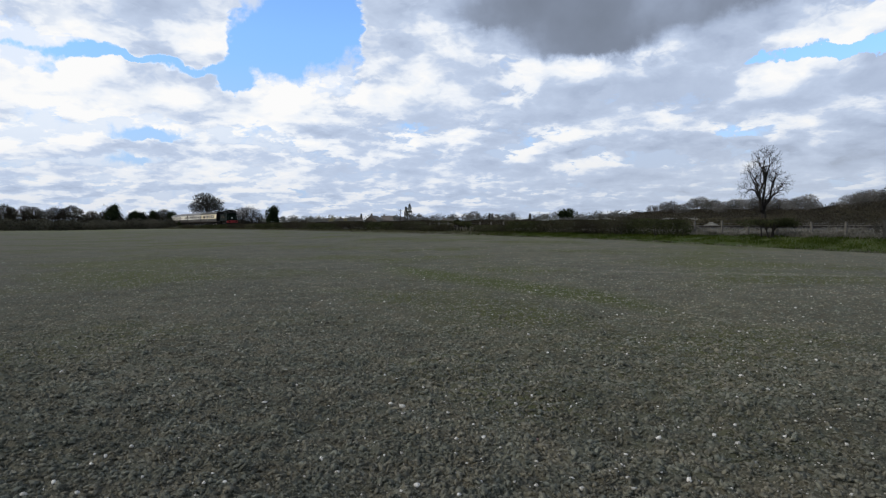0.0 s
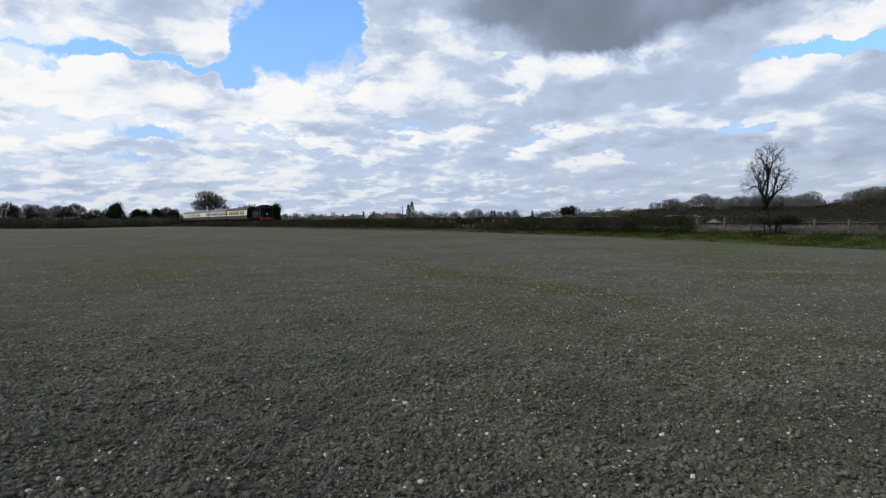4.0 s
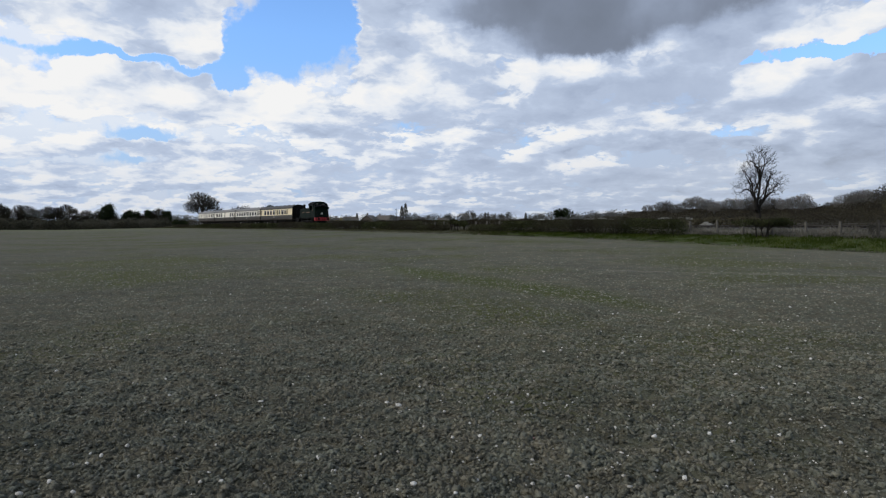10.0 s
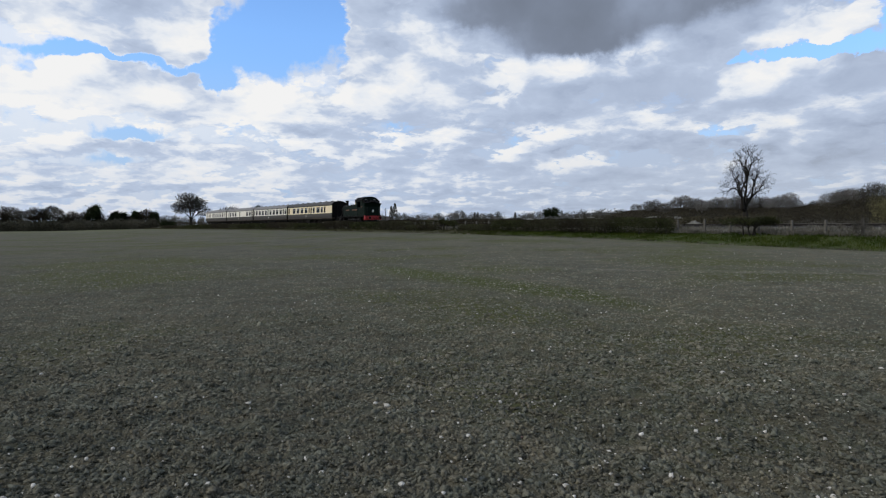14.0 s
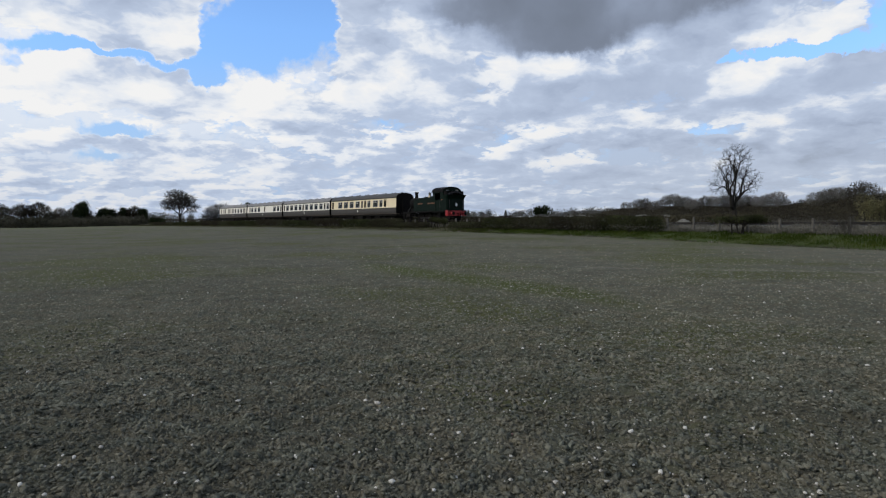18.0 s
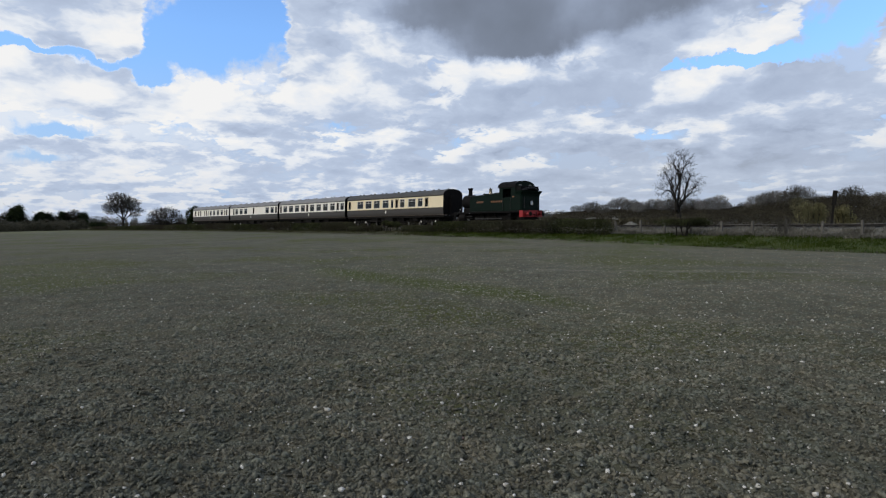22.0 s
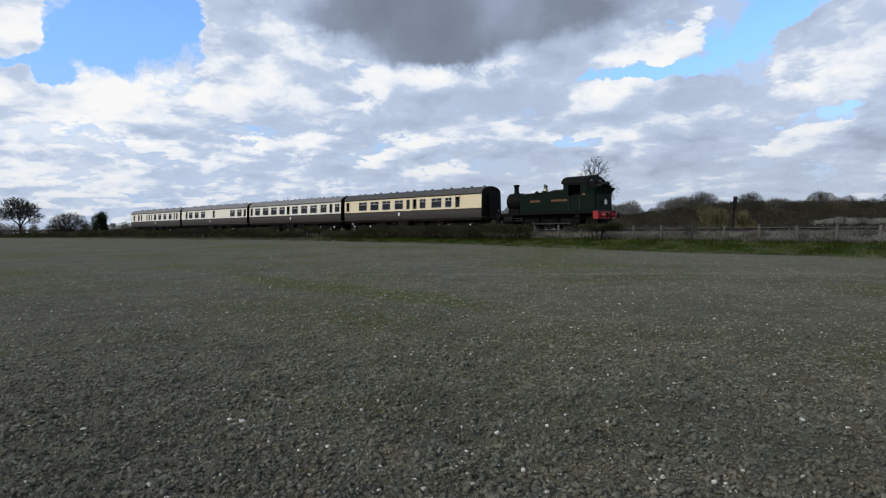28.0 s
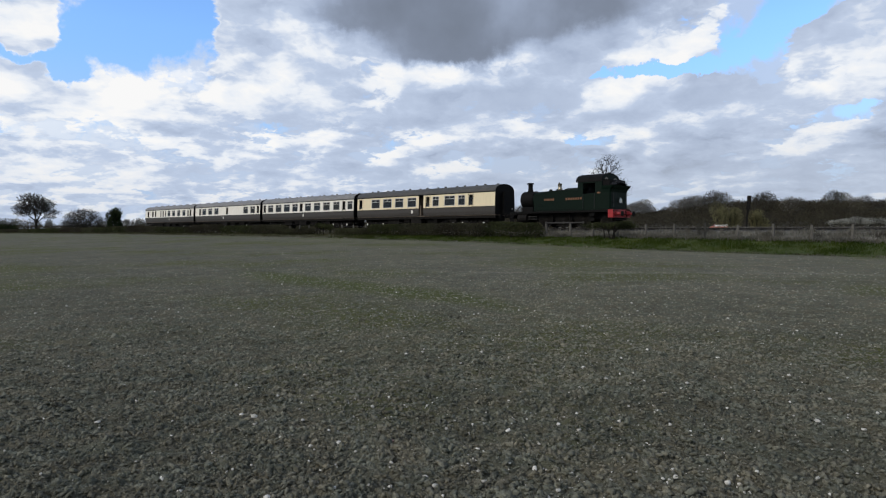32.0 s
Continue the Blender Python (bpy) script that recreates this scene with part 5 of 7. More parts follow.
    # head lamp on its bracket, and the small lamp by the cab window
    lamp = P("headlamp", box(B(), 4.98, -0.02, 2.06, 0.18, 0.2, 0.26, 0.03), M["white"], "small white headlamp on the bunker")
    P("lamp_top", lathe(B(), [(0.09, 2.19), (0.05, 2.27), (0.05, 2.31), (0.01, 2.33)], "z", (4.98, -0.02, 0), 10), M["white"], parent=lamp)
    P("lamp_lens", lathe(B(), [(0.01, 0), (0.06, 0), (0.06, 0.025), (0.01, 0.03)], "x", (5.07, -0.02, 2.06), 12), M["lamp_glow"], parent=lamp)
    P("lamp_bracket", box(B(), 4.88, -0.02, 1.94, 0.1, 0.05, 0.03), k)
    P("cab_plate", box(B(), 3.82, -1.328, 2.72, 0.26, 0.016, 0.13, 0.004), M["gold"], "small dull brass plate")
    P("cab_plate", box(B(), 3.82, 1.328, 2.72, 0.26, 0.016, 0.13, 0.004), M["gold"], "small dull brass plate")
    # rear beam, buffers, coupling
    beam = P("buffer_beam", box(B(), 4.86, 0, 1.10, 0.44, 2.72, 0.62, 0.012), M["red"], "bright red buffer beam")
    P("beam_plate", box(B(), 4.6, 0, 1.43, 0.9, 2.66, 0.04), k)
    for e in (-1, 1):
        x0 = 5.08 if e > 0 else -5.13
        for s in (-1, 1):
            b = lathe(B(), [(0.02, 0), (0.17, 0), (0.16, 0.05), (0.115, 0.28), (0.10, 0.34), (0.06, 0.34), (0.06, 0.5), (0.02, 0.5)], "x", (0, 0, 0), 16)
            bmesh.ops.transform(b, matrix=Matrix.Translation((x0, s * 0.87, 1.08)) @ Matrix.Diagonal((e, 1, 1, 1)), verts=b.verts)
            buf = P("buffer", b, M["red"] if e > 0 else k, smooth=True)
            b = lathe(B(), [(0.02, 0.48), (0.20, 0.49), (0.21, 0.52), (0.19, 0.55), (0.02, 0.565)], "x", (0, 0, 0), 18)
            bmesh.ops.transform(b, matrix=Matrix.Translation((x0, s * 0.87, 1.08)) @ Matrix.Diagonal((e, 1, 1, 1)), verts=b.verts)
            P("buffer_head", b, M["grime"], smooth=True, parent=buf)
        b = tube(B(), (x0, 0, 1.06), (x0 + e * 0.35, 0, 1.02), 0.04, n=8)
        tube(b, (x0 + e * 0.25, 0, 1.0), (x0 + e * 0.3, 0, 0.65), 0.03, n=6)
        P("coupling_hook", b, k)
        b = tube(B(), (x0 + e * 0.1, 0.35, 1.35), (x0 + e * 0.25, 0.35, 0.7), 0.035, n=8)
        P("brake_hose", b, k)
    b = box(B(), 4.95, 0, 0.66, 0.08, 1.9, 0.12, 0.01)
    P("guard_irons", b, k)
    # wheels
    for x in (-1.45, 0.25, 2.1):
        ws = wheelset(eng, x, 0.70, "driving_wheelset", 0.75, 14)
        for s in (-1, 1):
            b = tube(B(), (0.30 * (1 if s < 0 else 0), s * 0.78, 0.30 * (0 if s < 0 else 1)), (0.30 * (1 if s < 0 else 0), s * 0.98, 0.30 * (0 if s < 0 else 1)), 0.06, n=10)
            part("crank_pin", b, M["steel"], ws)
    wheelset(eng, -4.05, 0.48, "leading_wheelset", 0.75, 10)
    wheelset(eng, 4.25, 0.48, "trailing_wheelset", 0.75, 10)
    rods = []
    for s in (-1, 1):
        b = B()
        box(b, 0.325, s * 0.93, 0, 3.55, 0.04, 0.10, 0.008)
        for x in (-1.45, 0.25, 2.1):
            tube(b, (x, s * 0.90, 0), (x, s * 0.96, 0), 0.10, n=12)
        rod = part("coupling_rod", b, M["steel"], eng, "bright steel coupling rod")
        rods.append((rod, s))
    return eng, rods


ENGINE, RODS = build_engine()


# leading end of the first coach, metres along the railway, by the second
RUN = ((0, 181.7), (1, 174.7), (2, 167.3), (3, 160.2), (5.5, 144.0), (7, 135.2), (9, 123.6), (11, 111.8), (13, 100.2), (14.5, 91.5), (16.5, 79.9),
       (18, 71.4), (19, 66.1), (20, 61.0), (21, 56.3), (22, 52.0), (23, 47.95), (24, 44.4), (25, 41.3), (26, 38.75), (26.5, 37.75), (27.5, 36.35), (28.5, 35.8), (29, 35.76), (32, 35.75))


def run(t):
    """Monotone cubic through RUN."""
    ts, ss = np.array([r[0] for r in RUN], float), np.array([r[1] for r in RUN])
    d = np.diff(ss) / np.diff(ts)
    v = np.concatenate([[d[0]], np.where(d[1:] * d[:-1] > 0, 2 * d[1:] * d[:-1] / (d[1:] + d[:-1] - 1e-12), 0), [0.0]])
    i = int(np.clip(np.searchsorted(ts, t, "right") - 1, 0, len(d) - 1))
    h = ts[i + 1] - ts[i]
    u = (t - ts[i]) / h
    return float((2 * u**3 - 3 * u**2 + 1) * ss[i] + (u**3 - 2 * u**2 + u) * h * v[i] + (-2 * u**3 + 3 * u**2) * ss[i + 1] + (u**3 - u**2) * h * v[i + 1])


def on_rails(s):
    (x, y), (xa, ya), (xb, yb) = beside(s), beside(s - 4), beside(s + 4)
    return pose(x, y, RAIL_Z, 0, 0, math.degrees(math.atan2(ya - yb, xa - xb)))


# ------------------------------------------------------------ plants
def at_bearing(deg, d, sink=0.05):
    x, y = d * math.sin(radians(deg)), d * math.cos(radians(deg))
    return x, y, float(ground_z(x, y)) - sink


class Tubes:
    """Collects tapered three- to six-sided limbs as plain arrays."""

    def __init__(self):
        self.v, self.f = [], []

    def limb(self, a, b, ra, rb, n=4):
        d = b - a
        u = d.orthogonal().normalized()
        w = d.cross(u).normalized()
        k = len(self.v)
        for p, r in ((a, ra), (b, rb)):
            for i in range(n):
                t = 2 * math.pi * i / n
                self.v.append(p + (u * math.cos(t) + w * math.sin(t)) * r)
        for i in range(n):
            self.f.append((k + i, k + (i + 1) % n, k + n + (i + 1) % n, k + n + i))

    def done(self, name, mat, parent, label=""):
        return raw(name, np.array([tuple(p) for p in self.v]), np.array(self.f), mat, parent, label)


def crown_tree(name, label, height, width, seed, lobes, mat="twig", tips=900, trunk_h=0.2, twig=0.012, girth=0.02, first=5, shell=0.35, bend=0.12, category="tree", stems=1):
    """A leafless tree whose limbs divide again and again until they fill its crown.
    lobes: (across, height, half width, half height) of the crown's masses, in shares of width and height."""
    rng = np.random.default_rng(seed)
    tree = thing(name, Matrix.Identity(4), label, category)
    trunk, crown = Tubes(), Tubes()
    share = np.array([l[2] * l[2] * l[3] for l in lobes])
    which = rng.choice(len(lobes), tips, p=share / share.sum())
    q = rng.normal(size=(tips, 3))
    q *= (shell + (1 - shell) * rng.uniform(0, 1, (tips, 1)) ** 0.5) / np.linalg.norm(q, axis=1, keepdims=True)
    q *= 1 + 0.12 * rng.uniform(-1, 1, (tips, 1))
    L = np.array(lobes)[which]
    pts = np.stack([(L[:, 0] + q[:, 0] * L[:, 2]) * width, q[:, 1] * L[:, 2] * width + rng.normal(0, 0.05, tips) * width, (L[:, 1] + q[:, 2] * L[:, 3]) * height], -1)
    pts = pts[pts[:, 2] > 0.06 * height]
    thick = height * girth / len(pts) ** 0.5

    def radius(count):
        return max(twig, thick * count ** 0.5)

    def split(ids, k):
        seeds = pts[rng.choice(ids, k, replace=False)]
        for _ in range(3):
            near = np.argmin(((pts[ids][:, None] - seeds[None]) ** 2).sum(-1), 1)
            seeds = np.array([pts[ids][near == j].mean(0) if (near == j).any() else seeds[j] for j in range(k)])
        return [ids[near == j] for j in range(k) if (near == j).any()]

    def reach(a, b, ra, rb, sides):
        """A limb in two bent pieces."""
        d = b - a
        mid = (a + b) / 2 + Vector(rng.normal(0, 1, 3)) * d.length * bend + Vector((0, 0, d.length * 0.05))
        crown.limb(a, mid, ra, (ra + rb) / 2, sides)
        crown.limb(mid, b, (ra + rb) / 2, rb, sides)

    def grow(p, ids, level):
        if len(ids) <= 2:
            for i in ids:
                reach(p, Vector(pts[i]), radius(1), twig * 0.7, 3)
            return
        for group_ in split(ids, first if level == 0 else 2 if rng.random() < 0.8 or len(ids) < 5 else 3):
            c = Vector(pts[group_].mean(0))
            go = 0.42 if level < 2 else 0.5
            node = p.lerp(c, go * rng.uniform(0.85, 1.15)) if len(group_) > 1 else c
            r = radius(len(group_))
            reach(p, node, r * 1.08, r, 6 if level < 2 else 4 if level < 4 else 3)
            if len(group_) > 1:
                grow(node, group_, level + 1)

    all_ids = np.arange(len(pts))
    sets = split(all_ids, stems) if stems > 1 else [all_ids]
    for i, ids in enumerate(sets):
        c = pts[ids].mean(0)
        p = Vector(((i - (len(sets) - 1) / 2) * 0.05 * height, 0, 0))
        top = Vector((p.x + (c[0] - p.x) * 0.25, c[1] * 0.2, height * trunk_h))
        r = height * girth * (len(ids) / len(pts)) ** 0.5
        for j in range(5):
            a, b = p.lerp(top, j / 5), p.lerp(top, (j + 1) / 5)
            trunk.limb(a, b, r * (1.3 if j == 0 else 1.06 - 0.02 * j), r * (1.04 - 0.02 * j), 8)
        grow(top, ids, 0)
    trunk.done("trunk", M["bark"], tree)
    crown.done("crown", M[mat], tree)
    return tree


def leaves(rng, pts, size, stretch=1.6):
    """A small folded leaf or tuft of leaves at each place."""
    k = len(pts)
    a = rng.normal(size=(k, 3))
    a /= np.linalg.norm(a, axis=1, keepdims=True)
    b = np.cross(a, rng.normal(size=(k, 3)))
    b /= np.linalg.norm(b, axis=1, keepdims=True) + 1e-9
    s = size * rng.uniform(0.5, 1.4, (k, 1))
    v = np.stack([pts - a * s * stretch / 2, pts + b * s / 2, pts + a * s * stretch / 2, pts - b * s / 2], 1)
    return v.reshape(-1, 3), (np.arange(k)[:, None] * 4 + np.arange(4)[None])


def clump_points(rng, n, size, lobes=7, shell=0.45, rise=(0.3, 0.72), tall=0.95):
    """Places within an uneven heap of lobes, denser towards its skin."""
    sx, sy, sz = size
    c = np.stack([rng.uniform(-0.5, 0.5, lobes) * sx * 0.72, rng.uniform(-0.5, 0.5, lobes) * sy * 0.6, rng.uniform(*rise, lobes) * sz], -1)
    r = rng.uniform(0.2, 0.36, lobes)[:, None] * np.array((min(sx, sz * 2.2), min(sy, sz * 1.8), sz * tall))
    i = rng.integers(0, lobes, n)
    d = rng.normal(size=(n, 3))
    d /= np.linalg.norm(d, axis=1, keepdims=True)
    p = c[i] + d * r[i] * (shell + (1 - shell) * rng.uniform(0, 1, (n, 1)))
    p[:, 2] = np.abs(p[:, 2])
    return p


def bush(name, label, size, seed, mat, n=1500, leaf=0.09, stems=9, category="bush", lobes=7, group="", twigs="twig", skirt=0.25, rise=(0.3, 0.72), tall=0.95, foot=0.35):
    rng = np.random.default_rng(seed)
    r2 = random.Random(seed)
    ob = thing(name, Matrix.Identity(4), label, category, group)
    t = Tubes()
    for i in range(stems):
        p = Vector((r2.uniform(-foot, foot) * size[0], r2.uniform(-0.3, 0.3) * size[1], 0))
        q = p + Vector((r2.uniform(-0.25, 0.25) * size[0] * 0.4, r2.uniform(-0.2, 0.2) * size[1] * 0.4, size[2] * r2.uniform(0.5, 0.7)))
        t.limb(p, q, 0.045, 0.025, 4)
        for j in range(6):
            e = q + Vector((r2.uniform(-0.25, 0.25) * size[0] * 0.6, r2.uniform(-0.5, 0.5) * size[1] * 0.6, r2.uniform(0.0, 0.42) * size[2]))
            t.limb(p.lerp(q, r2.uniform(0.4, 1)), e, 0.022, 0.008, 3)
    t.done("stems", M[twigs], ob)
    p = clump_points(rng, n, size, lobes, 0.45, rise, tall)
    if skirt:
        low = rng.uniform(0, 1, len(p)) < skirt
        p[low, 2] *= rng.uniform(0.1, 0.8, low.sum())
    v, f = leaves(rng, p, leaf)
    raw("foliage", v, f, M[mat], ob)
    return ob


def ivy_tree(name, label, size, seed, n=3500, leaf=0.16, mat="ivy", lean=0.0):
    """A trunk wrapped in evergreen growth, with an uneven ragged head."""
    rng = np.random.default_rng(seed)
    ob = thing(name, Matrix.Identity(4), label, "tree")
    t = Tubes()
    t.limb(Vector((0, 0, 0)), Vector((lean * size[2] * 0.5, 0, size[2] * 0.55)), 0.16, 0.10, 6)
    t.limb(Vector((lean * size[2] * 0.5, 0, size[2] * 0.55)), Vector((lean * size[2], 0.1, size[2] * 0.95)), 0.10, 0.03, 5)
    r2 = random.Random(seed)
    for i in range(26):
        z = r2.uniform(0.3, 0.85) * size[2]
        p = Vector((lean * z, 0, z))
        t.limb(p, p + Vector((r2.uniform(-0.5, 0.5) * size[0], r2.uniform(-0.5, 0.5) * size[1], r2.uniform(0.05, 0.2) * size[2])), 0.05, 0.012, 3)
    t.done("trunk", M["bark"], ob)
    p = clump_points(rng, n, size, 11, 0.35)
    p[:, 0] += lean * p[:, 2]
    v, f = leaves(rng, p, leaf)
    raw("foliage", v, f, M[mat], ob)
    return ob


def put(ob, x, y, z, turn=0.0, scale=1.0):
    ob.matrix_basis = pose(x, y, z, 0, 0, turn) @ Matrix.Diagonal((scale, scale, scale, 1))
    return ob


def again(ob, x, y, z, turn=0.0, scale=1.0):
    """Another of the same kind, at its own size and turn."""
    c = copy_thing(ob, pose(x, y, z, 0, 0, turn))
    c.scale = (scale, scale, scale)
    return c


TURN = -math.degrees(HEADING) + 90  # local x of a hedge lies along the railway


def hedge_along(s0, s1, o, height, seed, mat="hedge", label="", leaf=0.10, dens=420, depth=1.6, name="hedge", low=0.25, wave=0.2):
    """A length of hedgerow beside the railway, with an uneven top and thin stems."""
    rng = np.random.default_rng(seed)
    mid = (s0 + s1) / 2
    x, y = beside(mid, o)
    base = float(np.interp(o, (4.4, 9.0), (fence_z(mid), float(edge_height(mid))))) - 0.03
    ob = thing(name, pose(x, y, base, 0, 0, TURN), label, "hedge", "hedges along the railway")
    length = s1 - s0
    n = int(dens * length)
    px = rng.uniform(-0.5, 0.5, n) * length
    top = height * (1 - wave / 2 + wave * value_noise(px * 0.9 + seed * 13, px * 0 + 0.5, seed)) * (1 - 0.45 * ramp(np.abs(px) / length, 0.4, 0.5))
    u = rng.uniform(0, 1, n)
    pz = top * np.where(u < low, rng.uniform(0.05, 0.75, n), 1 - 0.55 * rng.uniform(0, 1, n) ** 1.7)
    py = rng.normal(0, 0.28, n) * depth * (0.55 + 0.5 * np.sin(np.clip(pz / top, 0, 1) * math.pi * 0.8))
    v, f = leaves(rng, np.stack([px, py, pz], -1), leaf)
    raw("foliage", v, f, M[mat], ob)
    t = Tubes()
    r2 = random.Random(seed)
    for i in range(int(length * 3.2)):
        a = Vector((r2.uniform(-0.48, 0.48) * length, r2.uniform(-0.3, 0.3) * depth, 0))
        b = a + Vector((r2.uniform(-0.3, 0.3), r2.uniform(-0.3, 0.3), height * r2.uniform(0.5, 0.98)))
        t.limb(a, b, 0.03, 0.012, 3)
    tagged(t.done("stems", M["twig"], ob), kind="stuff")
    return ob


# ------------------------------------------------------------ beside the railway
HEDGES = (
    # from, to, o, height, leaves, label
    (27.6, 33.0, 5.9, 1.22, "hedge", "dense olive-green clipped hedge beside the railway fence"),
    (33.0, 38.2, 5.9, 1.18, "bramble", "dense dark hedge with brown brambles beside the railway"),
    (38.2, 43.0, 5.9, 1.10, "bramble", "dense dark hedge with brown brambles beside the railway"),
    (43.0, 47.6, 5.8, 1.08, "hedge", "thinning olive-green hedge beside the railway fence"),
    (47.8, 53.0, 5.9, 0.72, "bramble", "low straggling brambles in a gap of the hedge"),
    (57.4, 63.0, 5.9, 0.66, "bramble", "low straggling brambles in a gap of the hedge"),
    (63.0, 70.0, 5.8, 1.12, "bramble", "dark brown-green hedge beside the railway"),
    (70.0, 78.0, 5.8, 1.04, "hedge", "rounded olive hedge beside the railway"),
    (78.0, 88.0, 5.8, 1.18, "bramble", "dark brown-green hedge beside the railway"),
    (88.0, 99.0, 5.8, 0.95, "hedge", "low olive hedge beside the railway"),
    (99.0, 112.0, 5.8, 1.10, "bramble", "dark brown-green hedge beside the railway"),
    (112.0, 128.0, 5.8, 0.95, "hedge", "low olive hedge beside the railway"),
    (128.0, 150.0, 5.8, 1.00, "bramble", "dark brown-green hedge beside the railway"),
    (150.0, 176.0, 5.8, 0.90, "hedge", "low olive hedge beside the railway"),
    (176.0, 210.0, 5.8, 0.85, "bramble", "dark brown-green hedge beside the railway"),
)
for i, (s0, s1, o, hgt, mt, lb) in enumerate(HEDGES):
    near = s0 < 65
    hedge_along(s0, s1, o, hgt, 40 + i, mt, lb, 0.075 if near else 0.13, 900 if near else 260, low=0.4)
for i, (s0, s1, hgt) in enumerate(((30, 44, 1.15), (44, 60, 1.2), (60, 80, 1.25), (80, 105, 1.3), (105, 140, 1.3), (140, 190, 1.2))):
    hedge_along(s0, s1, -10.0, hgt, 80 + i, "bramble" if i % 2 else "wood", "dark hedge on the far side of the railway", 0.17, 260, 2.2, wave=0.45)

b_ = bush("trimmed_bush", "round-topped green bush on bare stems beside the fence", (3.6, 1.6, 1.35), 7, "hedge", 3000, 0.07, 8, lobes=10, skirt=0.03, rise=(0.5, 0.8), tall=0.7)
b_.matrix_basis = pose(*beside(55.2, 5.8), 0.98, 0, 0, TURN)
b_ = bush("spreading_bush", "flat-topped green bush spreading from bare stems", (3.7, 1.8, 1.32), 8, "hedge", 4200, 0.065, 7, lobes=13, skirt=0.0, rise=(0.6, 0.82), tall=0.6, foot=0.13)
b_.matrix_basis = pose(*beside(21.9, 5.6), 0.82, 0, 0, TURN)
b_ = crown_tree("leafless_shrub", "grey leafless shrub at the railway fence", 1.5, 1.2, 9, ((0, 0.55, 0.4, 0.42), (0.2, 0.45, 0.3, 0.3)), "twig_pale", 420, 0.08, 0.0045, 0.02, 3, 0.1, category="bush", stems=4)
b_.matrix_basis = pose(*beside(15.9, 5.1), 0.76, 0, 0, TURN)


def build_fence():
    fence = thing("railway_fence", Matrix.Identity(4), "wire fence on weathered concrete posts beside the railway", "fence", kind="structure")
    rng = random.Random(5)
    shared = None
    tops = []
    for i in range(52):
        s = -18.0 + 2.0 * i + rng.uniform(-0.08, 0.08)
        x, y = beside(s, 4.55)
        z = fence_z(s) - 0.1
        if shared is None:
            b = box(B(), 0, 0, 0.51, 0.15, 0.13, 1.02, 0.02)
            for v in b.verts:
                if v.co.z > 0.9:
                    v.co.x *= 0.82
                    v.co.y *= 0.82
            ob = part("post", b, M["concrete"], fence)
            shared = ob.data
        else:
            ob = new("post", shared)
            ob.parent = fence
        ob.matrix_basis = pose(x, y, z, rng.uniform(-3, 3), rng.uniform(-3, 3), TURN + rng.uniform(-6, 6)) @ Matrix.Diagonal((1, 1, rng.uniform(0.94, 1.06), 1))
        tops.append((x, y, z))
    for h in (0.32, 0.58, 0.86):
        t = Tubes()
        for a, c in zip(tops, tops[1:]):
            t.limb(Vector(a) + Vector((0, 0, h)), Vector(c) + Vector((0, 0, h)), 0.005, 0.005, 3)
        t.done("wire", M["wire"], fence)


build_fence()


def tufts(name, label, mat, count, s_range, o_range, hgt, seed, near=1.0, category="grass"):
    """Blades of grass along the railway, leaning every way."""
    rng = np.random.default_rng(seed)
    s = s_range[0] + (s_range[1] - s_range[0]) * rng.uniform(0, 1, count) ** near
    o = rng.uniform(*o_range, count)
    clump = value_noise(s * 1.3, o * 1.3, seed)
    keep = rng.uniform(0, 1, count) < 0.25 + 0.9 * clump
    s, o, clump = s[keep], o[keep], clump[keep]
    k = len(s)
    xy = np.outer(s, ALONG) + (OFFSET - o + BEND * s * s / 2)[:, None] * ACROSS
    fz = np.interp(s, (-40, 8, 18, 40, 70, 120, 260), (0.72, 0.78, 0.92, 1.02, 1.08, 1.1, 0.9))
    ez = edge_height(s)
    z = np.where(o > 4.4, np.where(o > 5.2, fz + (ez - fz) * ((o - 5.2) / 3.9), fz), fz + (1.24 - fz) * (4.4 - o) / 1.65)
    z = np.where(o > 9.0, ez + 0.02, z)
    h = hgt * rng.uniform(0.5, 1.3, k) * (0.6 + 0.8 * clump)
    a = rng.uniform(0, 2 * np.pi, k)
    w = 0.012 + 0.05 * h
    base = np.stack([xy[:, 0], xy[:, 1], z - 0.02], -1)
    side = np.stack([np.cos(a), np.sin(a), 0 * a], -1) * w[:, None]
    lean = rng.normal(0, 0.35, (k, 2)) * h[:, None]
    tip = base + np.stack([lean[:, 0], lean[:, 1], h], -1)
    mid = base + np.stack([lean[:, 0] * 0.35, lean[:, 1] * 0.35, h * 0.6], -1)
    v = np.stack([base - side, base + side, mid + side * 0.7, tip, mid - side * 0.7], 1).reshape(-1, 3)
    f = np.arange(k)[:, None] * 5 + np.arange(5)[None]
    return tagged(raw(name, v, f, mat), label, category, kind="stuff")


tufts("verge_grass_tufts", "short green grass tufts on the verge", M["blade"], 56000, (-12, 50), (5.0, 9.35), 0.10, 21, 1.2)
tufts("far_verge_grass_tufts", "brownish grass tufts on the verge", M["dry_blade"], 20000, (44, 230), (5.0, 9.3), 0.16, 22, 1.2)
tufts("dead_grass_tufts", "tall dead grass along the railway fence", M["straw"], 42000, (-12, 75), (2.3, 5.6), 0.20, 23, 1.2, "dead grass")
tufts("field_edge_straw", "pale dry stalks along the edge of the field", M["straw"], 9000, (-12, 150), (9.0, 9.7), 0.10, 24, 1.2, "dead grass")

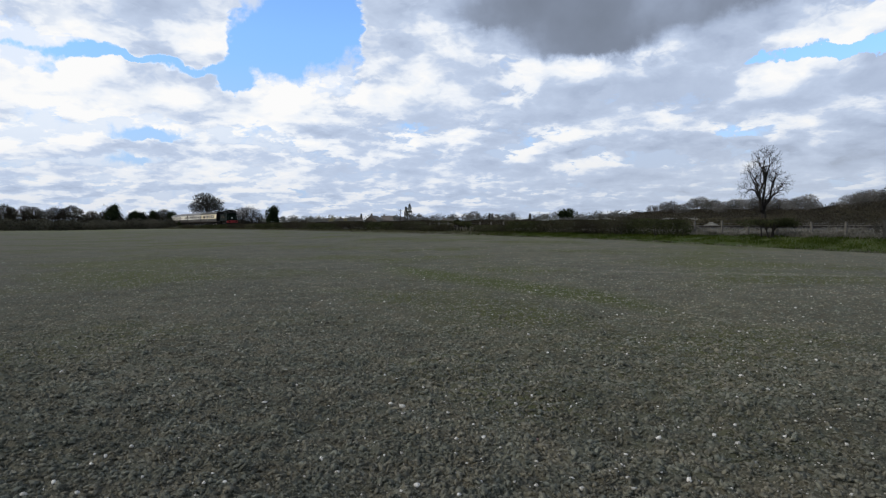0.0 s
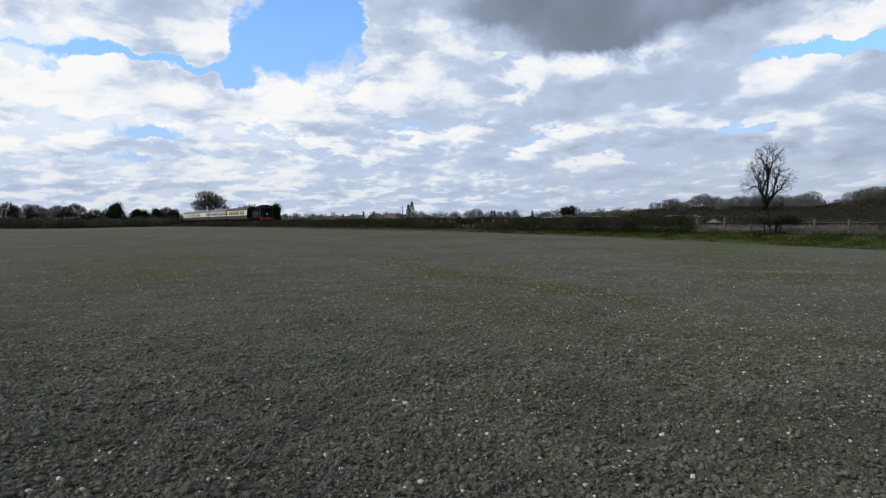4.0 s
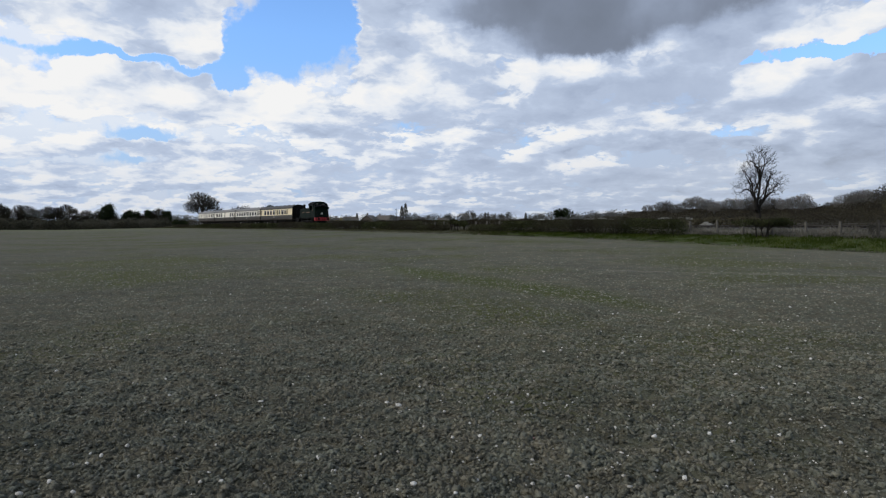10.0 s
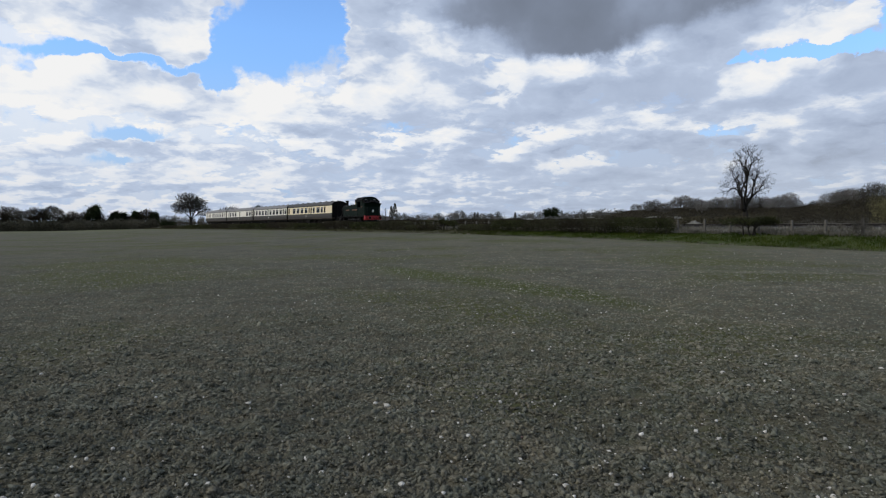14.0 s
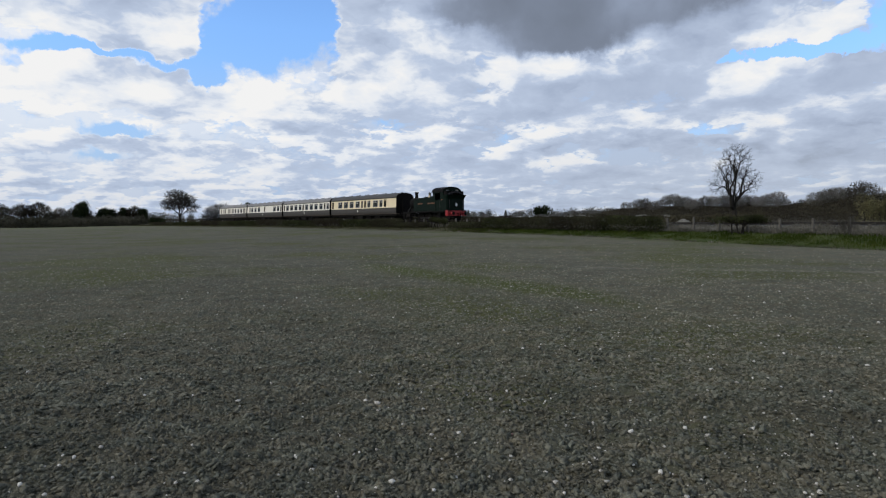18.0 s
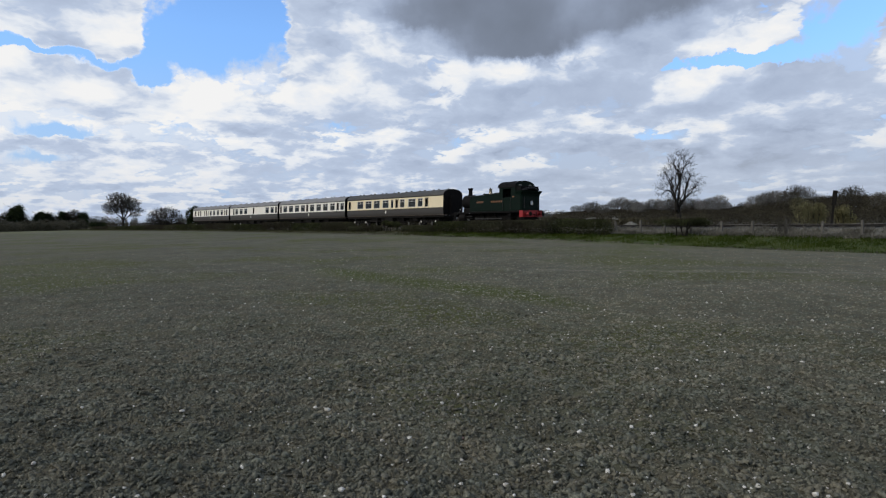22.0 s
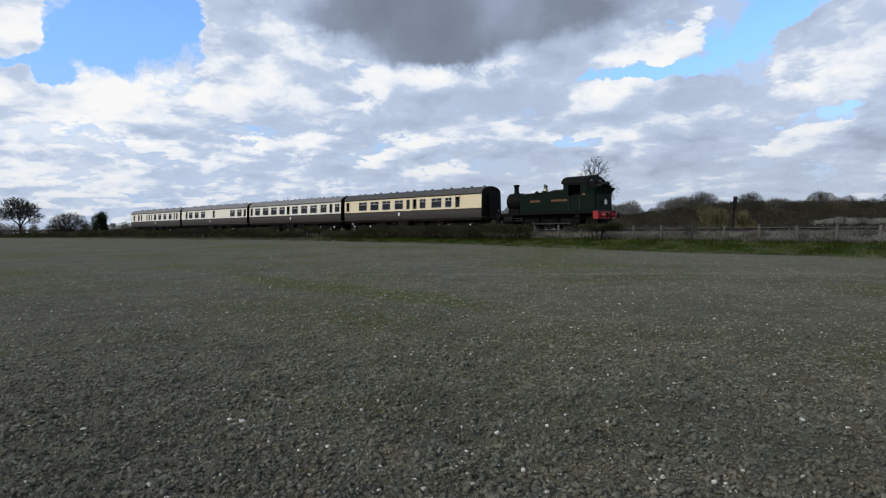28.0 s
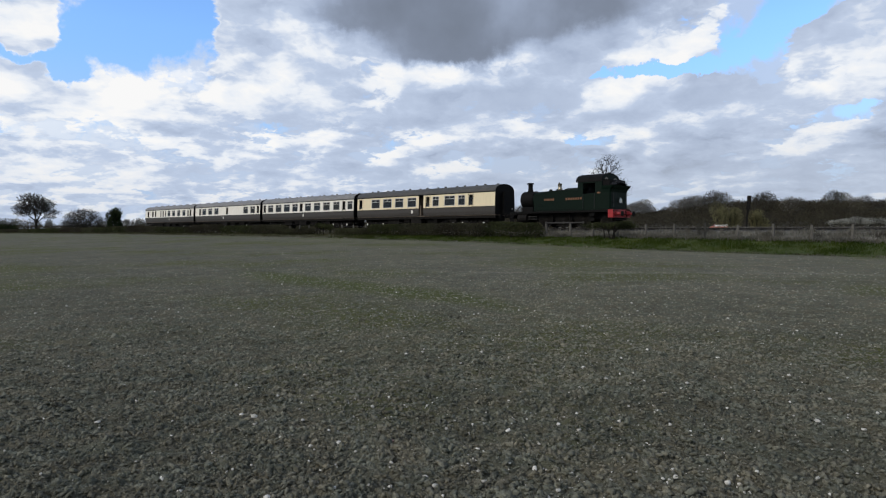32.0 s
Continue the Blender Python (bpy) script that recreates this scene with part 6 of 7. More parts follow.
# white flints that lie singly on the field: x, y, half width
FLINTS = (
    (-2.25, 4.17, 0.024),
    (-2.36, 4.24, 0.021),
    (-3.92, 6.45, 0.026),
    (-2.43, 5.66, 0.018),
    (-1.56, 4.37, 0.016),
    (-2.31, 6.66, 0.012),
    (-3.49, 6.69, 0.012),
    (-1.66, 6.65, 0.018),
    (-2.43, 3.62, 0.029),
    (-2.11, 3.60, 0.019),
    (-1.83, 3.80, 0.017),
    (-2.33, 3.74, 0.023),
    (-1.04, 4.50, 0.010),
    (-2.02, 5.69, 0.013),
    (-1.41, 6.06, 0.019),
    (-2.96, 6.09, 0.016),
    (-0.68, 5.38, 0.012),
    (-0.34, 5.31, 0.036),
    (0.04, 5.19, 0.021),
    (0.62, 5.36, 0.027),
    (0.90, 5.40, 0.015),
    (-0.57, 4.56, 0.014),
    (-0.12, 4.74, 0.017),
    (0.23, 4.78, 0.015),
    (0.29, 4.46, 0.020),
    (0.50, 7.96, 0.032),
    (0.09, 3.58, 0.021),
    (0.55, 3.66, 0.020),
    (0.81, 3.64, 0.022),
    (2.25, 4.83, 0.022),
    (1.55, 4.51, 0.027),
    (1.11, 3.62, 0.023),
)
rng_f = np.random.default_rng(77)
for i, (x, y, r) in enumerate(FLINTS):
    z = float(ground_z(x, y) + soil_relief(x, y)) + r * 0.8 + 0.012
    v, f = lumps(rng_f, np.zeros((1, 3)), np.array([r]), (0.6, 1.0), 0.42)
    ob = raw("flint", v, f, M["flint"])
    ob.matrix_basis = pose(x, y, z) @ Matrix.Scale(0.68, 4)
    tagged(ob, "pale flint stone lying on the tilled field", "stone", "flints on the field")
v, f = lumps(rng_f, np.zeros((1, 3)), np.array([0.019]), (0.6, 0.8), 0.25)
ob = raw("brick_piece", v, f, M["red_flint"])
ob.matrix_basis = pose(0.68, 4.54, float(ground_z(0.68, 4.54) + soil_relief(0.68, 4.54)) + 0.012)
tagged(ob, "dull red broken brick piece on the field", "stone")

# ------------------------------------------------------------ trees near the railway
DOME = ((0, 0.64, 0.38, 0.24), (-0.30, 0.60, 0.22, 0.15), (0.34, 0.50, 0.20, 0.10), (-0.30, 0.46, 0.18, 0.08), (0.28, 0.38, 0.16, 0.07), (-0.08, 0.83, 0.28, 0.16), (0.18, 0.7, 0.25, 0.17))
t_ = crown_tree("field_tree", "wide-crowned dark leafless tree with several stems", 12.9, 13.4, 5, DOME, "twig", 5200, 0.24, 0.050, 0.030, 7, 0.08)
put(t_, *at_bearing(-20.35, 238), 0)
UPSWEPT = ((0.03, 0.80, 0.27, 0.20), (0.30, 0.56, 0.22, 0.16), (-0.26, 0.50, 0.22, 0.15), (-0.16, 0.68, 0.24, 0.15), (0.08, 0.55, 0.26, 0.2))
t_ = crown_tree("tall_bare_tree", "tall leafless tree with upswept limbs behind the railway", 12.2, 7.9, 14, UPSWEPT, "twig", 3000, 0.22, 0.0120, 0.027, 4, 0.35)
put(t_, *at_bearing(26.8, 98), 10)
t_ = crown_tree("domed_tree", "low domed leafless tree with pale branches", 6.8, 10.0, 21, ((0, 0.44, 0.48, 0.54),), "twig", 3600, 0.16, 0.042, 0.034, 8, 0.1)
put(t_, *at_bearing(-17.2, 192), 0)
t_ = ivy_tree("ivy_clad_tree", "leaning tree thickly clad in dark ivy", (3.5, 3.5, 7.0), 5, 6000, 0.20, lean=0.15)
put(t_, *at_bearing(-15.15, 186), 0)
t_ = bush("dark_thicket", "rounded dark thicket beyond the railway", (4.8, 4, 3.4), 31, "ivy", 2600, 0.2, 10, "thicket", 9)
put(t_, *at_bearing(-22.1, 240), 0)
t_ = bush("dark_thicket", "low rounded dark thicket beyond the railway", (7.0, 4, 2.6), 32, "wood", 2400, 0.2, 10, "thicket", 9)
put(t_, *at_bearing(-12.9, 190), 0)

# hedgerow trees across the far end of the field
ROUND = crown_tree("hedgerow_tree", "leafless hedgerow tree with a rounded crown of fine twigs", 8.0, 7.2, 51, ((0, 0.66, 0.36, 0.28), (-0.22, 0.58, 0.26, 0.22), (0.24, 0.6, 0.26, 0.24)), "wood", 2200, 0.3, 0.048, 0.022, 5)
ROUND["group"] = "trees of the far hedgerow"
OVAL = crown_tree("hedgerow_tree", "leafless hedgerow tree with an upright crown of fine twigs", 8.0, 5.4, 52, ((0, 0.7, 0.34, 0.28), (-0.2, 0.52, 0.3, 0.24), (0.22, 0.56, 0.26, 0.22)), "wood", 1600, 0.3, 0.048, 0.02, 4)
OVAL["group"] = "trees of the far hedgerow"
IVY = ivy_tree("ivy_clad_tree", "hedgerow tree clad in dark ivy", (4.5, 4.5, 7.5), 53, 3800, 0.26)
IVY["group"] = "trees of the far hedgerow"
# bearing, height of the top above the eye in degrees, kind
ROW = ((-34.68, 1.77, "R"), (-34.19, 1.39, "O"), (-33.42, 1.62, "O"), (-32.84, 1.61, "R"), (-32.26, 1.24, "O"), (-31.49, 1.59, "R"), (-30.89, 1.46, "O"), (-30.32, 1.75, "R"), (-29.48, 0.97, "R"), (-28.94, 1.31, "R"), (-28.23, 1.19, "O"), (-27.63, 1.7, "I"), (-27.02, 1.12, "O"), (-26.12, 1.22, "I"), (-25.54, 1.16, "I"), (-24.96, 0.99, "R"), (-24.37, 1.26, "I"), (-23.77, 1.53, "R"), (-23.21, 1.19, "I"))
first = dict(R=ROUND, O=OVAL, I=IVY)
base_h = dict(R=8.0, O=8.0, I=7.0)
used = set()
for i, (az, top, kd) in enumerate(ROW):
    d = 262 - 0.2 * (az + 40)
    x, y, z = at_bearing(az, d)
    tall = math.tan(radians(top)) * d + EYE_Z - z
    sc = tall / base_h[kd]
    if kd in used:
        again(first[kd], x, y, z, 57.0 * i, sc)
    else:
        put(first[kd], x, y, z, 20, sc)
        used.add(kd)


def belt(name, label, spans, mat, n, leaf, seed, category="wood", rag=0.2, tier=1.0, depth=0.07):
    """A far belt of scrub or wood: (bearing, distance, height of its top above the eye in degrees), joined up."""
    rng = np.random.default_rng(seed)
    a = rng.uniform(spans[0][0], spans[-1][0], n)
    cols = list(zip(*spans))
    d = np.interp(a, cols[0], cols[1]) * (1 + depth * rng.uniform(-1, 1, n))
    x, y = d * np.sin(np.radians(a)), d * np.cos(np.radians(a))
    g = ground_z(x, y)
    lump = 0.6 * value_noise(x / max(leaf * 9, 5.0), y / max(leaf * 9, 5.0), seed) + 0.4 * value_noise(x / (leaf * 3.5), y / (leaf * 3.5), seed + 1)
    tall = EYE_Z + np.tan(np.radians(np.interp(a, cols[0], cols[2]))) * d - g
    h = np.maximum(tall, 0.6) * (1 - rag * 1.5 * (1 - lump))
    z = g + h * (1 - tier * rng.uniform(0, 1, n) ** 1.3)
    v, f = leaves(rng, np.stack([x, y, z], -1), leaf, 1.3)
    return tagged(raw(name, v, f, mat), label, category, kind="stuff")


belt("far_hedgerow", "dense dark hedgerow across the far end of the field", ((-41, 262, 0.8), (-33, 260, 0.72), (-29, 258, 0.75), (-25, 256, 0.85), (-23.1, 254, 0.9), (-22.8, 254, 0.3)), M["dark_hedge"], 52000, 0.38, 61, "hedgerow", 0.5)
WOOD_TOP = ((16.2, 320, 0.95), (17.6, 320, 1.25), (21, 310, 1.45), (26, 300, 1.45), (30.3, 290, 1.4), (33, 285, 1.95), (36.5, 281, 2.4), (39, 279, 2.55), (43, 275, 2.35), (47, 270, 2.2), (56, 270, 2.2))
belt("wood_edge", "dark leafless wood on the rise beyond the railway", WOOD_TOP, M["wood"], 105000, 0.30, 62, "wood", 0.3, depth=0.14)
belt("wood_thicket", "dark tangled growth inside the wood", [(a, d + 22, e - 0.3) for a, d, e in WOOD_TOP], M["wood"], 15000, 1.15, 68, "wood", 0.2, depth=0.06)
belt("wood_scrub", "brown scrub along the foot of the wood", ((13, 240, 1.0), (20, 235, 1.35), (26, 230, 1.4), (34, 225, 1.75), (42, 225, 1.85), (56, 225, 1.85)), M["wood"], 44000, 0.28, 63, "scrub", 0.45)


def copse(name, label, spans, mat, trees, each, leaf, seed, width=(5, 11), short=0.55):
    """Rounded crowns standing close along a far skyline: (bearing, distance, height above the eye in degrees)."""
    rng = np.random.default_rng(seed)
    a = np.sort(rng.uniform(spans[0][0], spans[-1][0], trees))
    cols = list(zip(*spans))
    d = np.interp(a, cols[0], cols[1]) * (1 + 0.05 * rng.uniform(-1, 1, trees))
    x, y = d * np.sin(np.radians(a)), d * np.cos(np.radians(a))
    g = ground_z(x, y)
    up = np.interp(a, cols[0], cols[2]) * (short + (1 - short) * rng.uniform(0, 1, trees) ** 0.8)
    top = np.maximum(EYE_Z + np.tan(np.radians(up)) * d, g + 2)
    w = rng.uniform(*width, trees)
    hh = np.minimum((top - g) * 0.95, w * rng.uniform(0.8, 1.3, trees))
    q = rng.normal(size=(trees, each, 3))
    q *= (rng.uniform(0, 1, (trees, each, 1)) ** 0.45) / np.linalg.norm(q, axis=2, keepdims=True)
    q *= 1 + 0.08 * rng.uniform(-1, 1, (trees, each, 1))
    p = np.stack([x, y, top - hh / 2], -1)[:, None] + q * np.stack([w / 2, w / 2, hh / 2], -1)[:, None]
    k = each // 6
    p[:, :k, 2] = g[:, None] + (top - g)[:, None] * rng.uniform(0, 0.6, (trees, k))
    v, f = leaves(rng, p.reshape(-1, 3), leaf, 1.3)
    return tagged(raw(name, v, f, mat), label, "trees", kind="stuff")


copse("far_treeline", "far line of trees round the town, greyed by haze in their colour", ((-24, 560, 0.95), (-20, 580, 1.0), (-16, 620, 1.0), (-12.5, 640, 1.0), (-10, 640, 1.05), (-7, 700, 1.1), (-4, 760, 1.15), (0, 760, 1.2), (4, 700, 1.2), (8, 640, 1.25), (12, 560, 1.35), (16, 520, 1.5), (20, 520, 1.6)), M["hazed_tree"], 150, 380, 0.65, 64, (6, 17), 0.62)
copse("wood_crowns", "brown rounded leafless crowns along the top of the wood", ((16.5, 325, 1.5), (18.5, 322, 1.9), (22, 312, 2.1), (26, 302, 2.0), (30.3, 292, 1.7), (33, 288, 2.3), (38, 284, 2.5), (43, 280, 2.5), (47, 276, 2.6), (52, 276, 2.6)), M["wood"], 46, 460, 0.28, 67, (6, 12), 0.5)
copse("middle_trees", "scattered grey-brown garden trees before the town, paled for haze", ((-15, 372, 0.95), (-10, 372, 1.0), (-6, 372, 0.95), (-2, 360, 1.0), (3, 350, 1.05), (8, 340, 0.9), (13, 330, 1.0)), M["hazed_tree"], 62, 480, 0.34, 66, (4, 9), 0.5)
belt("far_scrub", "far dark hedges before the town", ((-24, 330, 0.45), (-19, 320, 0.42), (-15, 300, 0.42), (-9, 300, 0.4), (-4, 300, 0.45), (2, 290, 0.5), (7, 280, 0.5), (12, 270, 0.5), (17, 260, 0.45)), M["wood"], 44000, 0.30, 65, "hedges", 0.25)
for i, (a, d, n, hh, lb) in enumerate(((-9.9, 420, 900, 6.4, "yellow-flowering bush before the town"), (-9.0, 428, 900, 6.0, "yellow-flowering bush before the town"), (-3.4, 480, 700, 5.6, "yellow-flowering bush before the town"))):
    b_ = bush("flowering_bush", lb, (7, 5, hh), 90 + i, "gorse", n, 0.5, 4)
    put(b_, *at_bearing(a, d))

CROWNS = crown_tree("wood_tree", "tall leafless tree on the wooded rise, crown paled for haze", 12.0, 10.5, 71, ((0, 0.68, 0.38, 0.28), (-0.24, 0.58, 0.26, 0.24), (0.26, 0.6, 0.26, 0.24)), "crown", 1500, 0.3, 0.050, 0.018, 5)
CROWNS["group"] = "trees on the wooded rise"
DARKC = crown_tree("wood_tree", "leafless tree with a dark spreading crown on the wooded rise", 12.0, 12.0, 72, ((0, 0.62, 0.4, 0.3), (-0.26, 0.56, 0.24, 0.24), (0.26, 0.56, 0.24, 0.24), (0, 0.8, 0.26, 0.19)), "twig_pale", 1700, 0.26, 0.050, 0.018, 6)
DARKC["group"] = "trees on the wooded rise"
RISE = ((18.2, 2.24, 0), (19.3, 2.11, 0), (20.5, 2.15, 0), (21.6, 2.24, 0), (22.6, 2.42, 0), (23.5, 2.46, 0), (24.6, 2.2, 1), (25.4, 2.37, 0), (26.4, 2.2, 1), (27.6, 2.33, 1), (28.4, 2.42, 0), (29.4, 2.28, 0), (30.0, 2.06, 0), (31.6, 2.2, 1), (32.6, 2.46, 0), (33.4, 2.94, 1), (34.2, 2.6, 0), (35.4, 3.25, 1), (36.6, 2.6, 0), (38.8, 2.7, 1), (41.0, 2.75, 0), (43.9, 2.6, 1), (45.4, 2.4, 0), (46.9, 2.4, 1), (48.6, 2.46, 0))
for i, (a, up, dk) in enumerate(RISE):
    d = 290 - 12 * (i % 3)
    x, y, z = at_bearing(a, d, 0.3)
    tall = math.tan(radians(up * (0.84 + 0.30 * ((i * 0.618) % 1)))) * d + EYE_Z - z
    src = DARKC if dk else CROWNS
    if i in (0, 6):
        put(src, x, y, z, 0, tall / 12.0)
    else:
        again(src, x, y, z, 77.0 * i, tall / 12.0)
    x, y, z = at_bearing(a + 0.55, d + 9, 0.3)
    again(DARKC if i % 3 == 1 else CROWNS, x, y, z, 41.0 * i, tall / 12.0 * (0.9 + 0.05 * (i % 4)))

for a, d, w, hh, m_, lb in ((36.3, 150, 6.2, 6.9, "willow", "yellowish budding willow bush before the wood"), (38.7, 150, 4.6, 4.9, "willow", "yellowish budding willow bush before the wood")):
    b_ = bush("willow_bush", lb, (w, 4.5, hh), int(a * 10), m_, 6500, 0.13, 12, lobes=10)
    put(b_, *at_bearing(a, d), -a)
for a, d, w, hh, sd in ((19.6, 105, 2.6, 2.3, 9), (20.5, 104, 2.4, 2.2, 10), (21.3, 105, 2.3, 2.5, 1), (44.4, 130, 4.6, 2.8, 2), (45.9, 130, 4.8, 3.1, 3), (47.6, 130, 4.6, 2.8, 4), (13.0, 150, 3.6, 2.7, 5), (14.0, 152, 3.4, 2.9, 6), (15.0, 155, 3.0, 2.6, 7), (24.4, 110, 2.4, 1.7, 8)):
    b_ = bush("blossoming_thorn", "blackthorn bush covered in white blossom", (w, 2.4, hh), 300 + sd, "blossom", 2000, 0.10, 12, lobes=9, group="blossoming thorns", skirt=0.08, rise=(0.6, 0.8), tall=0.6)
    put(b_, *at_bearing(a, d), -a)

# single trees of the far view
for a, d, tall, w, sd in ((-3.34, 470, 15.0, 3.6, 1), (-3.02, 470, 17.0, 4.4, 2), (4.18, 620, 13.6, 2.8, 3), (4.44, 640, 14.0, 2.8, 4), (-7.35, 520, 10.8, 2.6, 5), (7.8, 600, 12.5, 3.4, 6)):
    o_ = thing("poplar", Matrix.Identity(4), "tall narrow poplar on the far skyline", "tree", "poplars on the skyline")
    t = Tubes()
    r2 = random.Random(sd)
    t.limb(Vector((0, 0, 0)), Vector((0, 0, tall)), 0.3, 0.04, 5)
    for i in range(70):
        z = tall * r2.uniform(0.08, 0.9)
        an = r2.uniform(0, 6.28)
        rr = w * 0.5 * (1 - abs(z / tall - 0.42)) * r2.uniform(0.5, 1)
        t.limb(Vector((0, 0, z)), Vector((math.cos(an) * rr, math.sin(an) * rr, z + tall * 0.12)), 0.09, 0.03, 3)
    t.done("trunk", M["twig"], o_)
    rg = np.random.default_rng(sd)
    n = 900
    zz = rg.uniform(0.05, 1, n)
    rr = w * 0.5 * np.sin(np.clip(zz * 0.92 + 0.08, 0, 1) * math.pi) ** 0.7 * rg.uniform(0.2, 1, n) ** 0.5
    an = rg.uniform(0, 6.28, n)
    v, f = leaves(rg, np.stack([rr * np.cos(an), rr * np.sin(an), zz * tall], -1), 0.5)
    raw("crown", v, f, M["hazed_tree"], o_)
    put(o_, *at_bearing(a, d))
# the skyline oaks reuse the crown whose colour is paled for haze
t_ = again(CROWNS, *at_bearing(2.8, 430, 0.3), 30, 1.0)
tagged(t_, "broad leafless oak on the skyline", "tree", "trees on the skyline")
t_ = again(CROWNS, *at_bearing(2.1, 440, 0.3), 130, 0.88)
tagged(t_, "broad leafless oak on the skyline", "tree", "trees on the skyline")
t_ = ivy_tree("evergreen_tree", "dense dark round evergreen tree before the town", (11, 10, 11.0), 15, 3800, 0.5)
put(t_, *at_bearing(10.95, 400))


# ------------------------------------------------------------ houses, poles, road
def house(label, w, d, h, roof, wall, name="house", chim=1):
    ob = thing(name, Matrix.Identity(4), label, "house", "houses of the far town")
    part("wall", box(B(), 0, 0, h / 2, w, d, h), M[wall], ob)
    b = B()
    e = 0.35
    for sgn in (-1, 1):
        pts = [(-w / 2 - e, sgn * (d / 2 + e), h - 0.15), (w / 2 + e, sgn * (d / 2 + e), h - 0.15), (w / 2 + e, 0, h + roof), (-w / 2 - e, 0, h + roof)]
        lo = [b.verts.new(p) for p in pts]
        hi = [b.verts.new((p[0], p[1], p[2] + 0.18)) for p in pts]
        b.faces.new(lo)
        b.faces.new(hi)
        for i in range(4):
            b.faces.new((lo[i], lo[(i + 1) % 4], hi[(i + 1) % 4], hi[i]))
    rf = part("roof", b, M["house_roof"], ob)
    for sgn in (-1, 1):
        b = B()
        g = [b.verts.new((sgn * w / 2, -d / 2, h)), b.verts.new((sgn * w / 2, d / 2, h)), b.verts.new((sgn * w / 2, 0, h + roof))]
        g2 = [b.verts.new((sgn * (w / 2 - 0.3), p.co.y, p.co.z)) for p in g]
        b.faces.new(g)
        b.faces.new(g2)
        for i in range(3):
            b.faces.new((g[i], g[(i + 1) % 3], g2[(i + 1) % 3], g2[i]))
        part("gable", b, M[wall], ob)
    for c in range(chim):
        part("chimney", box(B(), (-0.35 + 0.7 * c) * w, 0, h + roof + 0.5, 0.9, 0.7, 1.8, 0.03), M["house_wall"], rf)
    for i in range(3):
        for zz in ((1.4, 3.9) if h > 4.2 else (1.4,)):
            x = (-0.33 + 0.33 * i) * w
            fr = part("window_frame", box(B(), x, -d / 2 - 0.02, zz, 1.25, 0.08, 1.25, 0.02), M["white"], ob)
            part("pane", box(B(), x, -d / 2 - 0.07, zz, 1.05, 0.03, 1.05), M["pane"], fr)
    return ob


HOUSES = ((-6.2, 400, 12, 8, 4.2, 3.0, "house_wall", 70), (-4.9, 470, 10, 7, 5.0, 3.2, "house_render", -15), (-4.0, 480, 9, 7, 4.6, 3.0, "house_wall", 35), (-7.9, 520, 11, 7, 4.8, 3.2, "house_render", 5),
          (-8.9, 540, 9, 7, 4.4, 3.0, "house_wall", -30), (-1.6, 620, 12, 8, 5.0, 4.0, "house_wall", 60), (0.4, 640, 11, 8, 5.0, 3.4, "house_render", -20), (5.9, 600, 11, 8, 5.0, 4.2, "house_wall", 75),
          (-10.6, 480, 12, 8, 3.4, 3.0, "house_wall", -12))
for a, d, w, dp, h, rf, wl, turn in HOUSES:
    hs = house("far %s house with a brown tiled roof" % ("brick" if wl == "house_wall" else "pale rendered"), w, dp, h, rf, wl)
    put(hs, *at_bearing(a, d, 0.2), -a + turn)
shed = thing("long_shed", Matrix.Identity(4), "long low pale shed before the town", "shed")
part("wall", box(B(), 0, 0, 1.4, 14, 7, 2.8), M["house_render"], shed)
b = sweep(B(), [(-3.9, 2.75), (3.9, 2.75), (0.0, 4.1)], -7.3, 7.3)
part("roof", b, M["white"], shed, "whitish sheet roof")
for i in range(6):
    part("shed_door", box(B(), -5.6 + 2.2 * i, -3.53, 1.1, 1.3, 0.06, 2.1, 0.02), M["pane"], shed)
put(shed, *at_bearing(9.0, 385, 0.2), -9)


def pole(name, label, tall, r, arms):
    ob = thing(name, Matrix.Identity(4), label, "pole")
    part("shaft", lathe(B(), [(r, 0), (r * 0.9, tall * 0.5), (r * 0.7, tall), (0.01, tall + 0.05)], "z", n=10), M["bark"], ob)
    for z in arms:
        arm = part("crossarm", box(B(), 0, 0.12, z, 1.9, 0.1, 0.12, 0.01), M["bark"], ob)
        for x in (-0.8, -0.3, 0.3, 0.8):
            part("insulator", lathe(B(), [(0.05, 0), (0.06, 0.08), (0.03, 0.16)], "z", (x, 0.12, z + 0.06), 8), M["white"], arm)
    return ob


put(pole("telegraph_pole", "far wooden telegraph pole with crossarms", 9.5, 0.16, (8.7,)), *at_bearing(-3.85, 330), 10)
put(pole("lamp_pole", "thin pale pole before the wood", 4.6, 0.07, ()), *at_bearing(22.9, 150), 0)
# a heap of pale gravel just beyond the railway
heap_rng = np.random.default_rng(91)
k_ = 1500
ang_, rad_ = heap_rng.uniform(0, 2 * np.pi, k_), np.sqrt(heap_rng.uniform(0, 1, k_))
hx, hy = rad_ * np.cos(ang_) * 2.2, rad_ * np.sin(ang_) * 2.0
hz = 1.38 * (1 - rad_) ** 0.9 + heap_rng.uniform(-0.05, 0.05, k_)
v, f = lumps(heap_rng, np.stack([hx, hy, hz], -1), heap_rng.uniform(0.08, 0.16, k_), (0.6, 0.9), 0.3)
ob = raw("gravel_heap", v, f, M["blossom"])
put(ob, *at_bearing(22.95, 62, 0.05))
tagged(ob, "low heap of pale gravel beside the railway", "gravel heap", kind="stuff")
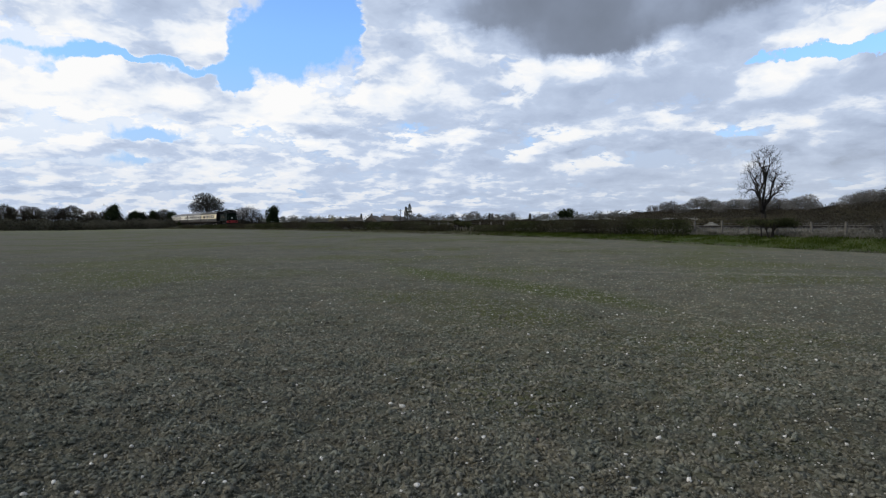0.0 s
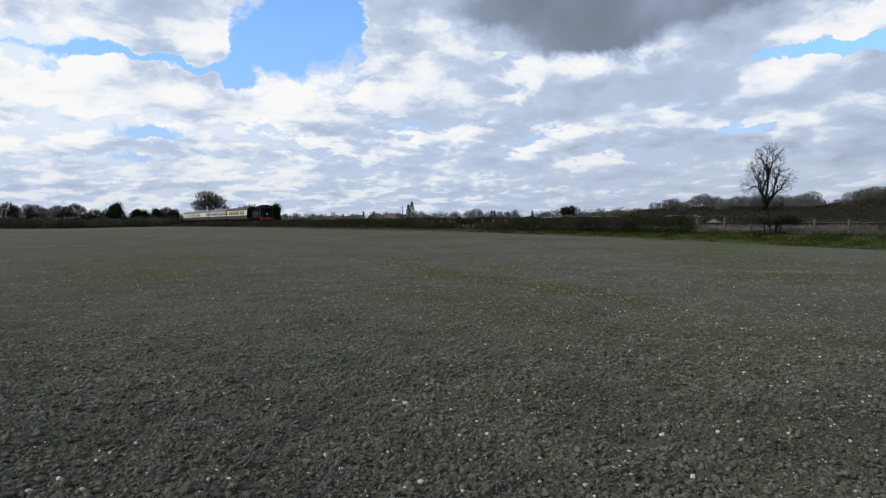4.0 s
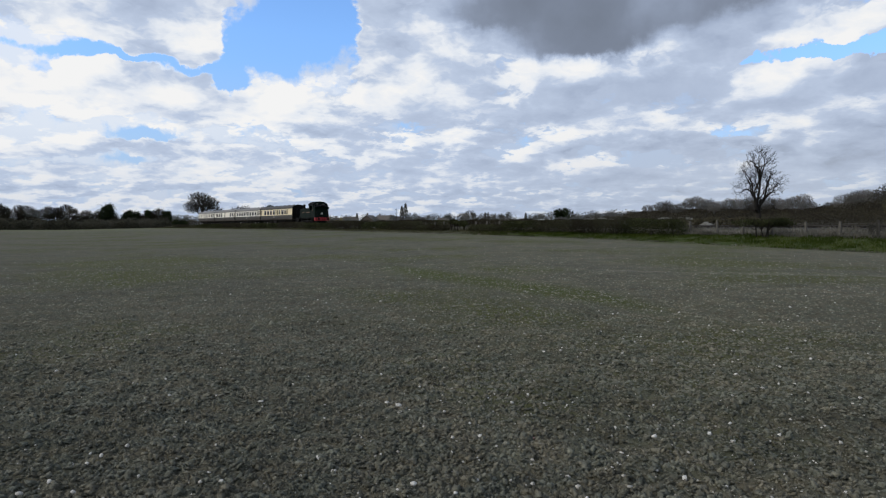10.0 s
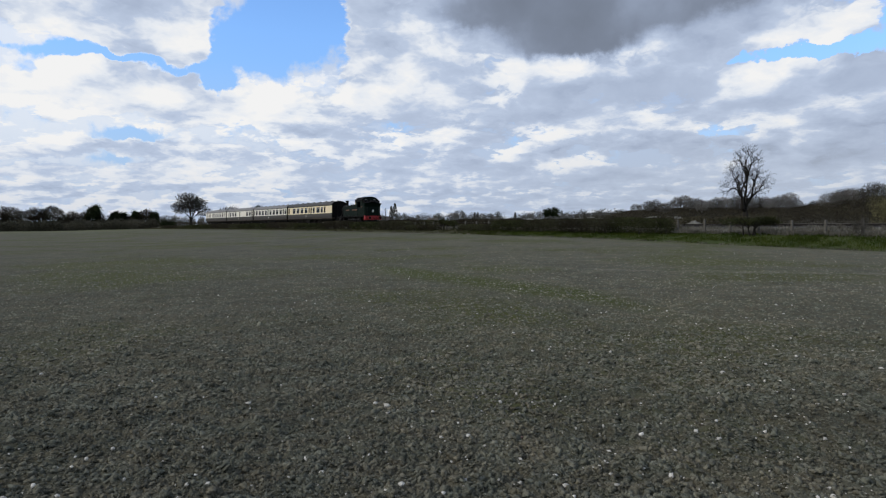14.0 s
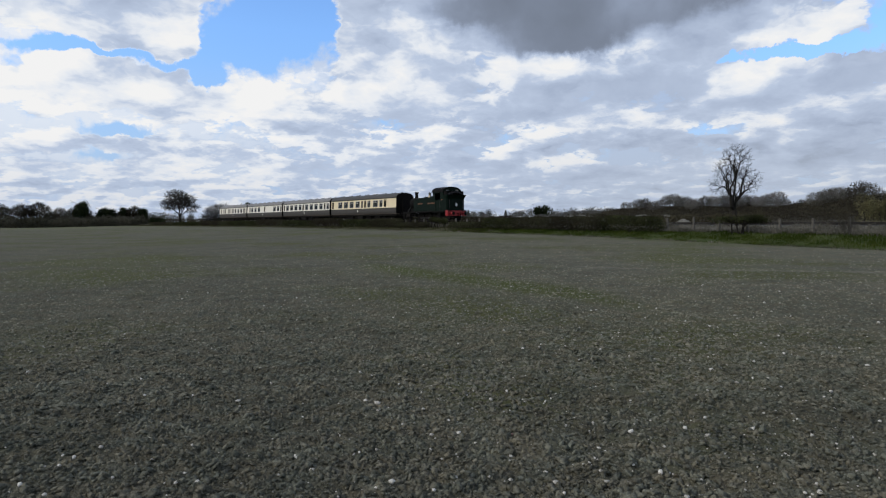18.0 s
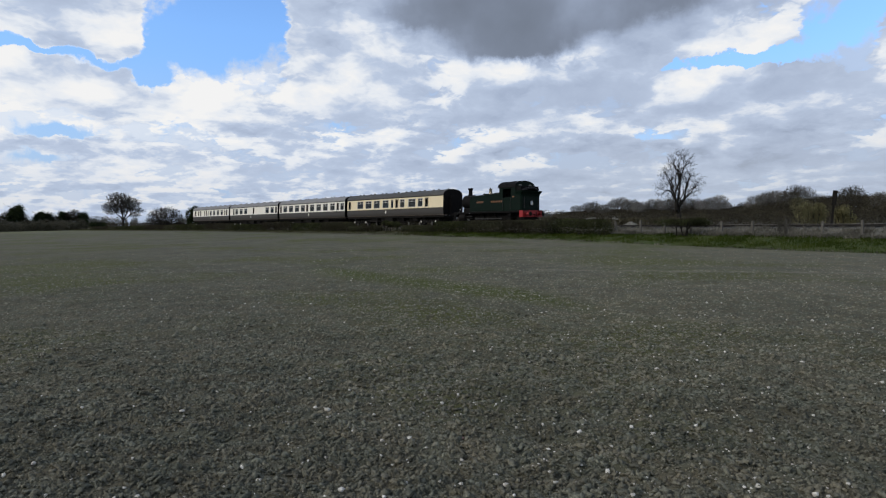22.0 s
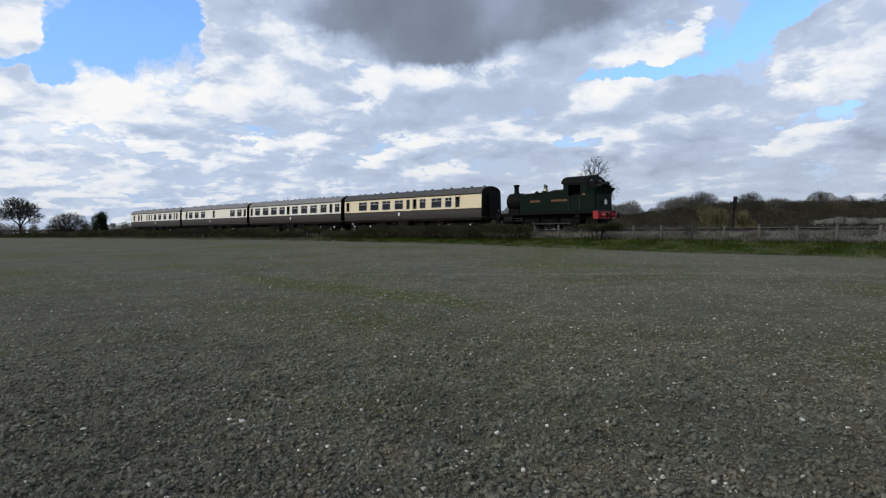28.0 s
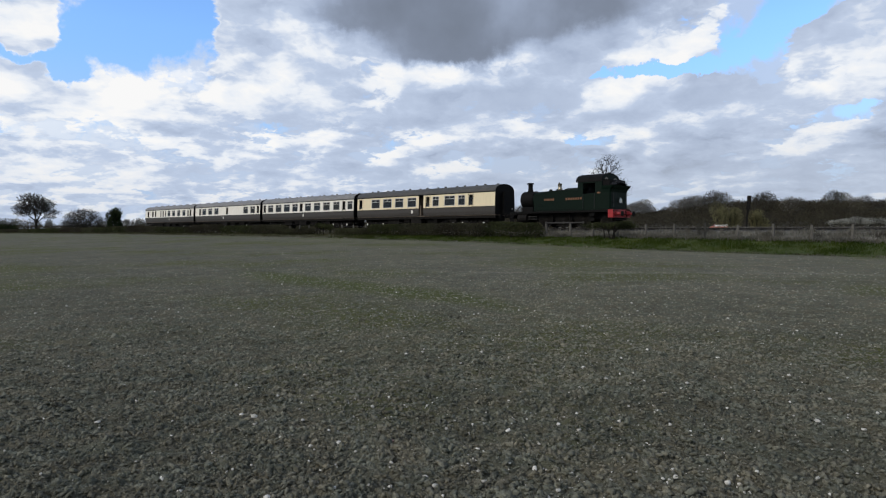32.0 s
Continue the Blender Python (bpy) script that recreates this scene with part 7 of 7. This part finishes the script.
# leaning stump of an old signal post
sp_ = thing("old_signal_post", Matrix.Identity(4), "leaning dark timber stump of an old signal post", "post")
part("shaft", box(B(), 0, 0, 1.9, 0.22, 0.22, 3.8, 0.03), M["grime"], sp_)
b = box(B(), 0.02, 0, 3.75, 0.42, 0.32, 1.5, 0.04)
part("casing", b, M["grime"], sp_)
for zz in (3.15, 3.7, 4.25):
    part("iron_band", box(B(), 0.02, 0, zz, 0.45, 0.35, 0.07, 0.01), M["grime"], sp_)
x, y, z = at_bearing(37.85, 78)
sp_.matrix_basis = pose(x, y, z, 0, 4.5, -37.85)

ROAD_A = Vector((*at_bearing(46.95, 190)[:2], 0))
ROAD_B = Vector((*at_bearing(35.83, 184)[:2], 0))
ROAD_D = (ROAD_B - ROAD_A) / 3.0


def road_at(t):
    p = ROAD_A + ROAD_D * (t - 29.0)
    return p.x, p.y, float(ground_z(p.x, p.y)) + 0.12


rv, rf_ = [], []
nrm = Vector((-ROAD_D.y, ROAD_D.x, 0)).normalized()
for i in range(90):
    t = -20 + i
    px, py, pz = road_at(t)
    for w in (-3.2, -3.0, 3.0, 3.2):
        q = Vector((px, py, 0)) + nrm * w
        rv.append((q.x, q.y, pz - (0.25 if abs(w) > 3.1 else 0.0)))
    if i:
        for j in range(3):
            rf_.append((4 * i - 4 + j, 4 * i - 3 + j, 4 * i + 1 + j, 4 * i + j))
tagged(raw("road", np.array(rv), np.array(rf_), M["tarmac"], smooth=True), "narrow tarmac road before the wood", "road", kind="structure")


def build_van():
    van = thing("delivery_van", Matrix.Identity(4), "red-fronted white delivery van driving along the far road", "van")
    cab = [(1.0, 0.45), (2.25, 0.45), (2.3, 0.95), (1.75, 1.15), (1.25, 1.58), (1.0, 1.62)]
    part("cab", slab(B(), [(x, -0.9, z) for x, z in cab], 1.8), M["van_red"], van, "red cab")
    part("load_body", box(B(), -0.6, 0, 1.02, 3.2, 1.86, 1.24, 0.06), M["white"], van, "white load body")
    part("side_stripe", box(B(), -0.6, 0, 1.0, 3.0, 1.88, 0.3, 0.01), M["van_red"], van)
    part("windscreen", slab(B(), [(1.3, -0.8, 1.55), (1.74, -0.8, 1.18), (1.77, -0.8, 1.18), (1.33, -0.8, 1.57)], 1.6), M["pane"], van)
    for s in (-1, 1):
        part("side_window", box(B(), 1.3, s * 0.905, 1.3, 0.5, 0.02, 0.34, 0.005), M["pane"], van)
        part("headlight", box(B(), 2.28, s * 0.65, 0.78, 0.06, 0.3, 0.16, 0.02), M["lamp_glow"], van)
        for x in (1.5, -1.4):
            ty = part("tyre", lathe(B(), [(0.16, -0.1), (0.33, -0.1), (0.33, 0.1), (0.16, 0.1)], "y", (x, s * 0.8, 0.33), 16), M["tyre"], van)
            part("rim", lathe(B(), [(0.02, -0.11), (0.17, -0.11), (0.17, 0.11), (0.02, 0.11)], "y", (x, s * 0.8, 0.33), 12), M["steel"], ty)
    part("bumper", box(B(), 2.3, 0, 0.5, 0.12, 1.8, 0.2, 0.03), M["black"], van)
    return van


VAN = build_van()



# ------------------------------------------------------------ what moves
def motions():
    half = [0.5 * i for i in range(65)]
    walk(ENGINE, [(t, on_rails(run(t) - 6.45)) for t in half])
    for i, c in enumerate(COACHES):
        walk(c, [(t, on_rails(run(t) + COACH / 2 + GAP * i)) for t in half])
    ticks = [0.1 * i for i in range(321)]
    gone = [run(0) - run(t) for t in ticks]
    # a wheel turns as far as its thing has rolled; once the train stands two rows are enough
    moving = [i for i, t in enumerate(ticks) if t <= 29.2] + [320]
    for ws, x, r in TURNING:
        walk(ws, [(ticks[i], Matrix.Translation((x, 0, r)) @ Matrix.Rotation(gone[i] / r, 4, "Y")) for i in moving])
    for rod, s in RODS:
        rows = []
        for i in moving:
            a = gone[i] / 0.70
            p = Matrix.Rotation(a, 4, "Y") @ Vector((0.30, 0, 0) if s < 0 else (0, 0, 0.30))
            rows.append((ticks[i], Matrix.Translation((p.x, 0, 0.70 + p.z))))
        walk(rod, rows)
    # once the train stands, the guard's door swings in
    for door, hinge, sgn in DOORS:
        rows = ((0.0, 0), (28.0, 0), (29.9, 0), (30.2, 3), (30.5, 38), (30.8, 72), (31.1, 84), (32.0, 85))
        walk(door, [(t, Matrix.Translation(hinge) @ Matrix.Rotation(radians(a * sgn), 4, "Z")) for t, a in rows])
    # the van comes along the far road from the right
    face = math.degrees(math.atan2(ROAD_D.y, ROAD_D.x))
    walk(VAN, [(float(t), pose(*road_at(t), 0, 0, face)) for t in range(0, 33)])


motions()
